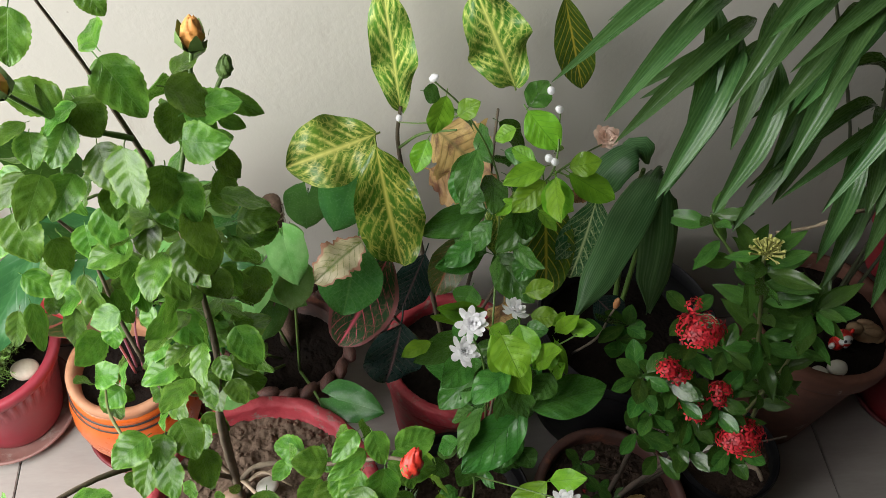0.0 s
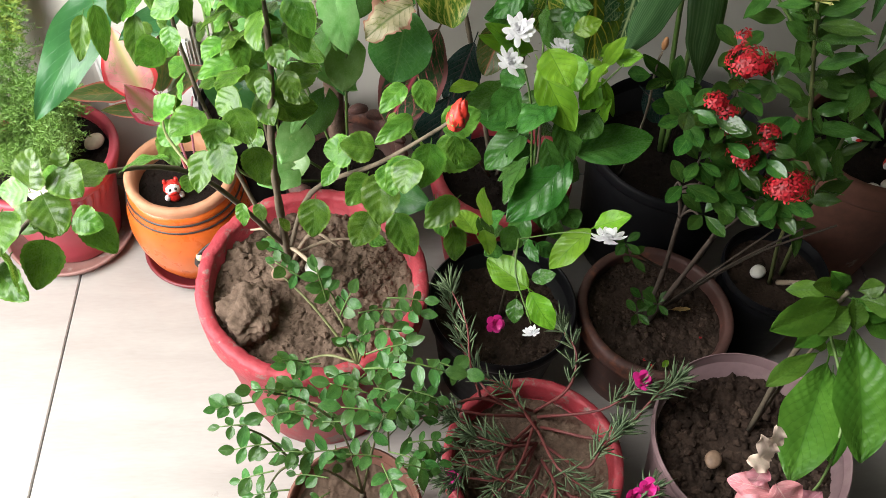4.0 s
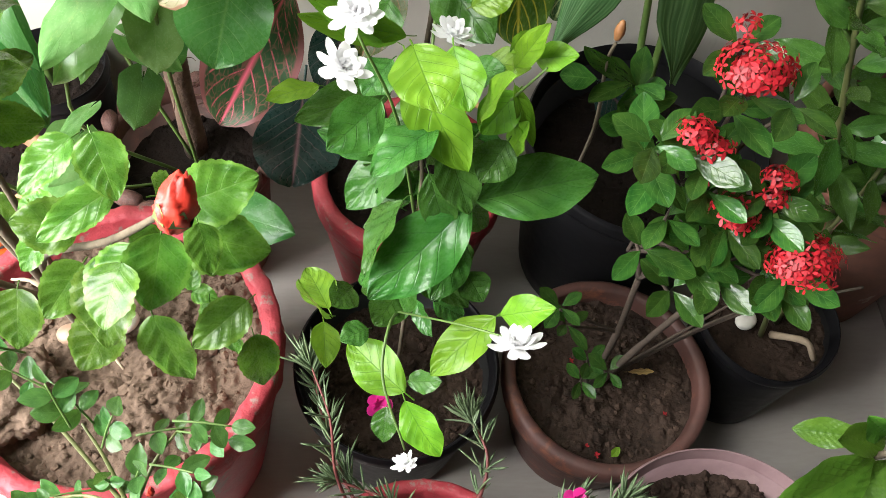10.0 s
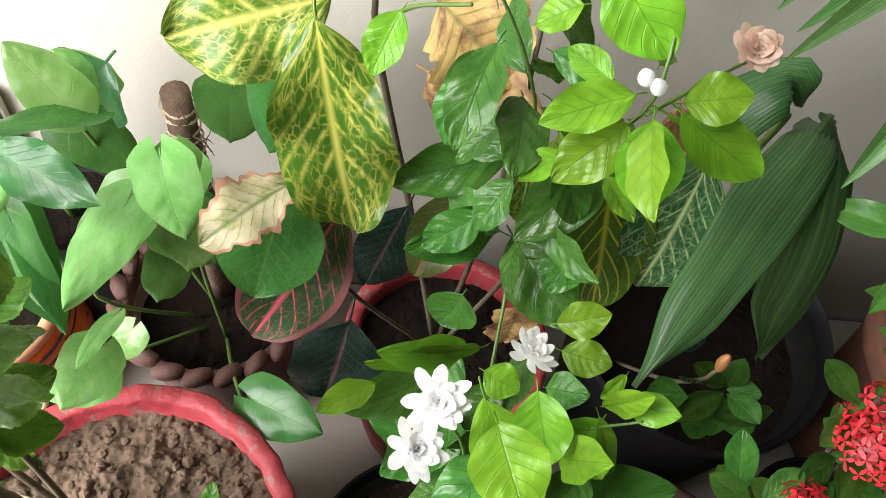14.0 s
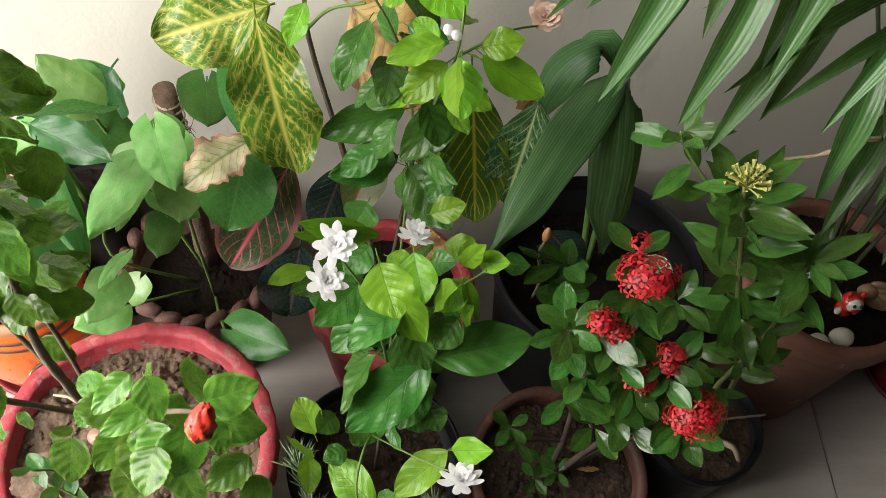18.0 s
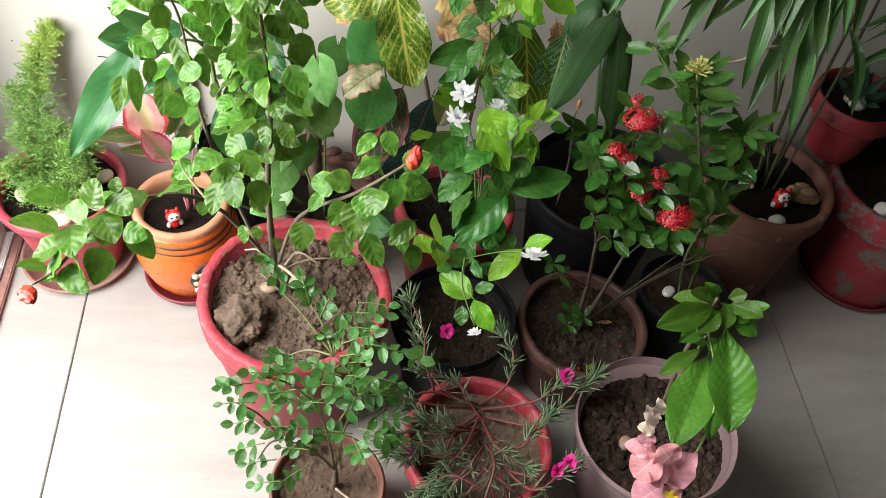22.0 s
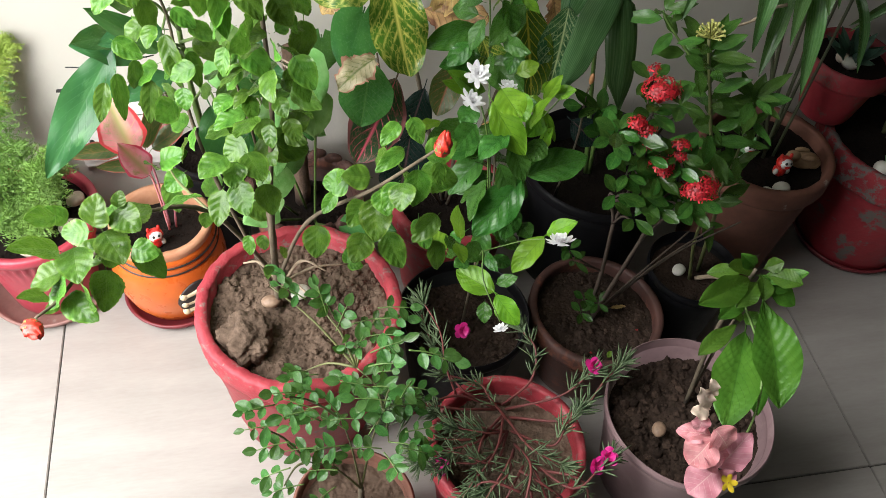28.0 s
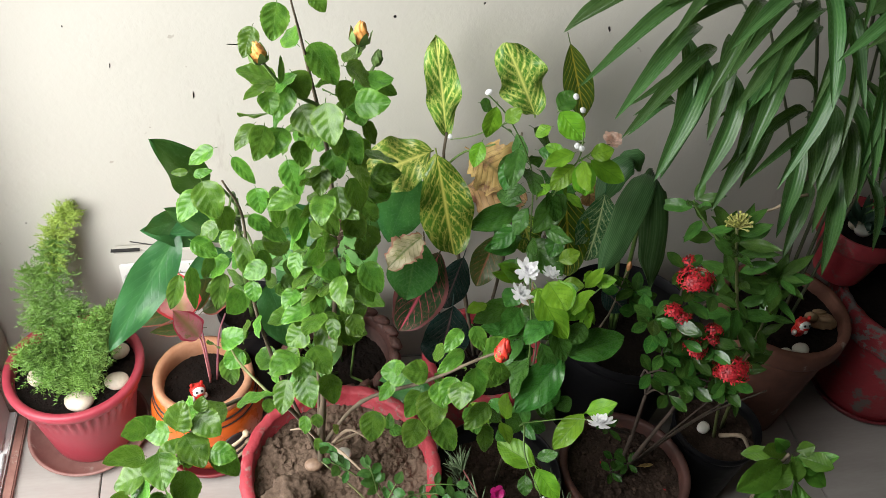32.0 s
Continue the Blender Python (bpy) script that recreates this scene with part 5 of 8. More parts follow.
lf(PLANT_C, "hib", -0.290, 0.170, 0.572, -0.303, 0.150, 0.600, 0.015)
lf(PLANT_C, "hib", -0.285, 0.170, 0.561, -0.295, 0.160, 0.561, 0.010)
lf(PLANT_C, "hib", -0.264, 0.200, 0.629, -0.279, 0.200, 0.646, 0.016)
lf(PLANT_C, "hib", -0.225, 0.420, 0.473, -0.194, 0.410, 0.497, 0.027)
lf(PLANT_C, "hib", -0.229, 0.420, 0.465, -0.237, 0.410, 0.488, 0.017)
lf(PLANT_C, "hib", -0.220, 0.420, 0.444, -0.215, 0.410, 0.398, 0.024)
lf(PLANT_C, "hib", -0.208, 0.420, 0.447, -0.193, 0.410, 0.443, 0.017)
fill(PLANT_H, "hib", ((-0.100, 0.372, 0.56), (-0.096, 0.374, 0.66), (-0.104, 0.375, 0.77), (-0.118, 0.368, 0.87)), 84, 0.032, 0.025, 1, 0.030)
fill(PLANT_H, "hib", ((-0.172, 0.425, 0.52), (-0.185, 0.43, 0.58), (-0.187, 0.425, 0.67)), 22, 0.031, 0.025, 2, 0.028)
fill(PLANT_H, "hib", ((-0.018, 0.296, 0.525), (0.010, 0.280, 0.562), (0.035, 0.265, 0.600)), 9, 0.034, 0.030, 3, 0.020)
fill(PLANT_H, "hib", ((-0.119, 0.40, 0.50), (-0.130, 0.392, 0.62)), 18, 0.034, 0.027, 4, 0.030)
fill(PLANT_H, "hib", ((-0.221, 0.250, 0.570), (-0.247, 0.200, 0.586), (-0.275, 0.168, 0.570)), 12, 0.034, 0.030, 5, 0.020)
fill(PLANT_H, "hib", ((-0.112, 0.372, 0.50), (-0.106, 0.366, 0.53), (-0.100, 0.370, 0.57)), 7, 0.036, 0.029, 6, 0.030)
fill(PLANT_H, "hib", ((-0.148, 0.412, 0.39), (-0.168, 0.421, 0.46), (-0.178, 0.428, 0.53)), 10, 0.034, 0.027, 7, 0.030)
for at, colour, turn, size in (((0.049, 0.240, 0.640), M_BUDRED, (-25, 18, 0), 0.0175), ((-0.296, 0.130, 0.586), M_BUDRED, (75, 20, 30), 0.0175), ((-0.075, 0.40, 0.885), M_BUDYEL, (-8, 6, 0), 0.015), ((-0.159, 0.335, 0.909), M_BUDYEL, (0, -12, 0), 0.013), ((-0.060, 0.40, 0.862), M_CALYX, (-10, 14, 0), 0.011)):
    head = bloom(PLANT_H, furled(size * 0.94, 0.52), colour, at, "bud", "furled flower bud", turn)
    part("calyx", calyx(size * (1.0 if colour is M_BUDYEL else 0.66), 0.50), M_CALYX, head, "green calyx")

# ---- broad-leaved plant in the black pot by the wall ----
PLANT_D = thing("dieffenbachia", "dark green broad-leaved plant, one long leaf drooping", "plant", (-0.198, 0.688, 0.215), "potted plants")
stem(PLANT_D, M_GREENSTEM, 0.0059, 0.0033, (-0.198, 0.688, 0.21), (-0.205, 0.665, 0.36), (-0.205, 0.64, 0.50))
for a, b, c in (((-0.205, 0.64, 0.49), (-0.22, 0.60, 0.555), (-0.240, 0.58, 0.575)), ((-0.203, 0.65, 0.44), (-0.235, 0.60, 0.525), (-0.262, 0.54, 0.54)), ((-0.203, 0.66, 0.42), (-0.19, 0.57, 0.50), (-0.175, 0.50, 0.50)), ((-0.205, 0.64, 0.47), (-0.17, 0.58, 0.52), (-0.155, 0.55, 0.52))):
    stem(PLANT_D, M_GREENSTEM, 0.0023, 0.0013, a, b, c, name="leaf_stalk", knots=0)
stem(PLANT_D, M_DARK, 0.0008, 0.0008, (-0.23, 0.57, 0.505), (-0.29, 0.56, 0.50), (-0.34, 0.60, 0.47), name="dead_stalk", label="thin dark dried stalk", knots=0)
lf(PLANT_D, "dief", -0.238, 0.580, 0.564, -0.273, 0.530, 0.684, 0.052)
lf(PLANT_D, "dief", -0.212, 0.500, 0.564, -0.265, 0.460, 0.648, 0.030)
lf(PLANT_D, "dief", -0.269, 0.540, 0.540, -0.361, 0.460, 0.420, 0.052)
lf(PLANT_D, "dief", -0.168, 0.500, 0.482, -0.139, 0.440, 0.425, 0.056)
lf(PLANT_D, "dief", -0.262, 0.560, 0.543, -0.301, 0.510, 0.572, 0.030)
lf(PLANT_D, "dief", -0.145, 0.550, 0.510, -0.076, 0.520, 0.505, 0.036)
for a, b, c in (((-0.205, 0.645, 0.46), (-0.225, 0.60, 0.50), (-0.243, 0.56, 0.513)), ((-0.205, 0.64, 0.49), (-0.205, 0.59, 0.555), (-0.21, 0.54, 0.563)), ((-0.202, 0.66, 0.36), (-0.18, 0.61, 0.42), (-0.164, 0.56, 0.423)), ((-0.204, 0.65, 0.43), (-0.205, 0.60, 0.485), (-0.21, 0.55, 0.492))):
    stem(PLANT_D, M_GREENSTEM, 0.0023, 0.0013, a, b, c, name="leaf_stalk", knots=0)
lf(PLANT_D, "dief", -0.243, 0.560, 0.513, -0.306, 0.528, 0.558, 0.036)
lf(PLANT_D, "dief", -0.210, 0.540, 0.563, -0.272, 0.498, 0.580, 0.036)
lf(PLANT_D, "dief", -0.164, 0.560, 0.423, -0.130, 0.500, 0.365, 0.048)
lf(PLANT_D, "dief", -0.210, 0.550, 0.492, -0.268, 0.510, 0.490, 0.034)
lf(PLANT_D, "dief", -0.112, 0.660, 0.464, -0.145, 0.660, 0.404, 0.070)
# ---- pink-leaved plant in the orange pot ----
PLANT_A = thing("aglaonema", "pink and green aglaonema in the orange pot", "plant", (-0.265, 0.61, 0.155), "potted plants")
for k in range(3):
    a = k * 2.1
    stem(PLANT_A, LEAF_MATS["pink"], 0.0018, 0.0012, (-0.265 + 0.006 * math.cos(a), 0.61 + 0.006 * math.sin(a), 0.15), (-0.262 + 0.016 * math.cos(a), 0.60 + 0.012 * math.sin(a), 0.27), (-0.262 + 0.03 * math.cos(a), 0.59 + 0.012 * math.sin(a), 0.33), name="leaf_stalk", label="pink leaf stalk", knots=0)
lf(PLANT_A, "agl", -0.283, 0.570, 0.349, -0.299, 0.570, 0.443, 0.059)
lf(PLANT_A, "agl", -0.269, 0.565, 0.312, -0.294, 0.555, 0.381, 0.040)
lf(PLANT_A, "aglg", -0.299, 0.585, 0.342, -0.354, 0.530, 0.390, 0.027)
lf(PLANT_A, "aglg", -0.271, 0.600, 0.329, -0.238, 0.590, 0.447, 0.035)
lf(PLANT_A, "aglg", -0.263, 0.600, 0.328, -0.212, 0.600, 0.369, 0.034)
lf(PLANT_A, "aglg", -0.268, 0.580, 0.316, -0.328, 0.550, 0.347, 0.023)
# ---- climbing heart-leaved plant on its coir pole ----
PLANT_E = thing("pothos", "pale green heart-leaved pothos tied to a coir pole", "plant", (-0.062, 0.622, 0.168), "potted plants")
stem(PLANT_E, M_MOSS, 0.013, 0.011, (-0.064, 0.65, 0.145), (-0.066, 0.658, 0.31), (-0.069, 0.665, 0.435), name="coir_pole", label="rough brown coir pole", segs=12, knots=0.3)
for k in range(9):
    part("binding", lathe([(0.0128, -0.002), (0.0140, 0.0), (0.0128, 0.002)], 20, 0.1, k, 0.001), M_RIBBON, PLANT_E, "dry binding", at=pose(-0.004 - 0.0004 * k, 0.038 + 0.0008 * k, 0.160 + 0.0115 * k, 8 * (-1) ** k, 6, 0))
fr = random.Random(31)
for k in range(26):
    a, z = fr.uniform(0, 6.28), fr.uniform(0.20, 0.432)
    c, s = math.cos(a), math.sin(a)
    e, g = fr.uniform(0.004, 0.016), fr.uniform(-0.02, 0.012)
    stem(PLANT_E, M_MOSS if k % 3 else M_TWIG, 0.0007, 0.0003, (-0.067 + 0.009 * c, 0.658 + 0.009 * s, z), (-0.067 + (0.013 + e * 0.6) * c, 0.658 + (0.013 + e * 0.6) * s, z + g * 0.3), (-0.067 + (0.013 + e) * c, 0.658 + (0.013 + e) * s, z + g), name="fibre", knots=0, segs=4)
for a, b, c in (((-0.075, 0.62, 0.147), (-0.13, 0.56, 0.30), (-0.10, 0.56, 0.44)), ((-0.07, 0.61, 0.147), (-0.15, 0.50, 0.28), (-0.175, 0.48, 0.33)), ((-0.05, 0.60, 0.147), (-0.045, 0.57, 0.35), (-0.04, 0.565, 0.45)), ((-0.06, 0.63, 0.147), (-0.12, 0.63, 0.40), (-0.14, 0.625, 0.47)), ((-0.05, 0.60, 0.147), (-0.03, 0.54, 0.20), (-0.01, 0.50, 0.19))):
    stem(PLANT_E, M_GREENSTEM, 0.0021, 0.0015, a, b, c, name="vine", knots=0.1)
lf(PLANT_E, "pot", -0.050, 0.560, 0.494, -0.038, 0.530, 0.447, 0.043)
lf(PLANT_E, "pot", -0.044, 0.570, 0.423, -0.046, 0.545, 0.377, 0.048)
lf(PLANT_E, "pot", -0.075, 0.550, 0.461, -0.091, 0.470, 0.470, 0.038)
lf(PLANT_E, "pot", -0.125, 0.620, 0.462, -0.164, 0.640, 0.499, 0.043)
lf(PLANT_E, "pot", -0.045, 0.570, 0.484, -0.049, 0.550, 0.436, 0.036)
lf(PLANT_E, "potd", -0.117, 0.620, 0.459, -0.157, 0.560, 0.510, 0.028)
lf(PLANT_E, "pot", -0.094, 0.480, 0.384, -0.111, 0.440, 0.376, 0.041)
lf(PLANT_E, "pot", -0.157, 0.550, 0.502, -0.142, 0.520, 0.481, 0.040)
lf(PLANT_E, "potd", -0.145, 0.550, 0.454, -0.109, 0.480, 0.406, 0.027)
lf(PLANT_E, "potd", 0.029, 0.660, 0.484, 0.001, 0.630, 0.413, 0.072)
lf(PLANT_E, "pot", -0.081, 0.560, 0.426, -0.104, 0.530, 0.383, 0.023)
lf(PLANT_E, "pot", -0.068, 0.570, 0.393, -0.029, 0.560, 0.370, 0.028)
lf(PLANT_E, "pot", -0.088, 0.500, 0.392, -0.101, 0.460, 0.403, 0.017)
lf(PLANT_E, "potd", -0.004, 0.500, 0.252, 0.054, 0.470, 0.267, 0.050)
lf(PLANT_E, "pot", -0.155, 0.530, 0.367, -0.144, 0.530, 0.440, 0.023)
lf(PLANT_E, "pot", -0.078, 0.560, 0.446, -0.124, 0.530, 0.379, 0.047)
lf(PLANT_E, "pot", -0.050, 0.600, 0.444, -0.055, 0.585, 0.407, 0.041)
lf(PLANT_E, "potd", -0.050, 0.600, 0.385, -0.049, 0.580, 0.337, 0.043)
lf(PLANT_E, "potd", -0.143, 0.640, 0.423, -0.089, 0.620, 0.393, 0.048)
lf(PLANT_E, "potd", -0.141, 0.530, 0.463, -0.122, 0.490, 0.380, 0.036)
lf(PLANT_E, "pot", -0.113, 0.500, 0.297, -0.145, 0.470, 0.307, 0.044)
lf(PLANT_E, "potd", -0.026, 0.660, 0.448, -0.031, 0.645, 0.401, 0.055)
lf(PLANT_E, "pot", -0.125, 0.650, 0.435, -0.141, 0.660, 0.473, 0.052)
lf(PLANT_E, "potd", -0.073, 0.580, 0.332, -0.088, 0.560, 0.285, 0.038)
lf(PLANT_E, "pot", -0.108, 0.550, 0.264, -0.119, 0.530, 0.244, 0.033)
# ---- croton ----
PLANT_K = thing("croton", "croton with yellow-veined, dark pink-veined and dried brown leaves", "plant", (0.150, 0.60, 0.185), "potted plants")
stem(PLANT_K, M_BARK, 0.0036, 0.0018, (0.150, 0.60, 0.18), (0.112, 0.625, 0.36), (0.075, 0.645, 0.53), (0.075, 0.66, 0.585), label="grey woody stem")
stem(PLANT_K, M_BARK, 0.0030, 0.0015, (0.155, 0.60, 0.18), (0.175, 0.62, 0.42), (0.178, 0.655, 0.585), name="branch")
stem(PLANT_K, M_GREENSTEM, 0.0018, 0.0011, (0.075, 0.645, 0.54), (0.095, 0.63, 0.575), (0.125, 0.60, 0.61), name="branch")
stem(PLANT_K, M_BARK, 0.0027, 0.0012, (0.155, 0.59, 0.18), (0.20, 0.57, 0.42), (0.215, 0.56, 0.575), name="branch")
stem(PLANT_K, M_BARK, 0.0024, 0.0012, (0.145, 0.59, 0.18), (0.06, 0.56, 0.36), (0.035, 0.56, 0.50), name="branch")
lf(PLANT_K, "cro", 0.044, 0.570, 0.620, 0.069, 0.520, 0.491, 0.069)
lf(PLANT_K, "croy", 0.048, 0.620, 0.586, -0.042, 0.590, 0.570, 0.073)
lf(PLANT_K, "croy", 0.076, 0.660, 0.578, 0.055, 0.690, 0.711, 0.047)
lf(PLANT_K, "croy", 0.194, 0.660, 0.610, 0.148, 0.690, 0.701, 0.067)
lf(PLANT_K, "crod", 0.210, 0.550, 0.581, 0.224, 0.490, 0.470, 0.057)
lf(PLANT_K, "crol", 0.262, 0.535, 0.575, 0.246, 0.495, 0.490, 0.056)
lf(PLANT_K, "crob", 0.113, 0.660, 0.553, 0.168, 0.625, 0.523, 0.075)
lf(PLANT_K, "crob", 0.110, 0.650, 0.499, 0.182, 0.600, 0.509, 0.064)
lf(PLANT_K, "crob", 0.265, 0.600, 0.544, 0.275, 0.590, 0.503, 0.030)
lf(PLANT_K, "crob", 0.188, 0.520, 0.420, 0.183, 0.510, 0.371, 0.039)
lf(PLANT_K, "crob", -0.003, 0.640, 0.533, -0.026, 0.620, 0.518, 0.029)
lf(PLANT_K, "crow", 0.032, 0.550, 0.502, -0.018, 0.505, 0.500, 0.041)
lf(PLANT_K, "va2", 0.027, 0.560, 0.487, 0.010, 0.500, 0.436, 0.069)
lf(PLANT_K, "crop", 0.061, 0.560, 0.458, 0.005, 0.498, 0.372, 0.070, (0.15, -0.9, 0.8))
lf(PLANT_K, "crok", 0.072, 0.497, 0.419, 0.056, 0.474, 0.320, 0.068)
lf(PLANT_K, "crop2", 0.144, 0.580, 0.466, 0.111, 0.540, 0.411, 0.042)
lf(PLANT_K, "crok", 0.107, 0.600, 0.406, 0.079, 0.570, 0.330, 0.047)
lf(PLANT_K, "cro", 0.177, 0.600, 0.490, 0.203, 0.580, 0.428, 0.046)
lf(PLANT_K, "crok", 0.309, 0.550, 0.377, 0.345, 0.530, 0.348, 0.041)
lf(PLANT_K, "crod", 0.238, 0.700, 0.692, 0.274, 0.680, 0.587, 0.041)
# ---- jasmine ----
PLANT_J = thing("jasmine", "bushy jasmine with glossy leaves and double white flowers", "plant", (0.146, 0.395, 0.125), "potted plants")
stem(PLANT_J, M_BARK, 0.0022, 0.0011, (0.146, 0.395, 0.12), (0.150, 0.39, 0.30), (0.153, 0.385, 0.43), (0.15, 0.40, 0.50), label="thin woody stem")
stem(PLANT_J, M_GREENSTEM, 0.0013, 0.0008, (0.152, 0.39, 0.42), (0.160, 0.47, 0.49), (0.166, 0.52, 0.53), (0.155, 0.53, 0.62), (0.12, 0.54, 0.69), (0.088, 0.54, 0.728), name="branch")
stem(PLANT_J, M_GREENSTEM, 0.0013, 0.0007, (0.166, 0.52, 0.53), (0.18, 0.50, 0.62), (0.186, 0.475, 0.69), (0.188, 0.50, 0.73), name="branch")
stem(PLANT_J, M_GREENSTEM, 0.0011, 0.0007, (0.186, 0.475, 0.68), (0.22, 0.50, 0.68), (0.250, 0.535, 0.655), name="branch")
stem(PLANT_J, M_GREENSTEM, 0.0014, 0.0008, (0.150, 0.39, 0.26), (0.135, 0.33, 0.38), (0.128, 0.29, 0.375), (0.143, 0.25, 0.345), name="branch")
stem(PLANT_J, M_GREENSTEM, 0.0008, 0.0006, (0.140, 0.345, 0.36), (0.175, 0.30, 0.43), (0.203, 0.282, 0.447), name="branch")
stem(PLANT_J, M_GREENSTEM, 0.0013, 0.0008, (0.152, 0.39, 0.40), (0.135, 0.385, 0.52), (0.113, 0.38, 0.592), name="branch")
stem(PLANT_J, M_GREENSTEM, 0.0012, 0.0007, (0.152, 0.39, 0.42), (0.19, 0.40, 0.50), (0.215, 0.39, 0.56), name="branch")
stem(PLANT_J, M_GREENSTEM, 0.0009, 0.0006, (0.12, 0.54, 0.69), (0.09, 0.58, 0.64), (0.069, 0.61, 0.612), name="branch")
lf(PLANT_J, "jas", 0.183, 0.373, 0.453, 0.119, 0.326, 0.413, 0.046)
lf(PLANT_J, "jas", 0.185, 0.366, 0.468, 0.263, 0.384, 0.474, 0.042)
lf(PLANT_J, "jas", 0.157, 0.380, 0.523, 0.120, 0.350, 0.518, 0.031)
lf(PLANT_J, "jasy", 0.140, 0.374, 0.592, 0.151, 0.336, 0.586, 0.035)
lf(PLANT_J, "jasy", 0.164, 0.400, 0.565, 0.172, 0.370, 0.546, 0.029)
lf(PLANT_J, "jasy", 0.181, 0.380, 0.529, 0.190, 0.360, 0.586, 0.023)
lf(PLANT_J, "jasy", 0.210, 0.400, 0.556, 0.230, 0.390, 0.571, 0.017)
lf(PLANT_J, "jasy", 0.206, 0.390, 0.485, 0.209, 0.380, 0.526, 0.016)
lf(PLANT_J, "jasy", 0.143, 0.287, 0.354, 0.104, 0.327, 0.352, 0.034)
lf(PLANT_J, "jasy", 0.092, 0.339, 0.377, 0.076, 0.374, 0.374, 0.026)
lf(PLANT_J, "jasy", 0.188, 0.470, 0.683, 0.190, 0.445, 0.654, 0.028)
lf(PLANT_J, "jasy", 0.179, 0.470, 0.679, 0.151, 0.455, 0.658, 0.024)
lf(PLANT_J, "jasy", 0.203, 0.480, 0.677, 0.246, 0.470, 0.650, 0.026)
lf(PLANT_J, "jasy", 0.201, 0.480, 0.684, 0.228, 0.480, 0.691, 0.022)
lf(PLANT_J, "jasy", 0.176, 0.470, 0.697, 0.140, 0.460, 0.688, 0.020)
lf(PLANT_J, "jasy", 0.161, 0.500, 0.731, 0.187, 0.480, 0.706, 0.030)
lf(PLANT_J, "jas", 0.164, 0.510, 0.726, 0.179, 0.520, 0.745, 0.024)
lf(PLANT_J, "jasy", 0.154, 0.500, 0.711, 0.137, 0.500, 0.699, 0.016)
lf(PLANT_J, "jas", 0.120, 0.510, 0.657, 0.109, 0.490, 0.628, 0.024)
lf(PLANT_J, "jasy", 0.086, 0.530, 0.669, 0.074, 0.510, 0.648, 0.020)
lf(PLANT_J, "jasy", 0.100, 0.540, 0.711, 0.090, 0.530, 0.675, 0.024)
lf(PLANT_J, "jasy", 0.110, 0.530, 0.697, 0.127, 0.530, 0.714, 0.019)
lf(PLANT_J, "jas", 0.080, 0.540, 0.717, 0.095, 0.540, 0.710, 0.018)
lf(PLANT_J, "jas", 0.159, 0.560, 0.535, 0.089, 0.540, 0.521, 0.033)
lf(PLANT_J, "jas", 0.200, 0.520, 0.591, 0.154, 0.480, 0.568, 0.034)
lf(PLANT_J, "jas", 0.154, 0.520, 0.524, 0.101, 0.490, 0.529, 0.033)
lf(PLANT_J, "jas", 0.162, 0.510, 0.523, 0.197, 0.460, 0.511, 0.042)
lf(PLANT_J, "jasy", 0.140, 0.430, 0.542, 0.083, 0.400, 0.585, 0.020)
lf(PLANT_J, "jasy", 0.177, 0.440, 0.556, 0.202, 0.440, 0.568, 0.020)
lf(PLANT_J, "jas", 0.191, 0.490, 0.553, 0.179, 0.470, 0.531, 0.025)
lf(PLANT_J, "jas", 0.133, 0.440, 0.512, 0.116, 0.420, 0.501, 0.027)
lf(PLANT_J, "jasy", 0.095, 0.300, 0.443, 0.082, 0.280, 0.518, 0.020)
lf(PLANT_J, "jasy", 0.092, 0.300, 0.436, 0.094, 0.270, 0.437, 0.018)
lf(PLANT_J, "jas", 0.145, 0.290, 0.366, 0.165, 0.280, 0.388, 0.016)
lf(PLANT_J, "jasy", 0.143, 0.279, 0.358, 0.165, 0.246, 0.337, 0.028)
lf(PLANT_J, "jas", 0.131, 0.280, 0.345, 0.128, 0.260, 0.329, 0.019)
lf(PLANT_J, "jasy", 0.198, 0.309, 0.423, 0.157, 0.281, 0.397, 0.029)
lf(PLANT_J, "jasy", 0.201, 0.308, 0.426, 0.227, 0.296, 0.460, 0.022)
lf(PLANT_J, "jas", 0.108, 0.360, 0.370, 0.096, 0.340, 0.380, 0.024)
lf(PLANT_J, "jas", 0.140, 0.360, 0.361, 0.124, 0.340, 0.347, 0.029)
lf(PLANT_J, "jas", 0.183, 0.380, 0.403, 0.162, 0.340, 0.386, 0.030)
lf(PLANT_J, "jas", 0.186, 0.360, 0.390, 0.197, 0.340, 0.385, 0.024)
lf(PLANT_J, "jas", 0.146, 0.420, 0.451, 0.101, 0.400, 0.409, 0.035)
lf(PLANT_J, "jas", 0.186, 0.440, 0.452, 0.211, 0.420, 0.428, 0.023)
lf(PLANT_J, "jas", 0.134, 0.440, 0.488, 0.074, 0.410, 0.489, 0.029)
lf(PLANT_J, "jas", 0.159, 0.430, 0.494, 0.130, 0.400, 0.469, 0.029)
lf(PLANT_J, "jas", 0.164, 0.420, 0.415, 0.124, 0.400, 0.428, 0.023)
lf(PLANT_J, "jas", 0.119, 0.330, 0.365, 0.100, 0.320, 0.368, 0.020)
lf(PLANT_J, "jasy", 0.141, 0.400, 0.551, 0.174, 0.360, 0.504, 0.035)
lf(PLANT_J, "jasy", 0.135, 0.430, 0.537, 0.088, 0.400, 0.598, 0.021)
lf(PLANT_J, "jasy", 0.089, 0.420, 0.510, 0.060, 0.400, 0.521, 0.017)
lf(PLANT_J, "jas", 0.131, 0.460, 0.541, 0.122, 0.450, 0.522, 0.029)
lf(PLANT_J, "jas", 0.178, 0.420, 0.520, 0.195, 0.410, 0.539, 0.020)
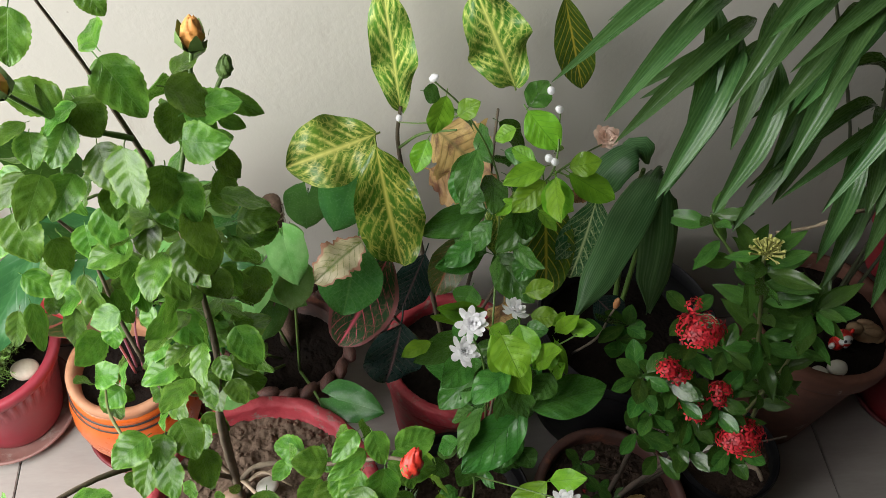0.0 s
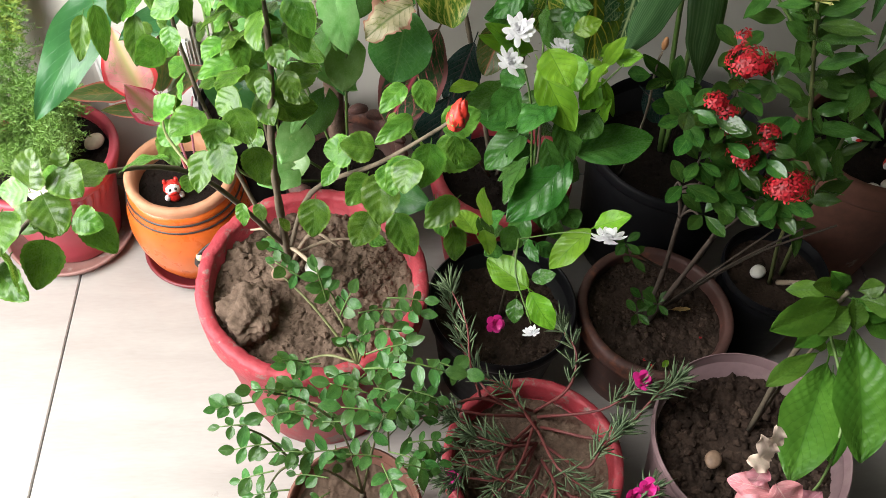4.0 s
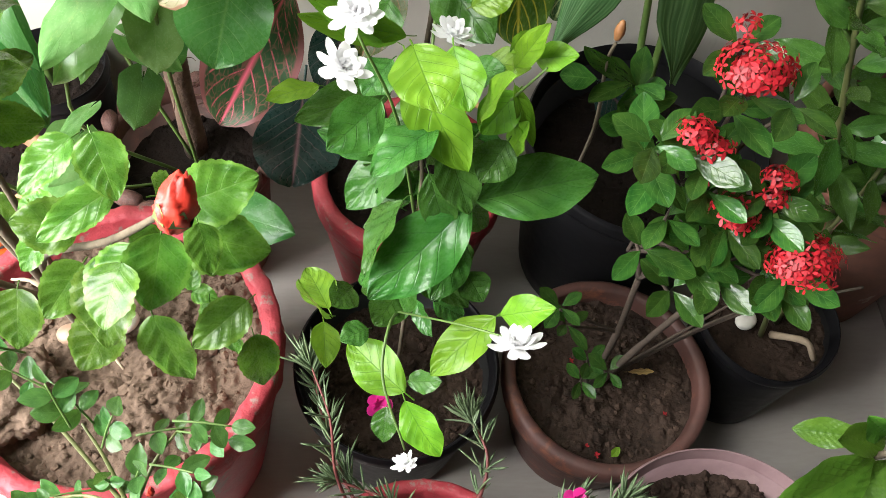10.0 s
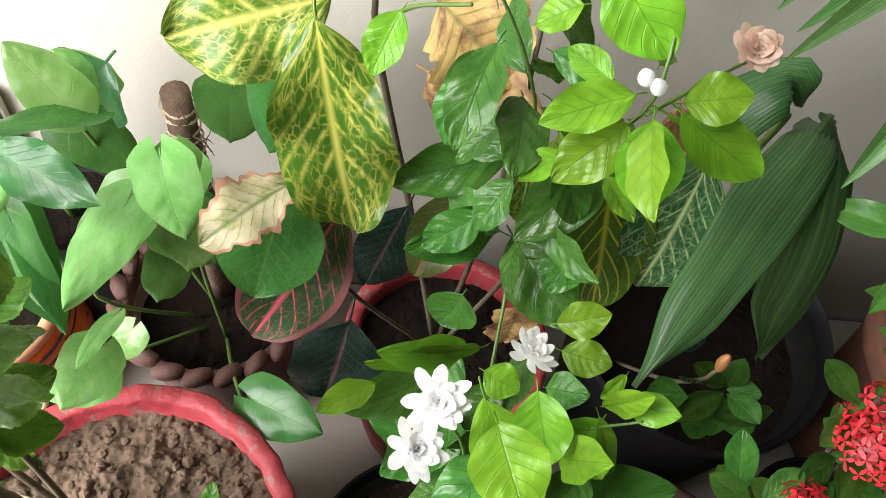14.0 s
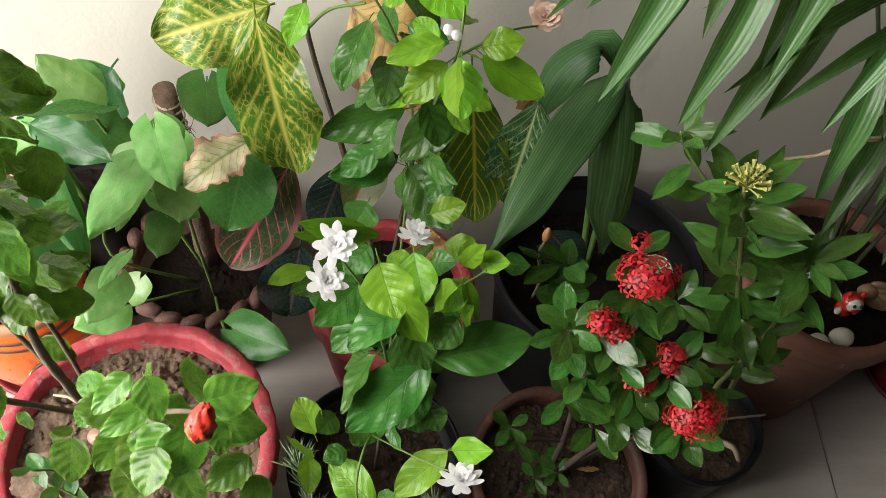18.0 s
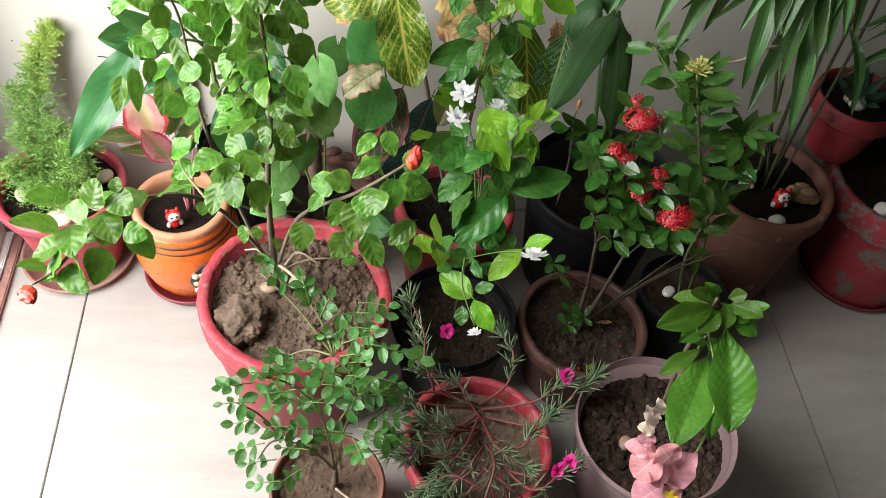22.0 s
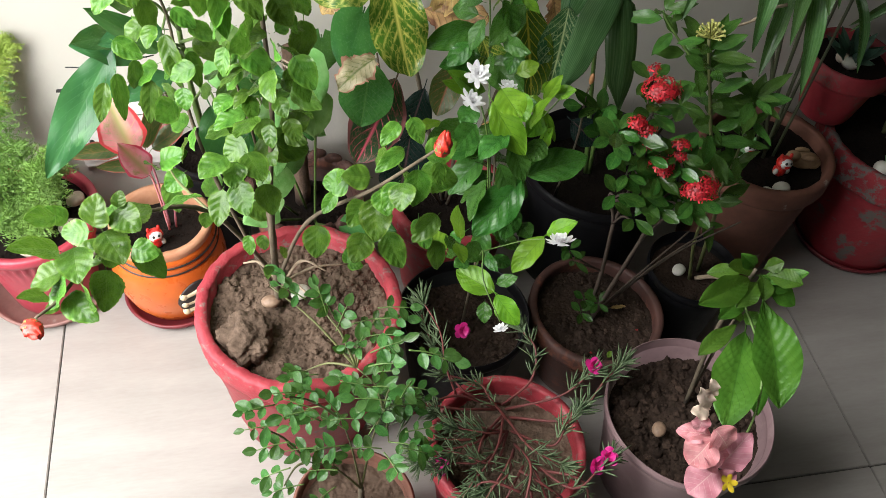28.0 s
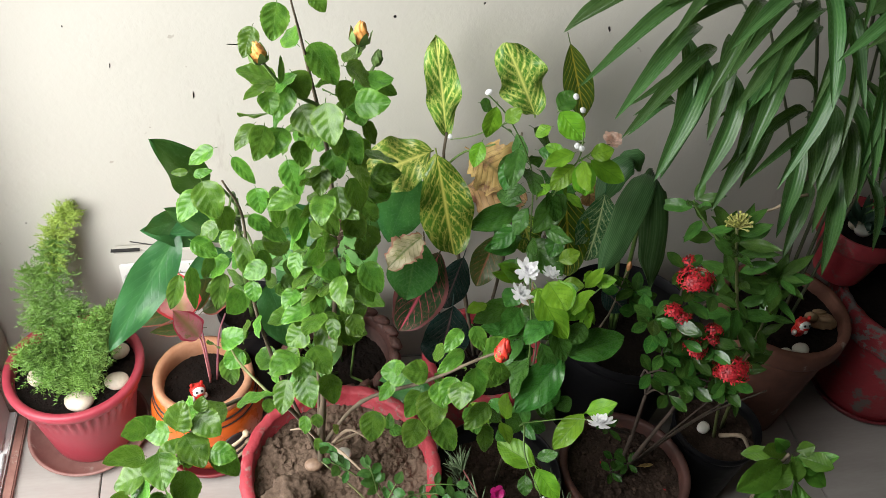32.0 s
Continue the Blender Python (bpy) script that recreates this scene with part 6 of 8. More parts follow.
lf(PLANT_J, "jasy", 0.204, 0.400, 0.529, 0.184, 0.385, 0.509, 0.025)
lf(PLANT_J, "jasy", 0.200, 0.400, 0.549, 0.210, 0.390, 0.592, 0.015)
lf(PLANT_J, "jasy", 0.202, 0.400, 0.535, 0.216, 0.380, 0.504, 0.012)
lf(PLANT_J, "jas", 0.126, 0.400, 0.520, 0.096, 0.370, 0.511, 0.031)
lf(PLANT_J, "jas", 0.200, 0.380, 0.509, 0.184, 0.360, 0.495, 0.026)
lf(PLANT_J, "jasy", 0.207, 0.410, 0.567, 0.195, 0.400, 0.561, 0.010)
lf(PLANT_J, "jasy", 0.147, 0.430, 0.513, 0.166, 0.420, 0.510, 0.021)
lf(PLANT_J, "jasy", 0.193, 0.450, 0.502, 0.220, 0.440, 0.506, 0.022)
fill(PLANT_J, "jas", ((0.160, 0.50, 0.51), (0.160, 0.52, 0.60), (0.13, 0.54, 0.67)), 22, 0.045, 0.024, 7, 0.018)
fill(PLANT_J, "jasy", ((0.175, 0.50, 0.60), (0.186, 0.48, 0.69)), 12, 0.036, 0.021, 8, 0.016)
fill(PLANT_J, "jas", ((0.150, 0.39, 0.28), (0.152, 0.39, 0.42), (0.15, 0.40, 0.50)), 24, 0.046, 0.026, 9, 0.018)
for at, size, n in (((0.112, 0.374, 0.612), 0.0165, 1), ((0.106, 0.362, 0.588), 0.0165, 2), ((0.166, 0.428, 0.546), 0.0160, 3), ((0.204, 0.277, 0.451), 0.0185, 4), ((0.143, 0.242, 0.342), 0.0105, 5)):
    bloom(PLANT_J, petal_ball(size * 0.94, 8, n, 1.0, 0.42, 6, 1.12), M_WHITE, at, "flower", "double white flower", (25, 8 * n - 24, 40 * n))
bloom(PLANT_J, petal_ball(0.0135, 9, 9, 1.0, 0.72, 7, 1.05), M_FADED, (0.252, 0.538, 0.660), "flower", "faded brownish-pink flower", (15, 5, 0))
for at in ((0.188, 0.50, 0.731), (0.180, 0.51, 0.742), (0.184, 0.47, 0.701), (0.178, 0.472, 0.703), (0.069, 0.615, 0.611), (0.086, 0.54, 0.730)):
    bloom(PLANT_J, bud(0.0075, 0.45), M_WHITE, at, "bud", "closed white bud", (20, 40 * math.sin(at[0] * 90), 0))

# ---- ixora ----
PLANT_I = thing("ixora", "ixora shrub with glossy leaves and scarlet flower heads", "plant", (0.335, 0.385, 0.128), "potted plants")


def whorl(plant, kind, at, d, count, size, breadth, seed, spread=0.9, pairs=1, gap=0.02):
    """Leaves set round a shoot in tiers."""
    rng = random.Random(seed)
    d = Vector(d).normalized()
    e = d.orthogonal().normalized()
    f = d.cross(e)
    for p in range(pairs):
        c = Vector(at) - d * gap * p
        for k in range(count):
            a = 6.2832 * k / count + p * 0.9 + rng.uniform(-0.3, 0.3)
            s = size * rng.uniform(0.75, 1.15) * (1 + 0.12 * p)
            out = (e * math.cos(a) + f * math.sin(a)) * spread + d * rng.uniform(0.15, 0.6)
            out.normalize()
            b = c + out * s * 0.08
            t = c + out * s + Vector((0, 0, -0.12 * s))
            lf(plant, kind, *b, *t, breadth * s / size, d * 1.0 + Vector((0, -0.25, 0.35)))


def flower_head(radius, count, seed, petal=0.0068):
    """A dome of small four-petalled flowers."""
    rng = random.Random(seed)
    bm = bmesh.new()
    for k in range(count):
        z = 1 - (k + 0.5) / count * 1.25
        a = k * 2.39996
        r = math.sqrt(max(0, 1 - z * z))
        d = Vector((r * math.cos(a), r * math.sin(a), z * 0.85 + 0.1)).normalized()
        c = Vector((d.x, d.y, d.z * 0.75)) * radius * rng.uniform(0.55, 1.18)
        e = (d + Vector((rng.uniform(-0.5, 0.5), rng.uniform(-0.5, 0.5), rng.uniform(-0.3, 0.3)))).orthogonal().normalized()
        f = d.cross(e)
        spin = rng.uniform(0, 1.5)
        for q in range(4):
            g = e * math.cos(spin + q * 1.5708) + f * math.sin(spin + q * 1.5708)
            h = d.cross(g)
            L = petal * rng.uniform(0.75, 1.15)
            v = [bm.verts.new(c + g * L * u + h * L * w + d * L * (0.25 * u - 0.35 * u * u)) for u, w in ((0.02, 0), (0.45, 0.22), (0.80, 0.19), (1.0, 0.0), (0.80, -0.19), (0.45, -0.22))]
            bm.faces.new(v)
        if k % 3 == 0:
            v = [bm.verts.new(p) for p in (Vector((0, 0, -radius * 0.6)), Vector((0.001, 0, -radius * 0.6)), c)]
            bm.faces.new(v)
    return bm


IX_FORKS = ((0.318, 0.372, 0.36), (0.352, 0.352, 0.345), (0.296, 0.366, 0.41), (0.322, 0.366, 0.46), (0.352, 0.345, 0.43))
for a, b, c in (((0.338, 0.388, 0.122), (0.334, 0.385, 0.24), IX_FORKS[0]), ((0.344, 0.386, 0.122), (0.352, 0.374, 0.23), IX_FORKS[1])):
    stem(PLANT_I, M_DARKBARK, 0.0038, 0.0024, a, b, c, name="branch")
for a, b in ((0, 2), (0, 3), (1, 4)):
    stem(PLANT_I, M_DARKBARK, 0.0024, 0.0017, IX_FORKS[a], Vector(IX_FORKS[a]).lerp(Vector(IX_FORKS[b]), 0.5) + Vector((0.004, 0.004, 0)), IX_FORKS[b], name="branch")


def from_fork(tip):
    """A twig to the tip from the nearest fork below it."""
    best = min((Vector(q) for q in IX_FORKS if q[2] < tip[2] - 0.005), key=lambda q: (q - Vector(tip)).length)
    stem(PLANT_I, M_DARKBARK, 0.0017, 0.0011, best, best.lerp(Vector(tip), 0.55) + Vector((0, 0.006, 0.004)), tip, name="twig")


IX_TIPS = (((0.328, 0.383, 0.566), 0.0225, 85), ((0.383, 0.323, 0.464), 0.0225, 90), ((0.298, 0.360, 0.542), 0.012, 18), ((0.311, 0.358, 0.532), 0.011, 14), ((0.337, 0.345, 0.488), 0.0135, 26), ((0.344, 0.343, 0.478), 0.010, 16), ((0.357, 0.352, 0.512), 0.010, 14), ((0.359, 0.350, 0.495), 0.010, 14), ((0.318, 0.352, 0.515), 0.008, 8), ((0.322, 0.40, 0.585), 0.008, 5))
for k, (tip, r, count) in enumerate(IX_TIPS):
    from_fork(tip)
    bloom(PLANT_I, flower_head(r * 1.0, int(count * 1.7), k, 0.0052), M_IXRED, tip, "flower_head", "scarlet flower head", (-22, 6 * (-1) ** k, 0))
    whorl(PLANT_I, "ixo", Vector(tip) - Vector((0, 0, 0.016)), (0.05 * (-1) ** k, -0.25, 1), 4, 0.034, 0.0150, 30 + k, 0.95, 2 if r > 0.015 else 1, 0.018)
for k, (x, y, z) in enumerate(((0.277, 0.360, 0.527), (0.300, 0.350, 0.468), (0.292, 0.345, 0.440), (0.325, 0.345, 0.435), (0.345, 0.335, 0.420), (0.320, 0.335, 0.405), (0.372, 0.330, 0.435), (0.290, 0.365, 0.495), (0.312, 0.372, 0.475), (0.345, 0.365, 0.460), (0.35, 0.37, 0.55), (0.395, 0.34, 0.42), (0.336, 0.352, 0.452), (0.365, 0.352, 0.478))):
    from_fork((x, y, z))
    whorl(PLANT_I, "ixo", (x, y, z + 0.006), (0.1 * math.sin(k), -0.35, 1), 4, 0.033, 0.0150, 60 + k, 0.8, 1 + (k % 3 == 0), 0.017)
for k, (x, y, z) in enumerate(((0.268, 0.372, 0.310), (0.325, 0.39, 0.165), (0.318, 0.375, 0.155), (0.34, 0.375, 0.175), (0.275, 0.365, 0.295))):
    stem(PLANT_I, M_DARKBARK, 0.0016, 0.001, (0.334, 0.386, 0.124 if z < 0.2 else 0.24), ((x + 0.334) / 2, y + 0.01, z * 0.5 + 0.07 if z < 0.2 else 0.27), (x, y, z), name="twig")
    whorl(PLANT_I, "ixo", (x, y, z + 0.004), (0.2 * math.sin(k * 2), -0.3, 1), 4, 0.024, 0.011, 160 + k, 0.8, 1, 0.015)
for k in range(3):
    stem(PLANT_I, M_DARKBARK, 0.0020, 0.0012, (0.345, 0.39, 0.124), (0.40 + 0.02 * k, 0.40, 0.20 + 0.02 * k), (0.47 + 0.02 * k, 0.42 - 0.02 * k, 0.27 + 0.03 * k), name="twig", label="bare dark twig")

# ---- young ixora shoot in the deep black pot ----
PLANT_W = thing("young_ixora", "young dark-leaved shoot with a brown tip in the deep black pot", "plant", (0.33, 0.60, 0.215), "potted plants")
stem(PLANT_W, M_BARK, 0.0018, 0.0010, (0.33, 0.59, 0.175), (0.29, 0.48, 0.40), (0.263, 0.43, 0.52), (0.262, 0.425, 0.545))
bloom(PLANT_W, bud(0.011, 0.30), M_TIPBROWN, (0.262, 0.425, 0.550), "tip_leaf", "furled brown tip leaf", (-10, 5, 0))
lf(PLANT_W, "ixo", 0.291, 0.440, 0.490, 0.242, 0.420, 0.546, 0.015)
lf(PLANT_W, "ixo", 0.293, 0.440, 0.490, 0.264, 0.440, 0.518, 0.014)
lf(PLANT_W, "ixo", 0.293, 0.440, 0.490, 0.288, 0.440, 0.526, 0.015)
lf(PLANT_W, "ixo", 0.294, 0.440, 0.486, 0.305, 0.430, 0.506, 0.014)
lf(PLANT_W, "ixo", 0.283, 0.430, 0.507, 0.251, 0.410, 0.513, 0.016)
lf(PLANT_W, "ixo", 0.286, 0.430, 0.504, 0.296, 0.410, 0.515, 0.016)
lf(PLANT_W, "ixo", 0.284, 0.430, 0.503, 0.280, 0.410, 0.487, 0.017)
lf(PLANT_W, "ixo", 0.256, 0.420, 0.520, 0.233, 0.420, 0.522, 0.019)
lf(PLANT_W, "ixo", 0.290, 0.420, 0.474, 0.267, 0.420, 0.482, 0.017)
lf(PLANT_W, "ixo", 0.294, 0.420, 0.474, 0.310, 0.420, 0.483, 0.017)
lf(PLANT_W, "ixo", 0.275, 0.420, 0.496, 0.312, 0.420, 0.503, 0.017)
# ---- fan-leaved palm seedling ----
PLANT_F = thing("fan_palm", "dark fan palm seedling with one broad folded leaf", "plant", (0.40, 0.63, 0.215), "potted plants")
stem(PLANT_F, M_GREENSTEM, 0.004, 0.0026, (0.40, 0.63, 0.175), (0.38, 0.63, 0.42), (0.352, 0.60, 0.540), name="leaf_stalk", knots=0)
stem(PLANT_F, M_GREENSTEM, 0.004, 0.0026, (0.395, 0.63, 0.175), (0.36, 0.64, 0.42), (0.340, 0.61, 0.535), name="leaf_stalk", knots=0)


def draped_blade(plant, points, widths, out, pleats=9, depth=0.0010, seed=0):
    """A pleated blade hung along smooth points; out: the way its face looks."""
    bm = bmesh.new()
    uvl = bm.loops.layers.uv.new("leaf")
    inv = plant.matrix_basis.inverted()
    pts = [Vector(p) for p in points]
    ext = [pts[0] * 2 - pts[1]] + pts + [pts[-1] * 2 - pts[-2]]
    path, width = [], []
    for i in range(1, len(ext) - 2):
        p0, p1, p2, p3 = ext[i - 1:i + 3]
        for k in range(9):
            t = k / 9
            path.append(0.5 * (2 * p1 + (p2 - p0) * t + (2 * p0 - 5 * p1 + 4 * p2 - p3) * t * t + (3 * p1 - p0 - 3 * p2 + p3) * t ** 3))
            e = t * t * (3 - 2 * t)
            width.append(widths[i - 1] * (1 - e) + widths[i] * e)
    path.append(pts[-1])
    width.append(widths[-1])
    rows, coords = [], {}
    for i, (p, w) in enumerate(zip(path, width)):
        d = (path[min(i + 1, len(path) - 1)] - path[max(i - 1, 0)]).normalized()
        n = Vector(out) - d * Vector(out).dot(d)
        n.normalize()
        side = d.cross(n)
        f = i / (len(path) - 1)
        row = []
        for j in range(2 * pleats + 1):
            v = j / pleats - 1
            lift = depth * (1 if j % 2 else -1) * min(1, w / 0.02) - 0.30 * w * v * v + 0.004 * math.sin(f * 7 + v * 3 + seed) * abs(v)
            ragged = 1 + 0.02 * noise.noise(Vector((f * 9, v * 2, seed)))
            vert = bm.verts.new(inv @ (p + side * v * w * 0.5 * ragged + n * lift))
            coords[vert] = (f, v * 0.5 + 0.5)
            row.append(vert)
        rows.append(row)
    for a, b in zip(rows, rows[1:]):
        for j in range(2 * pleats):
            bm.faces.new((a[j], a[j + 1], b[j + 1], b[j]))
    for f in bm.faces:
        for lp in f.loops:
            lp[uvl].uv = coords[lp.vert]
    return part("leaf", bm, LEAF_MATS["fanp"], plant)


draped_blade(PLANT_F, ((0.338, 0.585, 0.560), (0.316, 0.540, 0.598), (0.285, 0.500, 0.588), (0.252, 0.455, 0.566), (0.220, 0.415, 0.540)), (0.014, 0.034, 0.041, 0.033, 0.003), (-0.2, -0.55, 1.0), 11, seed=1)
draped_blade(PLANT_F, ((0.345, 0.585, 0.560), (0.330, 0.535, 0.590), (0.332, 0.500, 0.555), (0.334, 0.485, 0.505), (0.332, 0.475, 0.456)), (0.014, 0.036, 0.046, 0.040, 0.005), (0.25, -1.0, 0.75), 10, seed=4)
draped_blade(PLANT_F, ((0.335, 0.600, 0.555), (0.312, 0.590, 0.585), (0.282, 0.580, 0.560), (0.272, 0.570, 0.505)), (0.010, 0.034, 0.040, 0.004), (-0.6, -0.4, 0.8), 8, seed=7)
# ---- lance-leaved shrub in the small black pot ----
PLANT_N = thing("cestrum", "upright lance-leaved shrub with a lime-yellow flower head", "plant", (0.525, 0.44, 0.142), "potted plants")
stem(PLANT_N, M_CANE, 0.0034, 0.002, (0.535, 0.445, 0.138), (0.512, 0.445, 0.30), (0.467, 0.450, 0.413), (0.434, 0.460, 0.513), (0.412, 0.460, 0.575), label="olive woody stem")
stem(PLANT_N, M_CANE, 0.0030, 0.0015, (0.515, 0.43, 0.138), (0.49, 0.43, 0.26), (0.505, 0.44, 0.38), (0.50, 0.45, 0.48), name="branch")
stem(PLANT_N, M_TWIG, 0.004, 0.003, (0.525, 0.43, 0.14), (0.545, 0.41, 0.165), (0.56, 0.40, 0.145), name="cut_stub", label="cut pale stub")
cr = random.Random(5)
AXES = [[Vector(p) for p in ((0.512, 0.445, 0.30), (0.467, 0.450, 0.413), (0.434, 0.460, 0.513), (0.412, 0.460, 0.575))], [Vector(p) for p in ((0.49, 0.43, 0.27), (0.505, 0.44, 0.38), (0.50, 0.45, 0.48), (0.50, 0.45, 0.49))], [Vector(p) for p in ((0.434, 0.46, 0.513), (0.40, 0.48, 0.545), (0.370, 0.495, 0.58), (0.365, 0.50, 0.59))]]
for axis, count in zip(AXES, (52, 40, 14)):
    for k in range(count):
        q = k / (count - 1) * 2.999
        i = int(q)
        c = axis[i].lerp(axis[i + 1], q - i)
        a = k * 2.4 + cr.uniform(-0.4, 0.4)
        s = cr.uniform(0.032, 0.058)
        d = Vector((math.cos(a), math.sin(a) * 0.9, cr.uniform(-0.25, 0.9))).normalized()
        t = c + d * s
        lf(PLANT_N, "ces", *(c + d * 0.004), *t, s * cr.uniform(0.28, 0.40), UP + Vector((0, -0.5, 0)) + d * 0.2)
stem(PLANT_N, M_GREENSTEM, 0.002, 0.0012, *AXES[2], name="branch")
lime = bmesh.new()
for k in range(46):
    a, e = k * 2.4, 0.15 + 1.25 * k / 46
    d = Vector((math.cos(a) * math.cos(e), math.sin(a) * math.cos(e), math.sin(e)))
    s = d.orthogonal().normalized() * 0.0010
    g = d.cross(s)
    L = 0.020 * cr.uniform(0.7, 1.1)
    ring = [[lime.verts.new(d * L * u + (s * math.cos(w * 2.094) + g * math.sin(w * 2.094)) * f) for w in range(3)] for u, f in ((0.1, 0.6), (0.8, 1.0), (1.0, 2.2))]
    for p, q in zip(ring, ring[1:]):
        for j in range(3):
            lime.faces.new((p[j], p[(j + 1) % 3], q[(j + 1) % 3], q[j]))
bloom(PLANT_N, lime, M_LIMEFL, (0.412, 0.458, 0.578), "flower_head", "lime-yellow flower head", (-20, 0, 0))

# ---- pink-bracted shrub in the mauve pot ----
PLANT_P = thing("mussaenda", "mussaenda with large ribbed leaves and nodding pink bracts", "plant", (0.425, 0.215, 0.153), "potted plants")
stem(PLANT_P, M_BARK, 0.0034, 0.0020, (0.425, 0.215, 0.148), (0.418, 0.225, 0.30), (0.412, 0.215, 0.41), (0.405, 0.205, 0.462), label="pale woody stem")
stem(PLANT_P, M_BARK, 0.0026, 0.0014, (0.430, 0.22, 0.148), (0.432, 0.225, 0.26), (0.425, 0.215, 0.37), name="branch")
stem(PLANT_P, M_GREENSTEM, 0.0018, 0.0011, (0.415, 0.215, 0.40), (0.41, 0.13, 0.385), (0.385, 0.075, 0.345), (0.350, 0.06, 0.322), name="flower_stalk")
lf(PLANT_P, "mus", 0.412, 0.210, 0.438, 0.329, 0.170, 0.461, 0.033)
lf(PLANT_P, "mus", 0.433, 0.200, 0.410, 0.423, 0.085, 0.369, 0.057)
lf(PLANT_P, "mus", 0.423, 0.190, 0.366, 0.352, 0.075, 0.365, 0.055)
lf(PLANT_P, "mus", 0.420, 0.220, 0.437, 0.375, 0.210, 0.468, 0.020)
lf(PLANT_P, "mus", 0.428, 0.220, 0.428, 0.458, 0.200, 0.421, 0.021)
lf(PLANT_P, "mus", 0.434, 0.220, 0.419, 0.452, 0.210, 0.437, 0.015)
lf(PLANT_P, "mus", 0.421, 0.200, 0.376, 0.376, 0.190, 0.413, 0.023)
lf(PLANT_P, "mus", 0.417, 0.200, 0.363, 0.360, 0.170, 0.355, 0.022)
lf(PLANT_P, "mus", 0.449, 0.200, 0.323, 0.412, 0.100, 0.331, 0.036)
lf(PLANT_P, "mus", 0.408, 0.220, 0.441, 0.368, 0.230, 0.430, 0.018)
lf(PLANT_P, "mus", 0.435, 0.200, 0.385, 0.419, 0.190, 0.376, 0.019)
lf(PLANT_P, "mus", 0.432, 0.215, 0.436, 0.460, 0.190, 0.449, 0.023)
lf(PLANT_P, "mus", 0.431, 0.215, 0.431, 0.470, 0.190, 0.405, 0.025)
lf(PLANT_P, "mus", 0.418, 0.220, 0.444, 0.394, 0.220, 0.468, 0.019)
lf(PLANT_P, "mus", 0.429, 0.220, 0.441, 0.446, 0.215, 0.456, 0.018)
lf(PLANT_P, "mus", 0.422, 0.210, 0.432, 0.390, 0.185, 0.423, 0.025)
lf(PLANT_P, "mus", 0.431, 0.220, 0.430, 0.426, 0.190, 0.422, 0.022)
lf(PLANT_P, "mus", 0.415, 0.205, 0.425, 0.371, 0.180, 0.408, 0.022)
lf(PLANT_P, "mus", 0.435, 0.210, 0.425, 0.470, 0.200, 0.453, 0.019)
lf(PLANT_P, "pink", 0.325, 0.060, 0.377, 0.291, 0.070, 0.377, 0.023, name="bract")
lf(PLANT_P, "pink", 0.323, 0.055, 0.378, 0.299, 0.040, 0.353, 0.039, name="bract")
lf(PLANT_P, "pink", 0.326, 0.060, 0.387, 0.343, 0.045, 0.368, 0.037, name="bract")
lf(PLANT_P, "pink", 0.343, 0.045, 0.324, 0.366, 0.055, 0.376, 0.038, name="bract")
lf(PLANT_P, "pink", 0.343, 0.045, 0.324, 0.311, 0.030, 0.300, 0.042, name="bract")
lf(PLANT_P, "pink", 0.347, 0.045, 0.318, 0.361, 0.030, 0.306, 0.027, name="bract")
lf(PLANT_P, "pink", 0.311, 0.070, 0.405, 0.305, 0.060, 0.389, 0.020, name="bract")
lf(PLANT_P, "pale", 0.319, 0.075, 0.407, 0.302, 0.080, 0.437, 0.017, name="bract")
lf(PLANT_P, "pale", 0.317, 0.080, 0.420, 0.316, 0.085, 0.443, 0.016, name="bract")
lf(PLANT_P, "pale", 0.317, 0.070, 0.404, 0.298, 0.075, 0.409, 0.016, name="bract")
lf(PLANT_P, "pink", 0.316, 0.050, 0.370, 0.350, 0.040, 0.335, 0.033, name="bract")
for k, (at, turn) in enumerate((((0.352, 0.062, 0.335), (50, 0, 20)), ((0.338, 0.048, 0.300), (60, 20, 0)))):
    bloom(PLANT_P, petal_ball(0.0085, 5, 20 + k, 1.0, 0.34, 1, 0.25), LEAF_MATS["pale"], at, "calyx_star", "pale green flower star", turn)
yel = petal_ball(0.011, 5, 3, 1.0, 0.6, 1, 0.2)
bloom(PLANT_P, yel, M_YELLOW, (0.342, 0.022, 0.338), "flower", "small yellow star flower", (40, 10, 0))

# ---- rose bush ----
PLANT_R = thing("rose_bush", "young rose bush with small matt leaflets, no flowers", "plant", (-0.035, 0.150, 0.108), "potted plants")
stem(PLANT_R, M_BARK, 0.0055, 0.0035, (-0.033, 0.150, 0.104), (-0.030, 0.152, 0.125), (-0.030, 0.155, 0.150), label="short woody stem")
rr = random.Random(9)


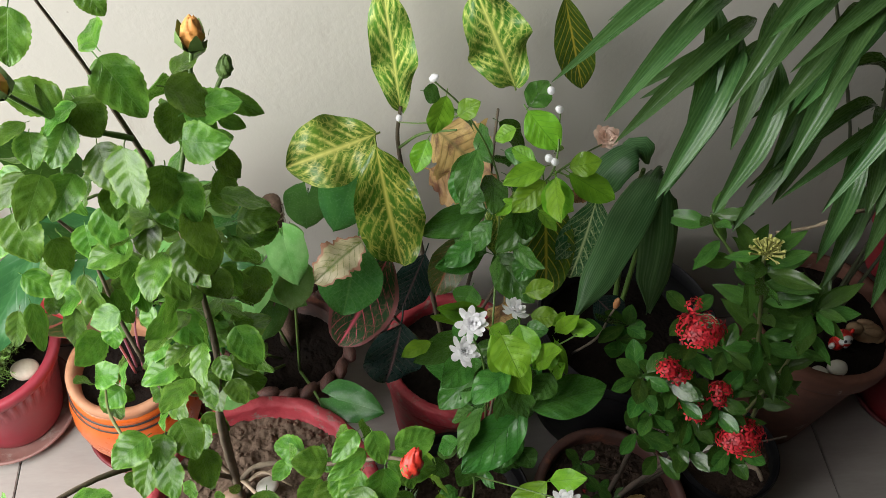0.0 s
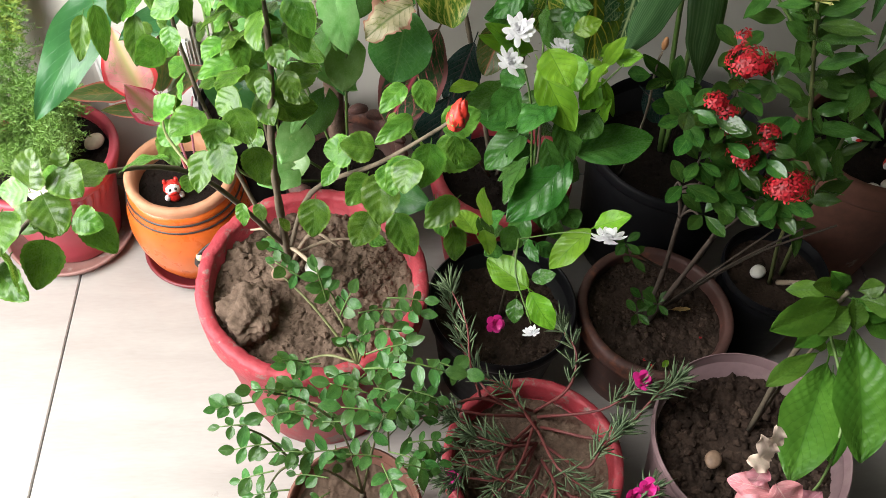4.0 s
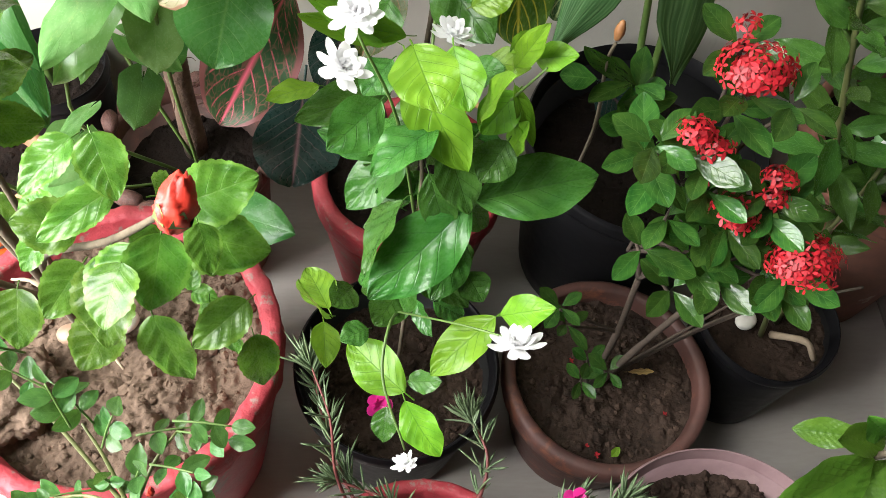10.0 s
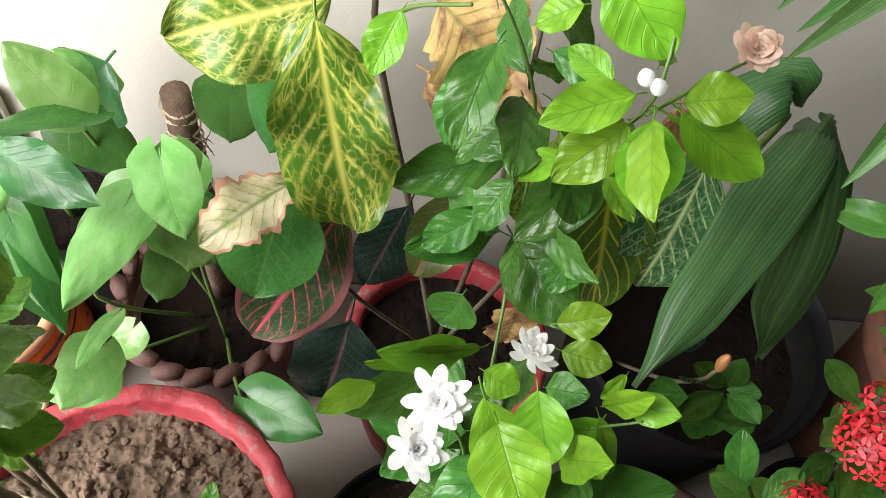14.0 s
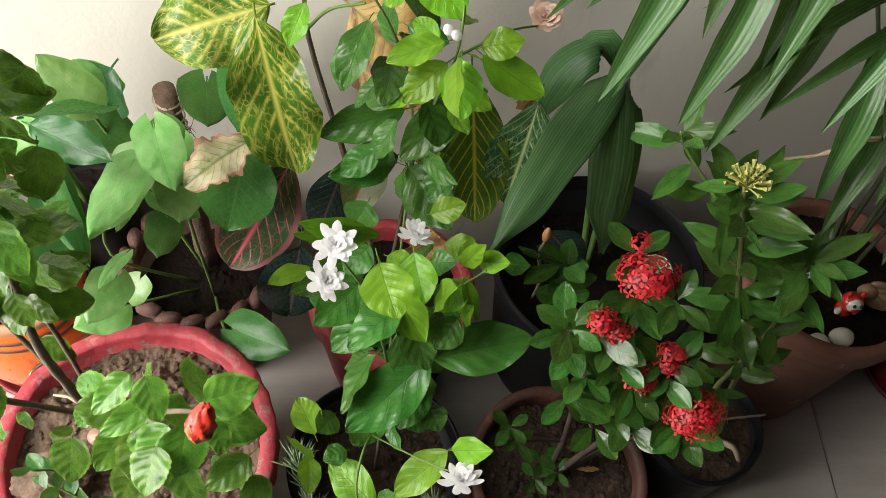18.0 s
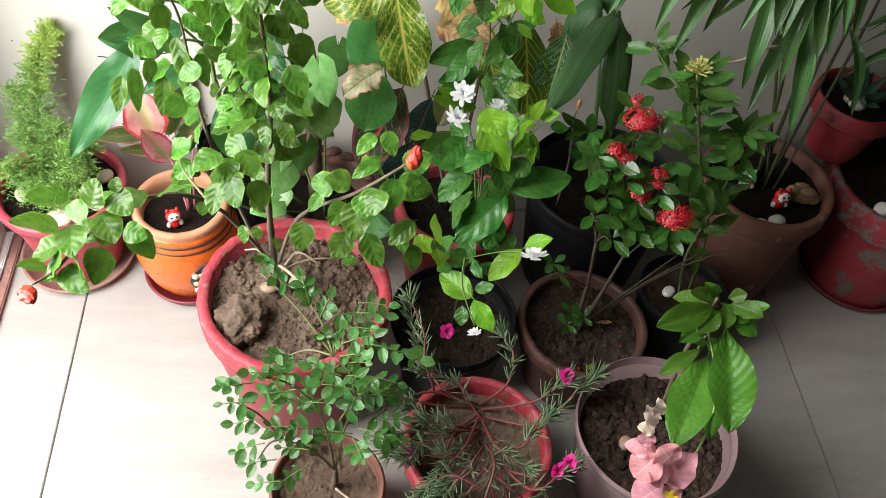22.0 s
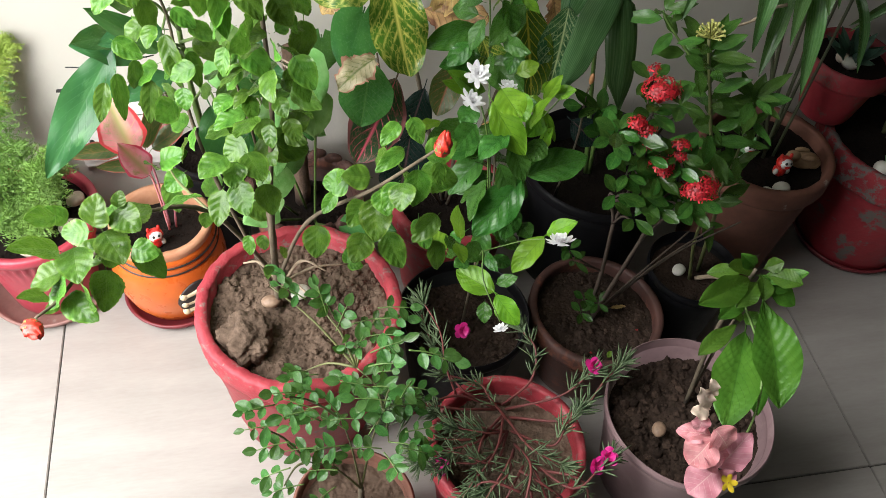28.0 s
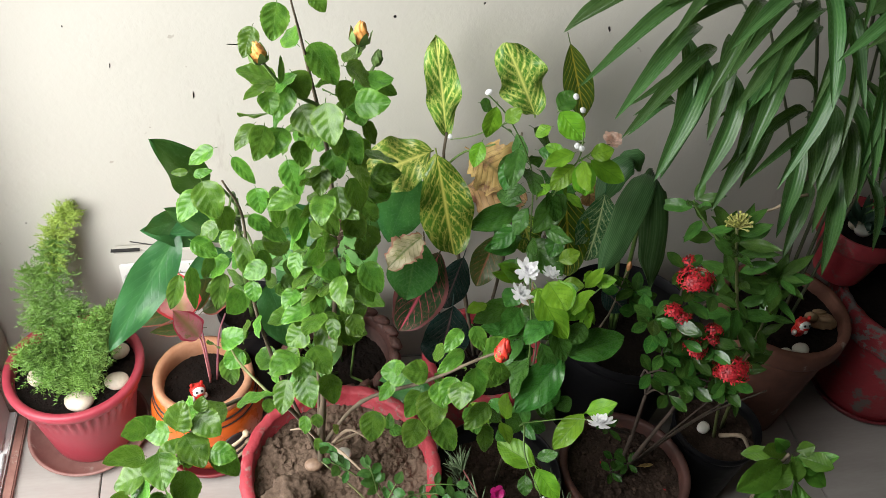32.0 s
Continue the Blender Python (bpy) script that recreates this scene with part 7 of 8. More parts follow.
def spray(x, y, z, dx, dz, size=0.036, count=5):
    """A compound leaf: a fine rachis with leaflets in pairs and one at the end."""
    c = Vector((x, y, z))
    d = Vector((dx, rr.uniform(-0.35, 0.25), dz)).normalized()
    s = d.cross(UP).normalized()
    stem(PLANT_R, M_GREENSTEM, 0.0009, 0.0006, c, c + d * size * 0.5 + UP * 0.002, c + d * size, name="rachis", knots=0, segs=5)
    for k in range(count):
        pair, sgn = k // 2, 1 if k % 2 else -1
        if k == count - 1:
            b, out = c + d * size, d
        else:
            b = c + d * size * (0.35 + 0.36 * pair)
            out = (s * sgn + d * rr.uniform(0.1, 1.0) + UP * rr.uniform(-0.6, 0.4)).normalized()
        L = rr.uniform(0.011, 0.020)
        t = b + out * L + Vector((0, 0, rr.uniform(-0.006, 0.004)))
        lf(PLANT_R, "rose", *b, *t, L * rr.uniform(0.56, 0.72), Vector((rr.uniform(-0.6, 0.4), -0.35 + rr.uniform(-0.5, 0.4), 1)), "leaflet")


def cane(*points):
    stem(PLANT_R, M_CANE, 0.0017, 0.0008, *points, name="cane", knots=0.15)


cane((-0.030, 0.155, 0.148), (-0.040, 0.167, 0.235), (-0.051, 0.170, 0.302))
cane((-0.030, 0.155, 0.148), (-0.017, 0.169, 0.239), (-0.004, 0.175, 0.309))
cane((-0.030, 0.155, 0.148), (-0.061, 0.152, 0.219), (-0.092, 0.140, 0.271))
cane((-0.004, 0.175, 0.309), (-0.011, 0.195, 0.327), (-0.030, 0.215, 0.336))
cane((-0.092, 0.140, 0.271), (-0.115, 0.149, 0.315), (-0.139, 0.150, 0.344))
cane((-0.004, 0.175, 0.309), (-0.009, 0.186, 0.328), (-0.015, 0.190, 0.331))
cane((-0.030, 0.215, 0.336), (-0.030, 0.227, 0.346), (-0.030, 0.230, 0.339))
cane((-0.030, 0.215, 0.336), (-0.060, 0.229, 0.328), (-0.090, 0.235, 0.305))
cane((-0.030, 0.215, 0.336), (-0.073, 0.261, 0.370), (-0.117, 0.300, 0.389))
cane((-0.004, 0.175, 0.309), (-0.002, 0.164, 0.305), (-0.001, 0.145, 0.284))
cane((-0.092, 0.140, 0.271), (-0.106, 0.134, 0.273), (-0.120, 0.120, 0.260))
cane((-0.051, 0.170, 0.302), (-0.070, 0.192, 0.296), (-0.089, 0.205, 0.273))
cane((-0.030, 0.215, 0.336), (-0.043, 0.241, 0.365), (-0.057, 0.260, 0.378))
cane((-0.051, 0.170, 0.302), (-0.082, 0.174, 0.343), (-0.113, 0.170, 0.369))
cane((-0.030, 0.215, 0.336), (-0.016, 0.241, 0.356), (-0.003, 0.260, 0.361))
cane((-0.004, 0.175, 0.309), (0.004, 0.186, 0.327), (0.012, 0.190, 0.329))
spray(-0.118, 0.150, 0.343, -1.0, 0.1)
spray(-0.079, 0.160, 0.349, -1.0, 0.2)
spray(-0.093, 0.170, 0.368, -0.7, 0.5)
spray(-0.082, 0.205, 0.273, -0.6, 0.3)
spray(-0.080, 0.140, 0.301, -1.0, -0.1)
spray(-0.098, 0.120, 0.258, -1.0, -0.2)
spray(-0.049, 0.150, 0.279, -0.7, 0.1)
spray(-0.015, 0.190, 0.331, 0.3, 0.5)
spray(-0.001, 0.180, 0.300, 0.8, 0.2)
spray(-0.001, 0.145, 0.284, 0.6, 0.1)
spray(-0.030, 0.230, 0.339, 0.2, 0.7)
spray(-0.050, 0.260, 0.378, -0.3, 0.6)
spray(-0.010, 0.210, 0.342, 0.5, 0.4)
spray(-0.062, 0.135, 0.208, -0.6, -0.1)
spray(0.013, 0.130, 0.281, 1.0, -0.2)
spray(-0.109, 0.140, 0.323, -0.9, -0.2)
spray(-0.094, 0.110, 0.219, -0.7, -0.3)
spray(-0.083, 0.235, 0.304, -0.4, 0.5)
spray(-0.003, 0.260, 0.361, 0.9, 0.2)
spray(-0.093, 0.300, 0.395, -0.4, 0.7)
spray(-0.018, 0.240, 0.357, 0.6, 0.3)
spray(-0.074, 0.170, 0.304, -0.5, 0.2)
spray(-0.049, 0.170, 0.302, -0.2, 0.3)
spray(-0.029, 0.170, 0.320, 0.1, 0.4)
spray(-0.065, 0.150, 0.280, -0.5, -0.1)
spray(-0.078, 0.280, 0.383, -0.6, 0.4)
spray(-0.048, 0.250, 0.360, 0.2, 0.5)
spray(-0.038, 0.205, 0.335, -0.2, 0.5)
spray(0.012, 0.190, 0.329, 0.9, 0.1)
spray(-0.111, 0.130, 0.282, -0.8, -0.3)
spray(-0.023, 0.150, 0.297, 0.2, 0.2)
spray(-0.120, 0.160, 0.369, -0.8, 0.3)
spray(-0.073, 0.190, 0.334, -0.4, 0.4)
spray(-0.046, 0.190, 0.314, 0.3, 0.3)
spray(-0.075, 0.218, 0.222, -0.2, 0.0)
spray(-0.045, 0.168, 0.279, -0.3, 0.1)
spray(-0.030, 0.195, 0.293, 0.8, 0.7)
spray(-0.001, 0.186, 0.297, 0.7, -0.1)
spray(-0.008, 0.132, 0.286, 0.1, 0.1)
spray(-0.040, 0.231, 0.335, 0.0, 1.0)
spray(-0.058, 0.252, 0.393, -0.1, 0.4)
spray(-0.017, 0.206, 0.332, 0.6, 0.6)
spray(-0.060, 0.128, 0.265, -0.3, -0.1)
spray(0.007, 0.121, 0.314, 1.0, -0.6)
spray(-0.071, 0.249, 0.274, -0.6, 0.2)
spray(-0.001, 0.258, 0.385, 1.5, 0.0)
spray(-0.029, 0.259, 0.357, 0.5, 0.0)
spray(-0.064, 0.164, 0.315, 0.4, -0.0)
spray(-0.022, 0.172, 0.404, 0.5, 0.5)
spray(0.009, 0.128, 0.496, 0.8, -0.3)
spray(0.018, 0.149, 0.295, 0.8, -0.2)
spray(0.021, 0.154, 0.395, -0.1, 0.1)
spray(-0.020, 0.173, 0.428, 0.7, 0.2)
spray(-0.019, 0.158, 0.384, -1.0, 0.4)
spray(0.033, 0.175, 0.413, 0.6, -0.1)
spray(-0.006, 0.127, 0.408, -0.8, 0.2)
spray(0.020, 0.200, 0.276, 0.6, -0.3)
spray(0.026, 0.212, 0.336, -0.2, 0.4)
spray(-0.060, 0.203, 0.169, -0.0, -0.1)
spray(-0.008, 0.148, 0.264, -0.4, 0.1)
stem(PLANT_R, M_TWIG, 0.0018, 0.001, (-0.03, 0.145, 0.112), (-0.005, 0.120, 0.120), (0.012, 0.095, 0.135), (0.018, 0.075, 0.140), name="runner", label="pale dry runner")
for b, t in (((0.020, 0.072, 0.141), (0.040, 0.070, 0.146)), ((0.020, 0.070, 0.141), (0.028, 0.050, 0.142)), ((0.022, 0.070, 0.141), (0.042, 0.052, 0.140))):
    lf(PLANT_R, "rose", *b, *t, 0.013, (0, -0.3, 1), "leaflet")

bloom(PLANT_R, furled(0.0062, 0.52), M_BUDRED, (-0.025, 0.233, 0.318), "bud", "tiny red rose bud", (-15, 10, 0))

# ---- moss rose trailing over its pot ----
PLANT_O = thing("moss_rose", "trailing moss rose with needle leaves and magenta flowers", "plant", (0.165, 0.185, 0.14), "potted plants")
pr = random.Random(21)


def trail(points, r=0.0020, dense=1.0, tuft=True, needle=0.026):
    """A trailing stem with clumps of its own curved needles."""
    pts = [Vector(p) for p in points]
    stem(PLANT_O, M_REDSTEM, r, r * 0.5, *pts, name="trailing_stem", knots=0.15, segs=6)
    inv = PLANT_O.matrix_basis.inverted()
    bm = bmesh.new()
    total = sum((b - a).length for a, b in zip(pts, pts[1:]))
    tufts = [0.15 + 0.85 * pr.random() ** 0.6 for _ in range(max(3, int(total * 52 * dense)))] + [0.995, 0.985, 0.97] * (2 if tuft else 1)
    for q in tufts:
        q *= len(pts) - 1
        i = min(int(q), len(pts) - 2)
        c0 = pts[i].lerp(pts[i + 1], q - i)
        d = (pts[i + 1] - pts[i]).normalized()
        e = d.orthogonal().normalized()
        spin = pr.uniform(0, 6.28)
        for k in range(pr.randint(4, 7)):
            c = c0 + d * pr.uniform(-0.003, 0.003)
            a = spin + k * 1.1 + pr.uniform(-0.4, 0.4)
            out = (e * math.cos(a) + d.cross(e) * math.sin(a)) * pr.uniform(0.4, 1.0) + d * pr.uniform(0.3, 1.4)
            out.z = out.z * 0.6 + 0.15
            out.normalize()
            L = needle * pr.uniform(0.5, 1.2)
            s = out.orthogonal().normalized() * 0.00100
            g = out.cross(s)
            curl = Vector((pr.uniform(-0.3, 0.3), pr.uniform(-0.3, 0.3), pr.uniform(-0.1, 0.5))) * L
            rings = [[bm.verts.new(inv @ (c + out * L * u + curl * u * u * 0.6 + (s * x + g * y) * w)) for x, y in ((1, 0), (-0.5, 0.87), (-0.5, -0.87))] for u, w in ((0, 0.8), (0.4, 1.15), (0.75, 1.0))]
            top = bm.verts.new(inv @ (c + out * L + curl * 0.6))
            for lo, hi in zip(rings, rings[1:]):
                for j in range(3):
                    bm.faces.new((lo[j], lo[(j + 1) % 3], hi[(j + 1) % 3], hi[j]))
            for j in range(3):
                bm.faces.new((rings[2][j], rings[2][(j + 1) % 3], top))
    part("needles", bm, M_NEEDLE, PLANT_O, kind="stuff")


trail(((0.171, 0.252, 0.140), (0.115, 0.252, 0.190), (0.087, 0.309, 0.200), (0.072, 0.360, 0.230)))
trail(((0.174, 0.251, 0.140), (0.207, 0.255, 0.190), (0.216, 0.284, 0.220), (0.204, 0.316, 0.220)))
trail(((0.177, 0.244, 0.140), (0.240, 0.227, 0.190), (0.283, 0.241, 0.220)))
trail(((0.179, 0.231, 0.140), (0.249, 0.197, 0.180), (0.294, 0.227, 0.210), (0.324, 0.246, 0.220)))
trail(((0.168, 0.245, 0.140), (0.103, 0.226, 0.190), (0.048, 0.230, 0.210), (0.013, 0.222, 0.210)))
trail(((0.166, 0.224, 0.140), (0.113, 0.182, 0.190), (0.070, 0.182, 0.200), (0.043, 0.174, 0.200)))
trail(((0.172, 0.211, 0.140), (0.123, 0.151, 0.190), (0.085, 0.148, 0.200), (0.062, 0.147, 0.200)))
trail(((0.172, 0.182, 0.160), (0.175, 0.133, 0.200), (0.160, 0.092, 0.190), (0.156, 0.078, 0.120), (0.136, 0.055, 0.050)))
trail(((0.172, 0.182, 0.160), (0.181, 0.131, 0.190), (0.202, 0.080, 0.140), (0.222, 0.065, 0.060)))
trail(((0.159, 0.078, 0.120), (0.097, 0.089, 0.080), (0.049, 0.102, 0.050), (-0.007, 0.072, 0.020)))
trail(((0.160, 0.103, 0.190), (0.111, 0.119, 0.200), (0.066, 0.105, 0.140), (0.026, 0.106, 0.060)))
trail(((0.177, 0.153, 0.180), (0.221, 0.100, 0.190), (0.259, 0.117, 0.200), (0.274, 0.128, 0.200)))
trail(((0.187, 0.135, 0.180), (0.238, 0.105, 0.190), (0.260, 0.086, 0.080), (0.268, 0.065, 0.030)))
trail(((0.173, 0.238, 0.140), (0.139, 0.162, 0.190), (0.095, 0.118, 0.190), (0.084, 0.106, 0.180)))
trail(((0.177, 0.211, 0.140), (0.210, 0.159, 0.190), (0.233, 0.178, 0.200), (0.258, 0.202, 0.200)))
trail(((0.169, 0.175, 0.160), (0.143, 0.123, 0.200), (0.111, 0.112, 0.190)))
trail(((0.168, 0.206, 0.150), (0.135, 0.187, 0.190), (0.091, 0.196, 0.200)))
trail(((0.175, 0.219, 0.150), (0.149, 0.243, 0.180), (0.138, 0.258, 0.190), (0.092, 0.274, 0.200)))
trail(((0.167, 0.088, 0.140), (0.119, 0.073, 0.050), (0.059, 0.071, 0.030)))
trail(((0.172, 0.107, 0.180), (0.194, 0.080, 0.090), (0.253, 0.072, 0.030)))
trail(((0.162, 0.132, 0.190), (0.190, 0.107, 0.190), (0.226, 0.096, 0.140), (0.221, 0.089, 0.060)))
trail(((0.171, 0.142, 0.180), (0.142, 0.104, 0.190), (0.131, 0.090, 0.140), (0.166, 0.065, 0.050)))
trail(((0.172, 0.226, 0.150), (0.183, 0.160, 0.190), (0.219, 0.129, 0.190)))
trail(((0.168, 0.245, 0.140), (0.102, 0.246, 0.190), (0.039, 0.215, 0.210), (0.008, 0.211, 0.210)))
trail(((0.166, 0.224, 0.140), (0.119, 0.177, 0.190), (0.063, 0.165, 0.200), (0.042, 0.157, 0.200)))
trail(((0.172, 0.211, 0.140), (0.133, 0.146, 0.190), (0.083, 0.163, 0.200), (0.072, 0.152, 0.200)))
trail(((0.173, 0.238, 0.140), (0.124, 0.178, 0.190), (0.107, 0.130, 0.190), (0.099, 0.110, 0.180)))
trail(((0.169, 0.175, 0.160), (0.148, 0.139, 0.200), (0.107, 0.095, 0.190)))
trail(((0.168, 0.206, 0.150), (0.128, 0.196, 0.190), (0.073, 0.218, 0.200)))
trail(((0.106, 0.252, 0.180), (0.093, 0.275, 0.220), (0.089, 0.308, 0.250), (0.073, 0.350, 0.260)), 0.0016, 0.15)
for at, turn in (((0.283, 0.243, 0.229), (20, 12, 0)), ((0.274, 0.128, 0.204), (25, -12, 0)), ((0.257, 0.120, 0.200), (30, 12, 0)), ((0.063, 0.148, 0.200), (35, -12, 0)), ((0.129, 0.338, 0.200), (40, 12, 0))):
    bloom(PLANT_O, petal_ball(0.0125, 5, int(at[0] * 1000), 1.0, 0.95, 2, 0.5), M_MAGENTA, at, "flower", "magenta flower", turn)

# ---- asparagus fern ----
PLANT_G = thing("asparagus_fern", "feathery light green foxtail fern, one plume curling up the wall", "plant", (-0.468, 0.638, 0.165), "potted plants")


def plume(points, width, seed, material, count):
    """A plume: a fine stem thick with tiny needles on side shoots."""
    rng = random.Random(seed)
    pts = [Vector(p) for p in points]
    stem(PLANT_G, M_GREENSTEM, 0.0016, 0.0006, *pts, name="plume_stem", knots=0)
    inv = PLANT_G.matrix_basis.inverted()
    verts, faces = [], []
    for k in range(count):
        q = (k + rng.random()) / count * (len(pts) - 1)
        i = min(int(q), len(pts) - 2)
        c = pts[i].lerp(pts[i + 1], q - i)
        d = (pts[i + 1] - pts[i]).normalized()
        e = d.orthogonal().normalized()
        a = rng.uniform(0, 6.28)
        f = q / (len(pts) - 1)
        side = (e * math.cos(a) + d.cross(e) * math.sin(a) + d * rng.uniform(0.1, 0.7)).normalized()
        L = width * (0.5 + 0.9 * math.sin(math.pi * min(1, f * 0.8 + 0.12))) * rng.uniform(0.5, 1.1)
        for j in range(7):
            p = c + side * L * (j + 1) / 7 + Vector((0, 0, -0.10 * L * (j / 7) ** 2))
            for _ in range(3):
                o = Vector((rng.uniform(-1, 1), rng.uniform(-1, 1), rng.uniform(-0.5, 1))).normalized()
                o = (o + side * 0.6).normalized() * 0.0060 * rng.uniform(0.7, 1.2)
                s = o.orthogonal().normalized() * 0.00062
                b = len(verts)
                verts += [inv @ (p - s), inv @ (p + s), inv @ (p + o)]
                faces.append((b, b + 1, b + 2))
    me = bpy.data.meshes.new("fronds")
    me.from_pydata(verts, [], faces)
    part("fronds", me, material, PLANT_G, kind="stuff")


for k, (pts, w, m, c) in enumerate((
        (((-0.475, 0.65, 0.165), (-0.485, 0.675, 0.25), (-0.478, 0.70, 0.32), (-0.468, 0.715, 0.37)), 0.030, M_FERN, 330),
        (((-0.478, 0.70, 0.31), (-0.470, 0.72, 0.365), (-0.455, 0.73, 0.40), (-0.437, 0.733, 0.410)), 0.019, M_FERNTIP, 300),
        (((-0.47, 0.63, 0.165), (-0.495, 0.64, 0.22), (-0.505, 0.66, 0.285)), 0.027, M_FERN, 230),
        (((-0.465, 0.62, 0.165), (-0.475, 0.60, 0.205), (-0.488, 0.59, 0.225)), 0.026, M_FERN, 210),
        (((-0.455, 0.63, 0.165), (-0.44, 0.615, 0.215), (-0.425, 0.61, 0.265), (-0.415, 0.615, 0.295)), 0.025, M_FERN, 280),
        (((-0.46, 0.62, 0.165), (-0.445, 0.595, 0.20), (-0.435, 0.585, 0.225)), 0.025, M_FERN, 210),
        (((-0.46, 0.65, 0.165), (-0.455, 0.66, 0.24), (-0.46, 0.665, 0.29)), 0.030, M_FERN, 260),
        (((-0.45, 0.64, 0.165), (-0.425, 0.635, 0.22), (-0.405, 0.63, 0.27), (-0.398, 0.635, 0.305)), 0.024, M_FERN, 260),
        (((-0.48, 0.63, 0.165), (-0.51, 0.615, 0.21), (-0.522, 0.615, 0.25)), 0.026, M_FERN, 220),
        (((-0.48, 0.66, 0.20), (-0.508, 0.685, 0.27), (-0.505, 0.70, 0.33)), 0.026, M_FERN, 230))):
    plume(pts, w, k, m, c)

# ---- palms ----
PLANT_Z = thing("parlour_palm", "tall palm with arching dark glossy leaflets", "plant", (0.668, 0.585, 0.238), "potted plants")
for k, (top, r) in enumerate((((0.50, 0.60, 0.80), 0.005), ((0.56, 0.59, 0.84), 0.005), ((0.60, 0.60, 0.78), 0.0045), ((0.45, 0.62, 0.78), 0.004), ((0.64, 0.60, 0.88), 0.004), ((0.69, 0.62, 0.82), 0.004))):
    foot = Vector((0.655 + 0.006 * k, 0.588 + 0.008 * math.sin(k * 2), 0.235))
    stem(PLANT_Z, M_DARKCANE, r * 0.68, r * 0.42, foot, foot.lerp(Vector(top), 0.5) + Vector((0.02, 0.01, 0.03)), top, name="cane")


def frond(plant, points, count, length, breadth, seed, droop=0.55, kind="palm"):
    """A feather leaf: a rachis with leaflets on both sides, the last ones pointing on."""
    rng = random.Random(seed)
    pts = [Vector(p) for p in points]
    stem(plant, M_CANE, 0.0024, 0.0010, *pts, name="rachis", knots=0)
    for k in range(count):
        q = (0.25 + 0.75 * k / max(1, count - 1)) * (len(pts) - 1) * 0.999
        i = int(q)
        c = pts[i].lerp(pts[i + 1], q - i)
        d = (pts[i + 1] - pts[i]).normalized()
        s = d.cross(UP)
        s = s.normalized() if s.length > 0.1 else Vector((1, 0, 0))
        sgn = 1 if k % 2 else -1
        L = length * (0.65 + 0.5 * math.sin(math.pi * k / count)) * rng.uniform(0.85, 1.12)
        out = (s * sgn * 0.8 + d * rng.uniform(0.5, 0.9) + Vector((0, 0, -droop * rng.uniform(0.6, 1.2)))).normalized()
        lf(plant, kind, *c, *(c + out * L), breadth * rng.uniform(0.85, 1.15), UP + Vector((0, -0.5, 0)) + s * sgn * 0.2, "leaflet")


lf(PLANT_Z, "palm", 0.360, 0.600, 0.808, 0.175, 0.500, 0.761, 0.020)
lf(PLANT_Z, "palm", 0.354, 0.600, 0.778, 0.228, 0.500, 0.718, 0.022)
lf(PLANT_Z, "palm", 0.356, 0.570, 0.755, 0.284, 0.470, 0.649, 0.025)
lf(PLANT_Z, "palm", 0.388, 0.550, 0.744, 0.345, 0.470, 0.628, 0.023)
lf(PLANT_Z, "palm", 0.473, 0.560, 0.820, 0.348, 0.470, 0.796, 0.016)
lf(PLANT_Z, "palm", 0.473, 0.550, 0.807, 0.364, 0.460, 0.762, 0.018)
lf(PLANT_Z, "palm", 0.491, 0.560, 0.828, 0.424, 0.440, 0.770, 0.016)
lf(PLANT_Z, "palm", 0.516, 0.560, 0.820, 0.483, 0.440, 0.713, 0.016)
lf(PLANT_Z, "palm", 0.528, 0.540, 0.706, 0.498, 0.460, 0.632, 0.024)
lf(PLANT_Z, "palm", 0.564, 0.540, 0.679, 0.555, 0.460, 0.601, 0.026)
lf(PLANT_Z, "palm", 0.562, 0.540, 0.634, 0.564, 0.450, 0.487, 0.023)
lf(PLANT_Z, "palm", 0.551, 0.540, 0.581, 0.499, 0.460, 0.514, 0.020)
lf(PLANT_Z, "palm", 0.520, 0.560, 0.676, 0.372, 0.480, 0.652, 0.015)
lf(PLANT_Z, "palm", 0.548, 0.560, 0.650, 0.409, 0.480, 0.633, 0.013)
lf(PLANT_Z, "palm", 0.527, 0.570, 0.691, 0.342, 0.500, 0.707, 0.012)
lf(PLANT_Z, "palm", 0.442, 0.560, 0.695, 0.381, 0.480, 0.588, 0.022)
lf(PLANT_Z, "palm", 0.469, 0.560, 0.665, 0.414, 0.490, 0.615, 0.015)
lf(PLANT_Z, "palm", 0.240, 0.620, 0.805, 0.185, 0.600, 0.770, 0.014)
lf(PLANT_Z, "palm", 0.369, 0.600, 0.713, 0.271, 0.560, 0.693, 0.011)
lf(PLANT_Z, "palm", 0.366, 0.620, 0.655, 0.302, 0.600, 0.649, 0.010)
lf(PLANT_Z, "palm", 0.373, 0.620, 0.646, 0.292, 0.580, 0.633, 0.015)
lf(PLANT_Z, "palm", 0.446, 0.580, 0.822, 0.309, 0.550, 0.829, 0.017)
lf(PLANT_Z, "palm", 0.451, 0.570, 0.818, 0.334, 0.480, 0.779, 0.019)
lf(PLANT_Z, "palm", 0.458, 0.570, 0.827, 0.371, 0.450, 0.778, 0.019)
lf(PLANT_Z, "palm", 0.462, 0.570, 0.844, 0.437, 0.430, 0.778, 0.019)
lf(PLANT_Z, "palm", 0.480, 0.570, 0.844, 0.499, 0.450, 0.756, 0.019)
lf(PLANT_Z, "palm", 0.501, 0.570, 0.835, 0.555, 0.470, 0.769, 0.019)
lf(PLANT_Z, "palm", 0.513, 0.570, 0.826, 0.604, 0.500, 0.797, 0.017)
lf(PLANT_Z, "palm", 0.561, 0.550, 0.735, 0.595, 0.470, 0.622, 0.019)
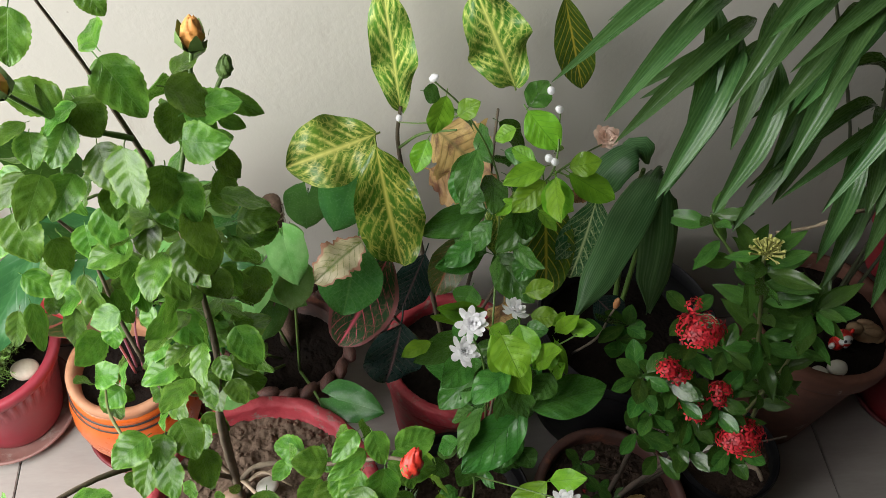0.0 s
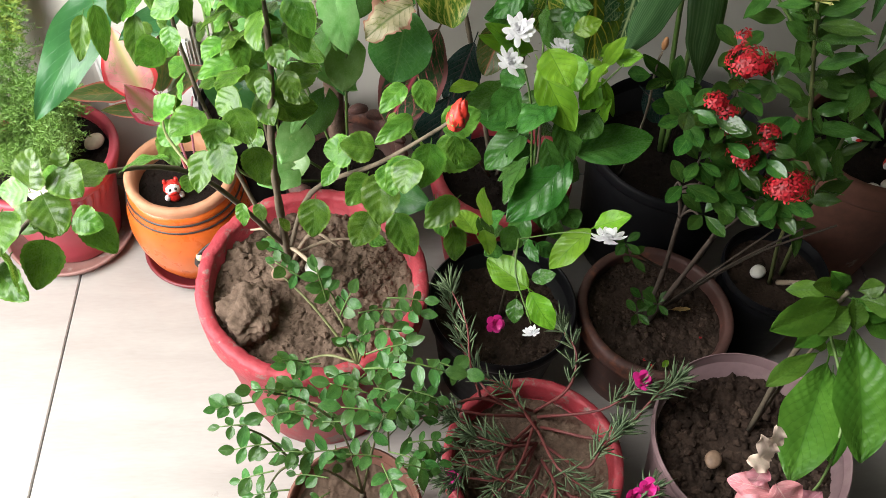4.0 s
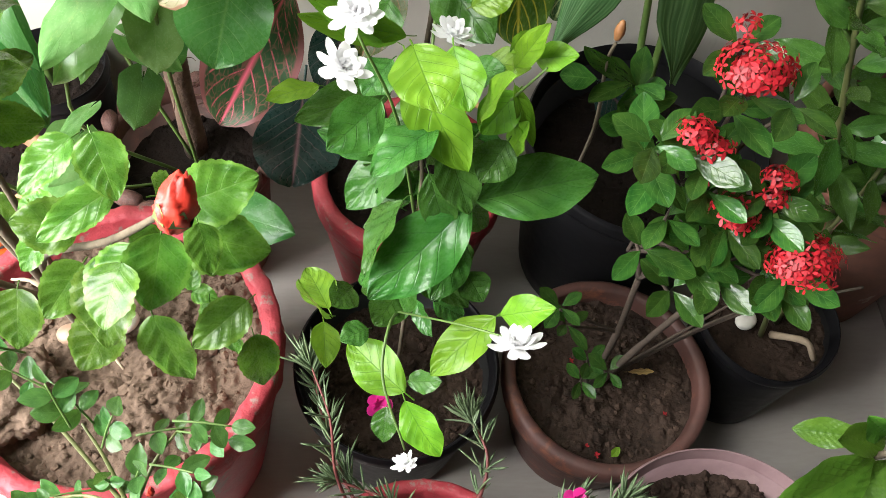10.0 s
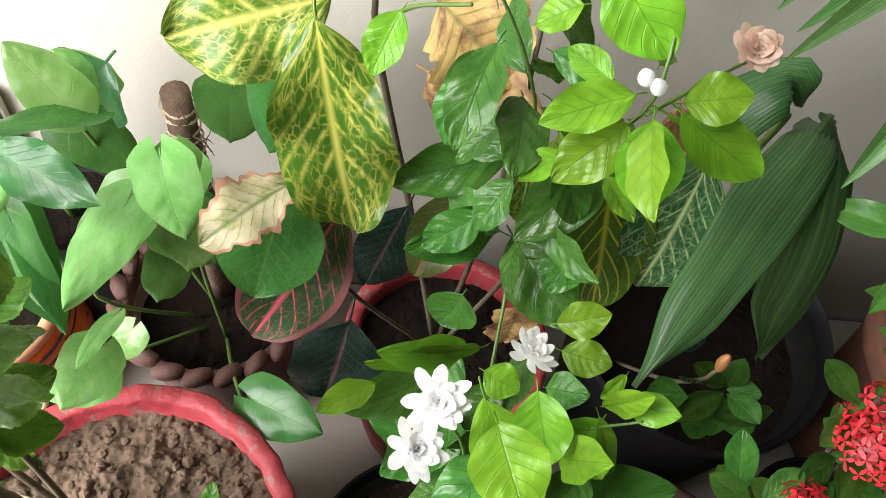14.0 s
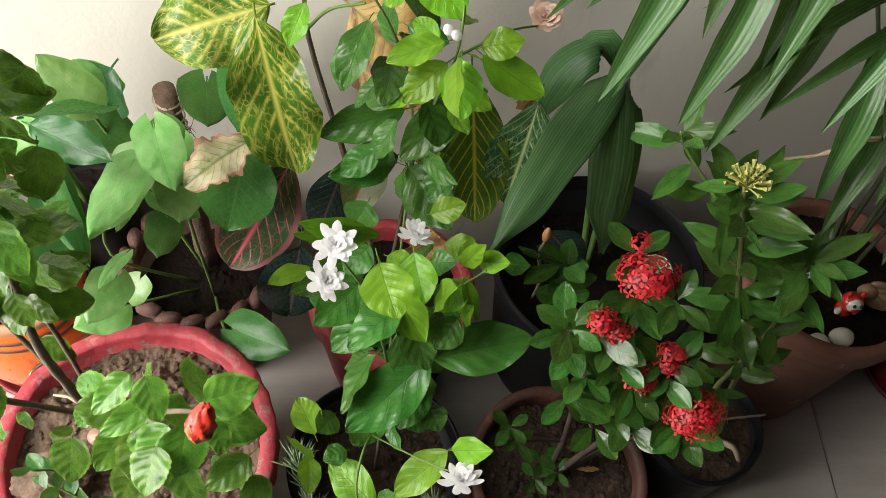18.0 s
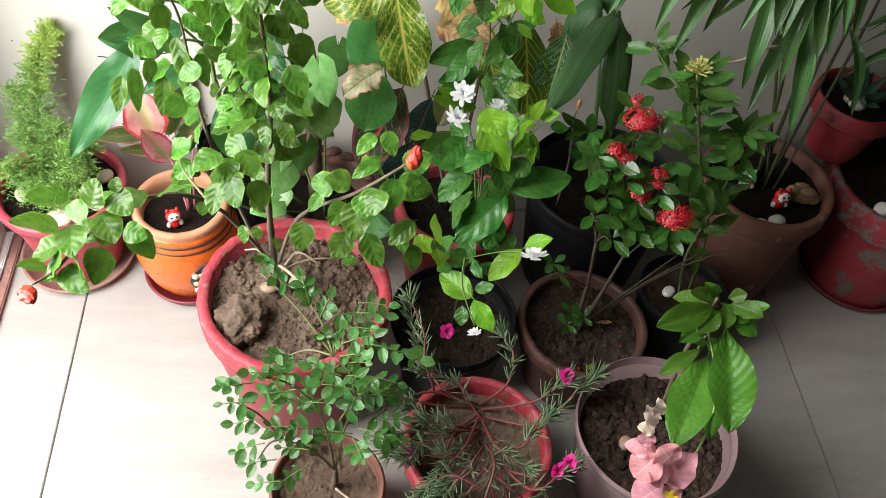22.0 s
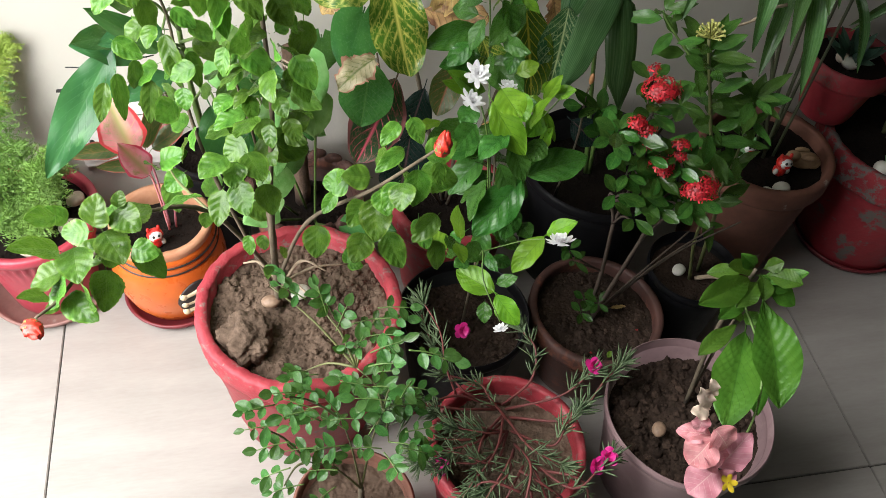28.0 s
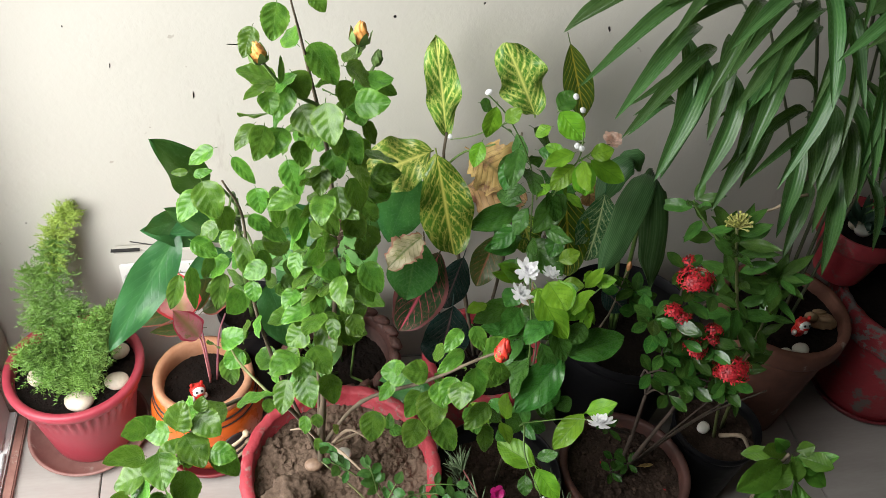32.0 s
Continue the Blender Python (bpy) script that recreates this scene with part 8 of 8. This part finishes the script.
lf(PLANT_Z, "palm", 0.521, 0.540, 0.722, 0.564, 0.460, 0.610, 0.023)
lf(PLANT_Z, "palm", 0.502, 0.540, 0.694, 0.489, 0.460, 0.635, 0.025)
lf(PLANT_Z, "palm", 0.386, 0.600, 0.881, 0.248, 0.580, 0.857, 0.016)
lf(PLANT_Z, "palm", 0.385, 0.600, 0.814, 0.231, 0.560, 0.774, 0.018)
lf(PLANT_Z, "palm", 0.401, 0.600, 0.856, 0.272, 0.520, 0.794, 0.017)
lf(PLANT_Z, "palm", 0.572, 0.600, 0.812, 0.653, 0.520, 0.729, 0.018)
lf(PLANT_Z, "palm", 0.593, 0.620, 0.839, 0.702, 0.560, 0.792, 0.016)
lf(PLANT_Z, "palm", 0.448, 0.570, 0.836, 0.331, 0.490, 0.813, 0.018)
lf(PLANT_Z, "palm", 0.448, 0.560, 0.791, 0.359, 0.480, 0.738, 0.019)
lf(PLANT_Z, "palm", 0.527, 0.540, 0.802, 0.530, 0.440, 0.723, 0.017)
lf(PLANT_Z, "palm", 0.530, 0.560, 0.834, 0.543, 0.460, 0.778, 0.017)
lf(PLANT_Z, "palm", 0.445, 0.560, 0.760, 0.371, 0.490, 0.699, 0.018)
lf(PLANT_Z, "palm", 0.553, 0.540, 0.732, 0.574, 0.460, 0.636, 0.017)
lf(PLANT_Z, "palm", 0.330, 0.590, 0.774, 0.310, 0.500, 0.677, 0.021)
lf(PLANT_Z, "palm", 0.375, 0.570, 0.785, 0.345, 0.490, 0.691, 0.021)
lf(PLANT_Z, "palm", 0.432, 0.570, 0.738, 0.393, 0.490, 0.655, 0.018)
lf(PLANT_Z, "palm", 0.392, 0.580, 0.809, 0.287, 0.540, 0.804, 0.015)
lf(PLANT_Z, "palm", 0.403, 0.580, 0.837, 0.296, 0.540, 0.831, 0.017)
lf(PLANT_Z, "palm", 0.647, 0.560, 0.577, 0.676, 0.500, 0.475, 0.014)
lf(PLANT_Z, "palm", 0.311, 0.600, 0.831, 0.174, 0.570, 0.792, 0.017)
lf(PLANT_Z, "palm", 0.372, 0.580, 0.761, 0.243, 0.500, 0.691, 0.019)
lf(PLANT_Z, "palm", 0.380, 0.570, 0.748, 0.296, 0.480, 0.644, 0.020)
lf(PLANT_Z, "palm", 0.410, 0.580, 0.823, 0.317, 0.480, 0.745, 0.021)
lf(PLANT_Z, "palm", 0.452, 0.560, 0.769, 0.391, 0.470, 0.674, 0.021)
lf(PLANT_Z, "palm", 0.507, 0.550, 0.782, 0.442, 0.460, 0.638, 0.022)
lf(PLANT_Z, "palm", 0.561, 0.550, 0.791, 0.554, 0.470, 0.655, 0.020)
lf(PLANT_Z, "palm", 0.603, 0.560, 0.794, 0.694, 0.500, 0.649, 0.018)
lf(PLANT_Z, "palm", 0.527, 0.580, 0.882, 0.669, 0.560, 0.847, 0.017)
lf(PLANT_Z, "palm", 0.424, 0.580, 0.898, 0.287, 0.570, 0.893, 0.017)
lf(PLANT_Z, "palm", 0.415, 0.590, 0.852, 0.268, 0.550, 0.829, 0.017)
lf(PLANT_Z, "palm", 0.554, 0.540, 0.682, 0.523, 0.460, 0.559, 0.021)
lf(PLANT_Z, "palm", 0.501, 0.540, 0.664, 0.483, 0.470, 0.544, 0.023)
for k, (pts, n, L, B) in enumerate((
        (((0.56, 0.59, 0.84), (0.50, 0.55, 0.93), (0.42, 0.50, 0.94)), 12, 0.15, 0.021),
        (((0.60, 0.60, 0.78), (0.60, 0.53, 0.88), (0.58, 0.45, 0.90)), 12, 0.16, 0.022),
        (((0.64, 0.60, 0.88), (0.68, 0.56, 0.97), (0.72, 0.50, 0.98)), 12, 0.16, 0.021),
        (((0.69, 0.62, 0.82), (0.76, 0.60, 0.90), (0.83, 0.55, 0.88)), 12, 0.15, 0.018),
        (((0.50, 0.60, 0.80), (0.44, 0.60, 0.92), (0.36, 0.58, 0.97)), 12, 0.15, 0.020))):
    frond(PLANT_Z, pts, n, L, B, 80 + k)
PLANT_Y = thing("areca_palm", "feathery palm with olive canes in the peeling pot", "plant", (0.932, 0.60, 0.240), "potted plants")
for k in range(9):
    a = k * 0.7
    foot = Vector((0.925 + 0.02 * math.cos(a), 0.615 + 0.018 * math.sin(a), 0.232))
    top = foot + Vector((0.05 + 0.05 * math.cos(a * 1.7), 0.03 * math.sin(a), 0.34 + 0.04 * math.sin(a * 3)))
    stem(PLANT_Y, M_CANE, 0.0042, 0.0024, foot, foot.lerp(top, 0.5) + Vector((-0.008, 0, 0)), top, name="cane")
    tipd = Vector((math.cos(a * 1.3) * 0.22, -0.06 + 0.10 * math.sin(a * 2.1), 0.06 + 0.06 * math.sin(a * 5)))
    end = top + tipd
    if end.y > 0.72:
        end.y = 0.70
    frond(PLANT_Y, (top, top + tipd * 0.45 + Vector((0, 0, 0.09)), end), 20, 0.11, 0.010, 120 + k, 0.35)
for k, tip in enumerate(((0.78, 0.55, 0.60), (0.80, 0.50, 0.70), (0.84, 0.48, 0.58), (0.74, 0.60, 0.74))):
    top = Vector((0.93, 0.61, 0.52 + 0.03 * k))
    frond(PLANT_Y, (top, top.lerp(Vector(tip), 0.5) + Vector((0, 0, 0.06)), tip), 16, 0.11, 0.010, 150 + k, 0.5)

stem(PLANT_Z, M_TWIG, 0.0016, 0.0022, (0.445, 0.500, 0.558), (0.484, 0.500, 0.567), (0.506, 0.500, 0.585), (0.525, 0.500, 0.590), name="dry_stalk", label="dry pale palm stalk", knots=0.4)

# ---- rosette plant in the small red pot ----
PLANT_S = thing("rosette_succulent", "grey-green rosette succulent in the small red pot", "plant", (0.797, 0.655, 0.368), "potted plants")
for k in range(13):
    a = k * 2.4
    e = 0.5 + 0.6 * (k / 13)
    d = Vector((math.cos(a) * math.cos(e), math.sin(a) * math.cos(e), math.sin(e)))
    c = Vector((0.797, 0.655, 0.366))
    lf(PLANT_S, "agave", *(c + d * 0.004), *(c + d * 0.058), 0.015, UP * 0.6 - d * 0.2 + Vector((0, -0.4, 0)))

# ---- pebbles and small figures ----
pebble(-0.083, 0.397, 0.243, 0.0106, 20, True, label="white egg-shaped pebble on the soil of the large red pot")
pebble(-0.122, 0.386, 0.243, 0.0098, 0, False, label="pale brown pebble beside the hibiscus stem")
pebble(-0.454, 0.574, 0.175, 0.0173, -5, False, label="large cream pebble at the rim of the fern pot")
pebble(-0.404, 0.606, 0.175, 0.0144, 10, False, label="cream pebble in the fern pot")
pebble(-0.404, 0.663, 0.175, 0.0122, 60, False, label="cream pebble in the fern pot")
pebble(-0.520, 0.625, 0.175, 0.0134, 80, False, label="cream pebble under the fern")
pebble(-0.445, 0.661, 0.175, 0.0121, 20, False, label="cream pebble under the fern")
pebble(0.498, 0.441, 0.150, 0.0098, 40, True, label="small white pebble on brown soil")
pebble(0.664, 0.509, 0.245, 0.0116, 10, True, label="white pebble in the palm pot")
pebble(0.636, 0.502, 0.245, 0.0106, -10, True, label="white pebble in the palm pot")
pebble(0.853, 0.535, 0.244, 0.0130, 40, True, label="white pebble beside the garden figure")
pebble(0.793, 0.645, 0.372, 0.0130, 20, True, label="white pebble in the small red pot")
pebble(0.786, 0.660, 0.372, 0.0109, 50, False, label="cream pebble in the small red pot")
pebble(0.367, 0.174, 0.165, 0.0093, 60, False, label="brown pebble on crumbly soil")
clod = bmesh.new()
lump(clod, (0, 0, 0), 0.035, 4, 0.8, 5, 0.3)
for v in clod.verts:
    v.co *= 0.98 + 0.16 * noise.noise(v.co * 42) + 0.24 * (0.5 - noise.voronoi(v.co * 95)[0][0]) + 0.13 * (0.5 - noise.voronoi(v.co * 240)[0][0]) + 0.05 * noise.noise(v.co * 480)
solid("soil_clod", clod, M_SOILDRY, "large clod of dry soil in the red pot", "soil clod", (-0.152, 0.334, 0.240))
M_TOYRED = surface("toy_red", (0.55, 0.020, 0.015), (0.65, 0.04, 0.03), 20, 90, 0.3, 0.02)
M_TOYWHITE = surface("toy_white", (0.72, 0.72, 0.70), (0.78, 0.78, 0.76), 20, 90, 0.3, 0.02)
M_TOYGREEN = surface("toy_green", (0.10, 0.26, 0.09), (0.19, 0.37, 0.15), 30, 90, 0.4, 0.05)
M_TOYYEL = surface("toy_yellow", (0.66, 0.43, 0.08), (0.74, 0.53, 0.14), 20, 90, 0.4, 0.02)
M_TOYBLUE = surface("toy_pale_blue", (0.36, 0.46, 0.66), (0.56, 0.62, 0.74), 30, 90, 0.4, 0.02)
M_TOYBROWN = surface("toy_brown_clay", (0.20, 0.12, 0.065), (0.40, 0.27, 0.15), 40, 120, 0.6, 0.4)


def figure(name, label, category, at, blobs, turn=0.0):
    """A small figure: rounded lumps of several colours in one mesh."""
    bm = bmesh.new()
    mats = []
    for x, y, z, sx, sy, sz, mat in blobs:
        if mat not in mats:
            mats.append(mat)
        made = bmesh.ops.create_icosphere(bm, subdivisions=2, radius=1)["verts"]
        for v in made:
            v.co = Vector((v.co.x * sx + x, v.co.y * sy + y, v.co.z * sz + z))
        for f in {f for v in made for f in v.link_faces}:
            f.material_index = mats.index(mat)
    me = mesh_of(bm, name)
    for m in mats:
        me.materials.append(m)
    return solid(name, me, None, label, category, at, "garden figures", turn=turn)


def cat_blobs(s, main):
    return [(0, 0, 0.012 * s, 0.011 * s, 0.010 * s, 0.012 * s, main), (0, -0.002, 0.030 * s, 0.013 * s, 0.012 * s, 0.012 * s, main), (0, -0.0075 * s, 0.032 * s, 0.0105 * s, 0.0075 * s, 0.0095 * s, M_TOYWHITE), (0, -0.0138 * s, 0.0305 * s, 0.0055 * s, 0.0025 * s, 0.003 * s, M_TOYRED), (-0.004 * s, -0.0128 * s, 0.037 * s, 0.002 * s, 0.0018 * s, 0.0025 * s, M_DARK),
            (0.004 * s, -0.0128 * s, 0.037 * s, 0.002 * s, 0.0018 * s, 0.0025 * s, M_DARK), (-0.010 * s, -0.005, 0.014 * s, 0.004 * s, 0.004 * s, 0.006 * s, M_TOYWHITE), (0.010 * s, -0.005, 0.014 * s, 0.004 * s, 0.004 * s, 0.006 * s, M_TOYWHITE), (-0.008 * s, 0, 0.042 * s, 0.003 * s, 0.003 * s, 0.005 * s, main), (0.008 * s, 0, 0.042 * s, 0.003 * s, 0.003 * s, 0.005 * s, main)]


figure("toy_figure", "small red and white toy figure on dark soil", "figurine", (0.676, 0.545, 0.236), cat_blobs(1.0, M_TOYRED))
figure("toy_figure", "small red and white toy figure in the orange pot", "figurine", (-0.285, 0.575, 0.152), cat_blobs(0.95, M_TOYRED), turn=20)
figure("toy_figure", "small white and green toy figure half hidden by leaves", "figurine", (0.632, 0.585, 0.236), cat_blobs(1.0, M_TOYGREEN))
M_TOYPINK = surface("toy_pink", (0.62, 0.22, 0.36), (0.72, 0.36, 0.48), 30, 90, 0.4, 0.02)
figure("garden_figure", "colourful clay garden figure on a green base", "figurine", (0.893, 0.540, 0.238), [
    (0, 0, 0.012, 0.034, 0.028, 0.014, M_TOYGREEN), (-0.012, -0.004, 0.020, 0.020, 0.018, 0.012, M_TOYGREEN), (0.014, 0.002, 0.022, 0.020, 0.016, 0.012, M_TOYGREEN),
    (-0.012, -0.004, 0.050, 0.013, 0.012, 0.020, M_TOYBLUE), (0.012, -0.004, 0.048, 0.013, 0.012, 0.020, M_TOYPINK), (0.0, -0.010, 0.062, 0.010, 0.008, 0.009, M_TOYBLUE),
    (-0.026, 0.0, 0.066, 0.012, 0.010, 0.010, M_TOYRED), (0.028, 0.0, 0.062, 0.012, 0.010, 0.012, M_TOYRED), (0.0, -0.013, 0.046, 0.008, 0.005, 0.010, M_TOYWHITE), (-0.014, -0.012, 0.040, 0.008, 0.006, 0.007, M_TOYYEL),
    (-0.012, 0.0, 0.078, 0.012, 0.011, 0.011, M_TOYYEL), (0.014, 0.0, 0.076, 0.012, 0.011, 0.011, M_TOYYEL), (-0.012, 0.004, 0.085, 0.013, 0.011, 0.007, M_TOYBROWN), (0.014, 0.004, 0.083, 0.013, 0.011, 0.007, M_TOYYEL),
    (-0.038, 0.0, 0.072, 0.006, 0.006, 0.006, M_TOYYEL), (-0.010, -0.010, 0.024, 0.006, 0.006, 0.007, M_DARK), (0.010, -0.010, 0.024, 0.006, 0.006, 0.007, M_DARK)], 15)
figure("clay_figure", "brown clay animal lying on the soil", "figurine", (0.718, 0.556, 0.242), [(0, 0, 0.014, 0.026, 0.016, 0.015, M_TOYBROWN), (-0.018, -0.004, 0.022, 0.012, 0.010, 0.010, M_TOYBROWN), (0.004, -0.008, 0.026, 0.013, 0.006, 0.005, M_TOYBROWN), (0.018, 0, 0.010, 0.012, 0.012, 0.010, M_TOYBROWN), (-0.006, 0.004, 0.030, 0.012, 0.004, 0.005, M_TOYBROWN)], -15)

# ---- scuffs on the wall ----
for k, (x, z, w, h, tilt) in enumerate(((-0.227, 0.762, 0.004, 0.011, 20), (-0.231, 0.752, 0.003, 0.006, -10), (0.040, 0.757, 0.003, 0.014, 25), (0.036, 0.744, 0.002, 0.006, 0), (0.011, 0.706, 0.004, 0.004, 0),
                                        (0.128, 0.725, 0.003, 0.004, 30), (-0.197, 0.667, 0.016, 0.0015, 2), (-0.253, 0.591, 0.002, 0.012, 4), (-0.510, 0.375, 0.003, 0.003, 0), (0.309, 0.686, 0.003, 0.010, -20), (-0.397, 0.694, 0.002, 0.003, 0), (-0.351, 0.638, 0.0015, 0.008, 8))):
    mark = bmesh.new()
    ring = [mark.verts.new((w * 0.5 * math.cos(a) * (1 + 0.5 * noise.noise(Vector((math.cos(a) * 2, math.sin(a) * 2, k)))), -0.0004, h * 0.5 * math.sin(a) * (1 + 0.5 * noise.noise(Vector((math.sin(a) * 3, math.cos(a) * 3, k + 9)))))) for a in [i * 0.5236 for i in range(12)]]
    mark.faces.new(ring[::-1])
    bmesh.ops.solidify(mark, geom=mark.faces[:], thickness=0.0003)
    part("scuff", mark, M_GROUT, WALL_N, "dark paint chip", False, pose(x, WALL_Y, z, 0, tilt, 0))

# ---- fallen bits on the soil ----
FALLEN = thing("plant_litter", "fallen red petals and small dry leaves on dark soil", "litter", (0.349, 0.389, 0.134))
for x, y, colour, size, turn in ((0.330, 0.311, M_IXRED, 0.0032, 10), (0.322, 0.320, M_IXRED, 0.0026, 70), (0.318, 0.406, M_IXRED, 0.0030, 30), (0.402, 0.350, M_IXRED, 0.0024, 110)):
    part("fallen_petal", petal_ball(size, 4, int(x * 1000), 1.0, 0.7, 1, 0.3), colour, FALLEN, at=FALLEN.matrix_basis.inverted() @ pose(x, y, 0.135, 10, 8, turn))
lf(FALLEN, "crob", 0.372, 0.392, 0.138, 0.398, 0.392, 0.139, 0.006, (0, -0.2, 1), "dry_leaf")
lf(FALLEN, "jasy", 0.343, 0.309, 0.136, 0.352, 0.316, 0.139, 0.008, (0.2, -0.2, 1), "fallen_leaf")
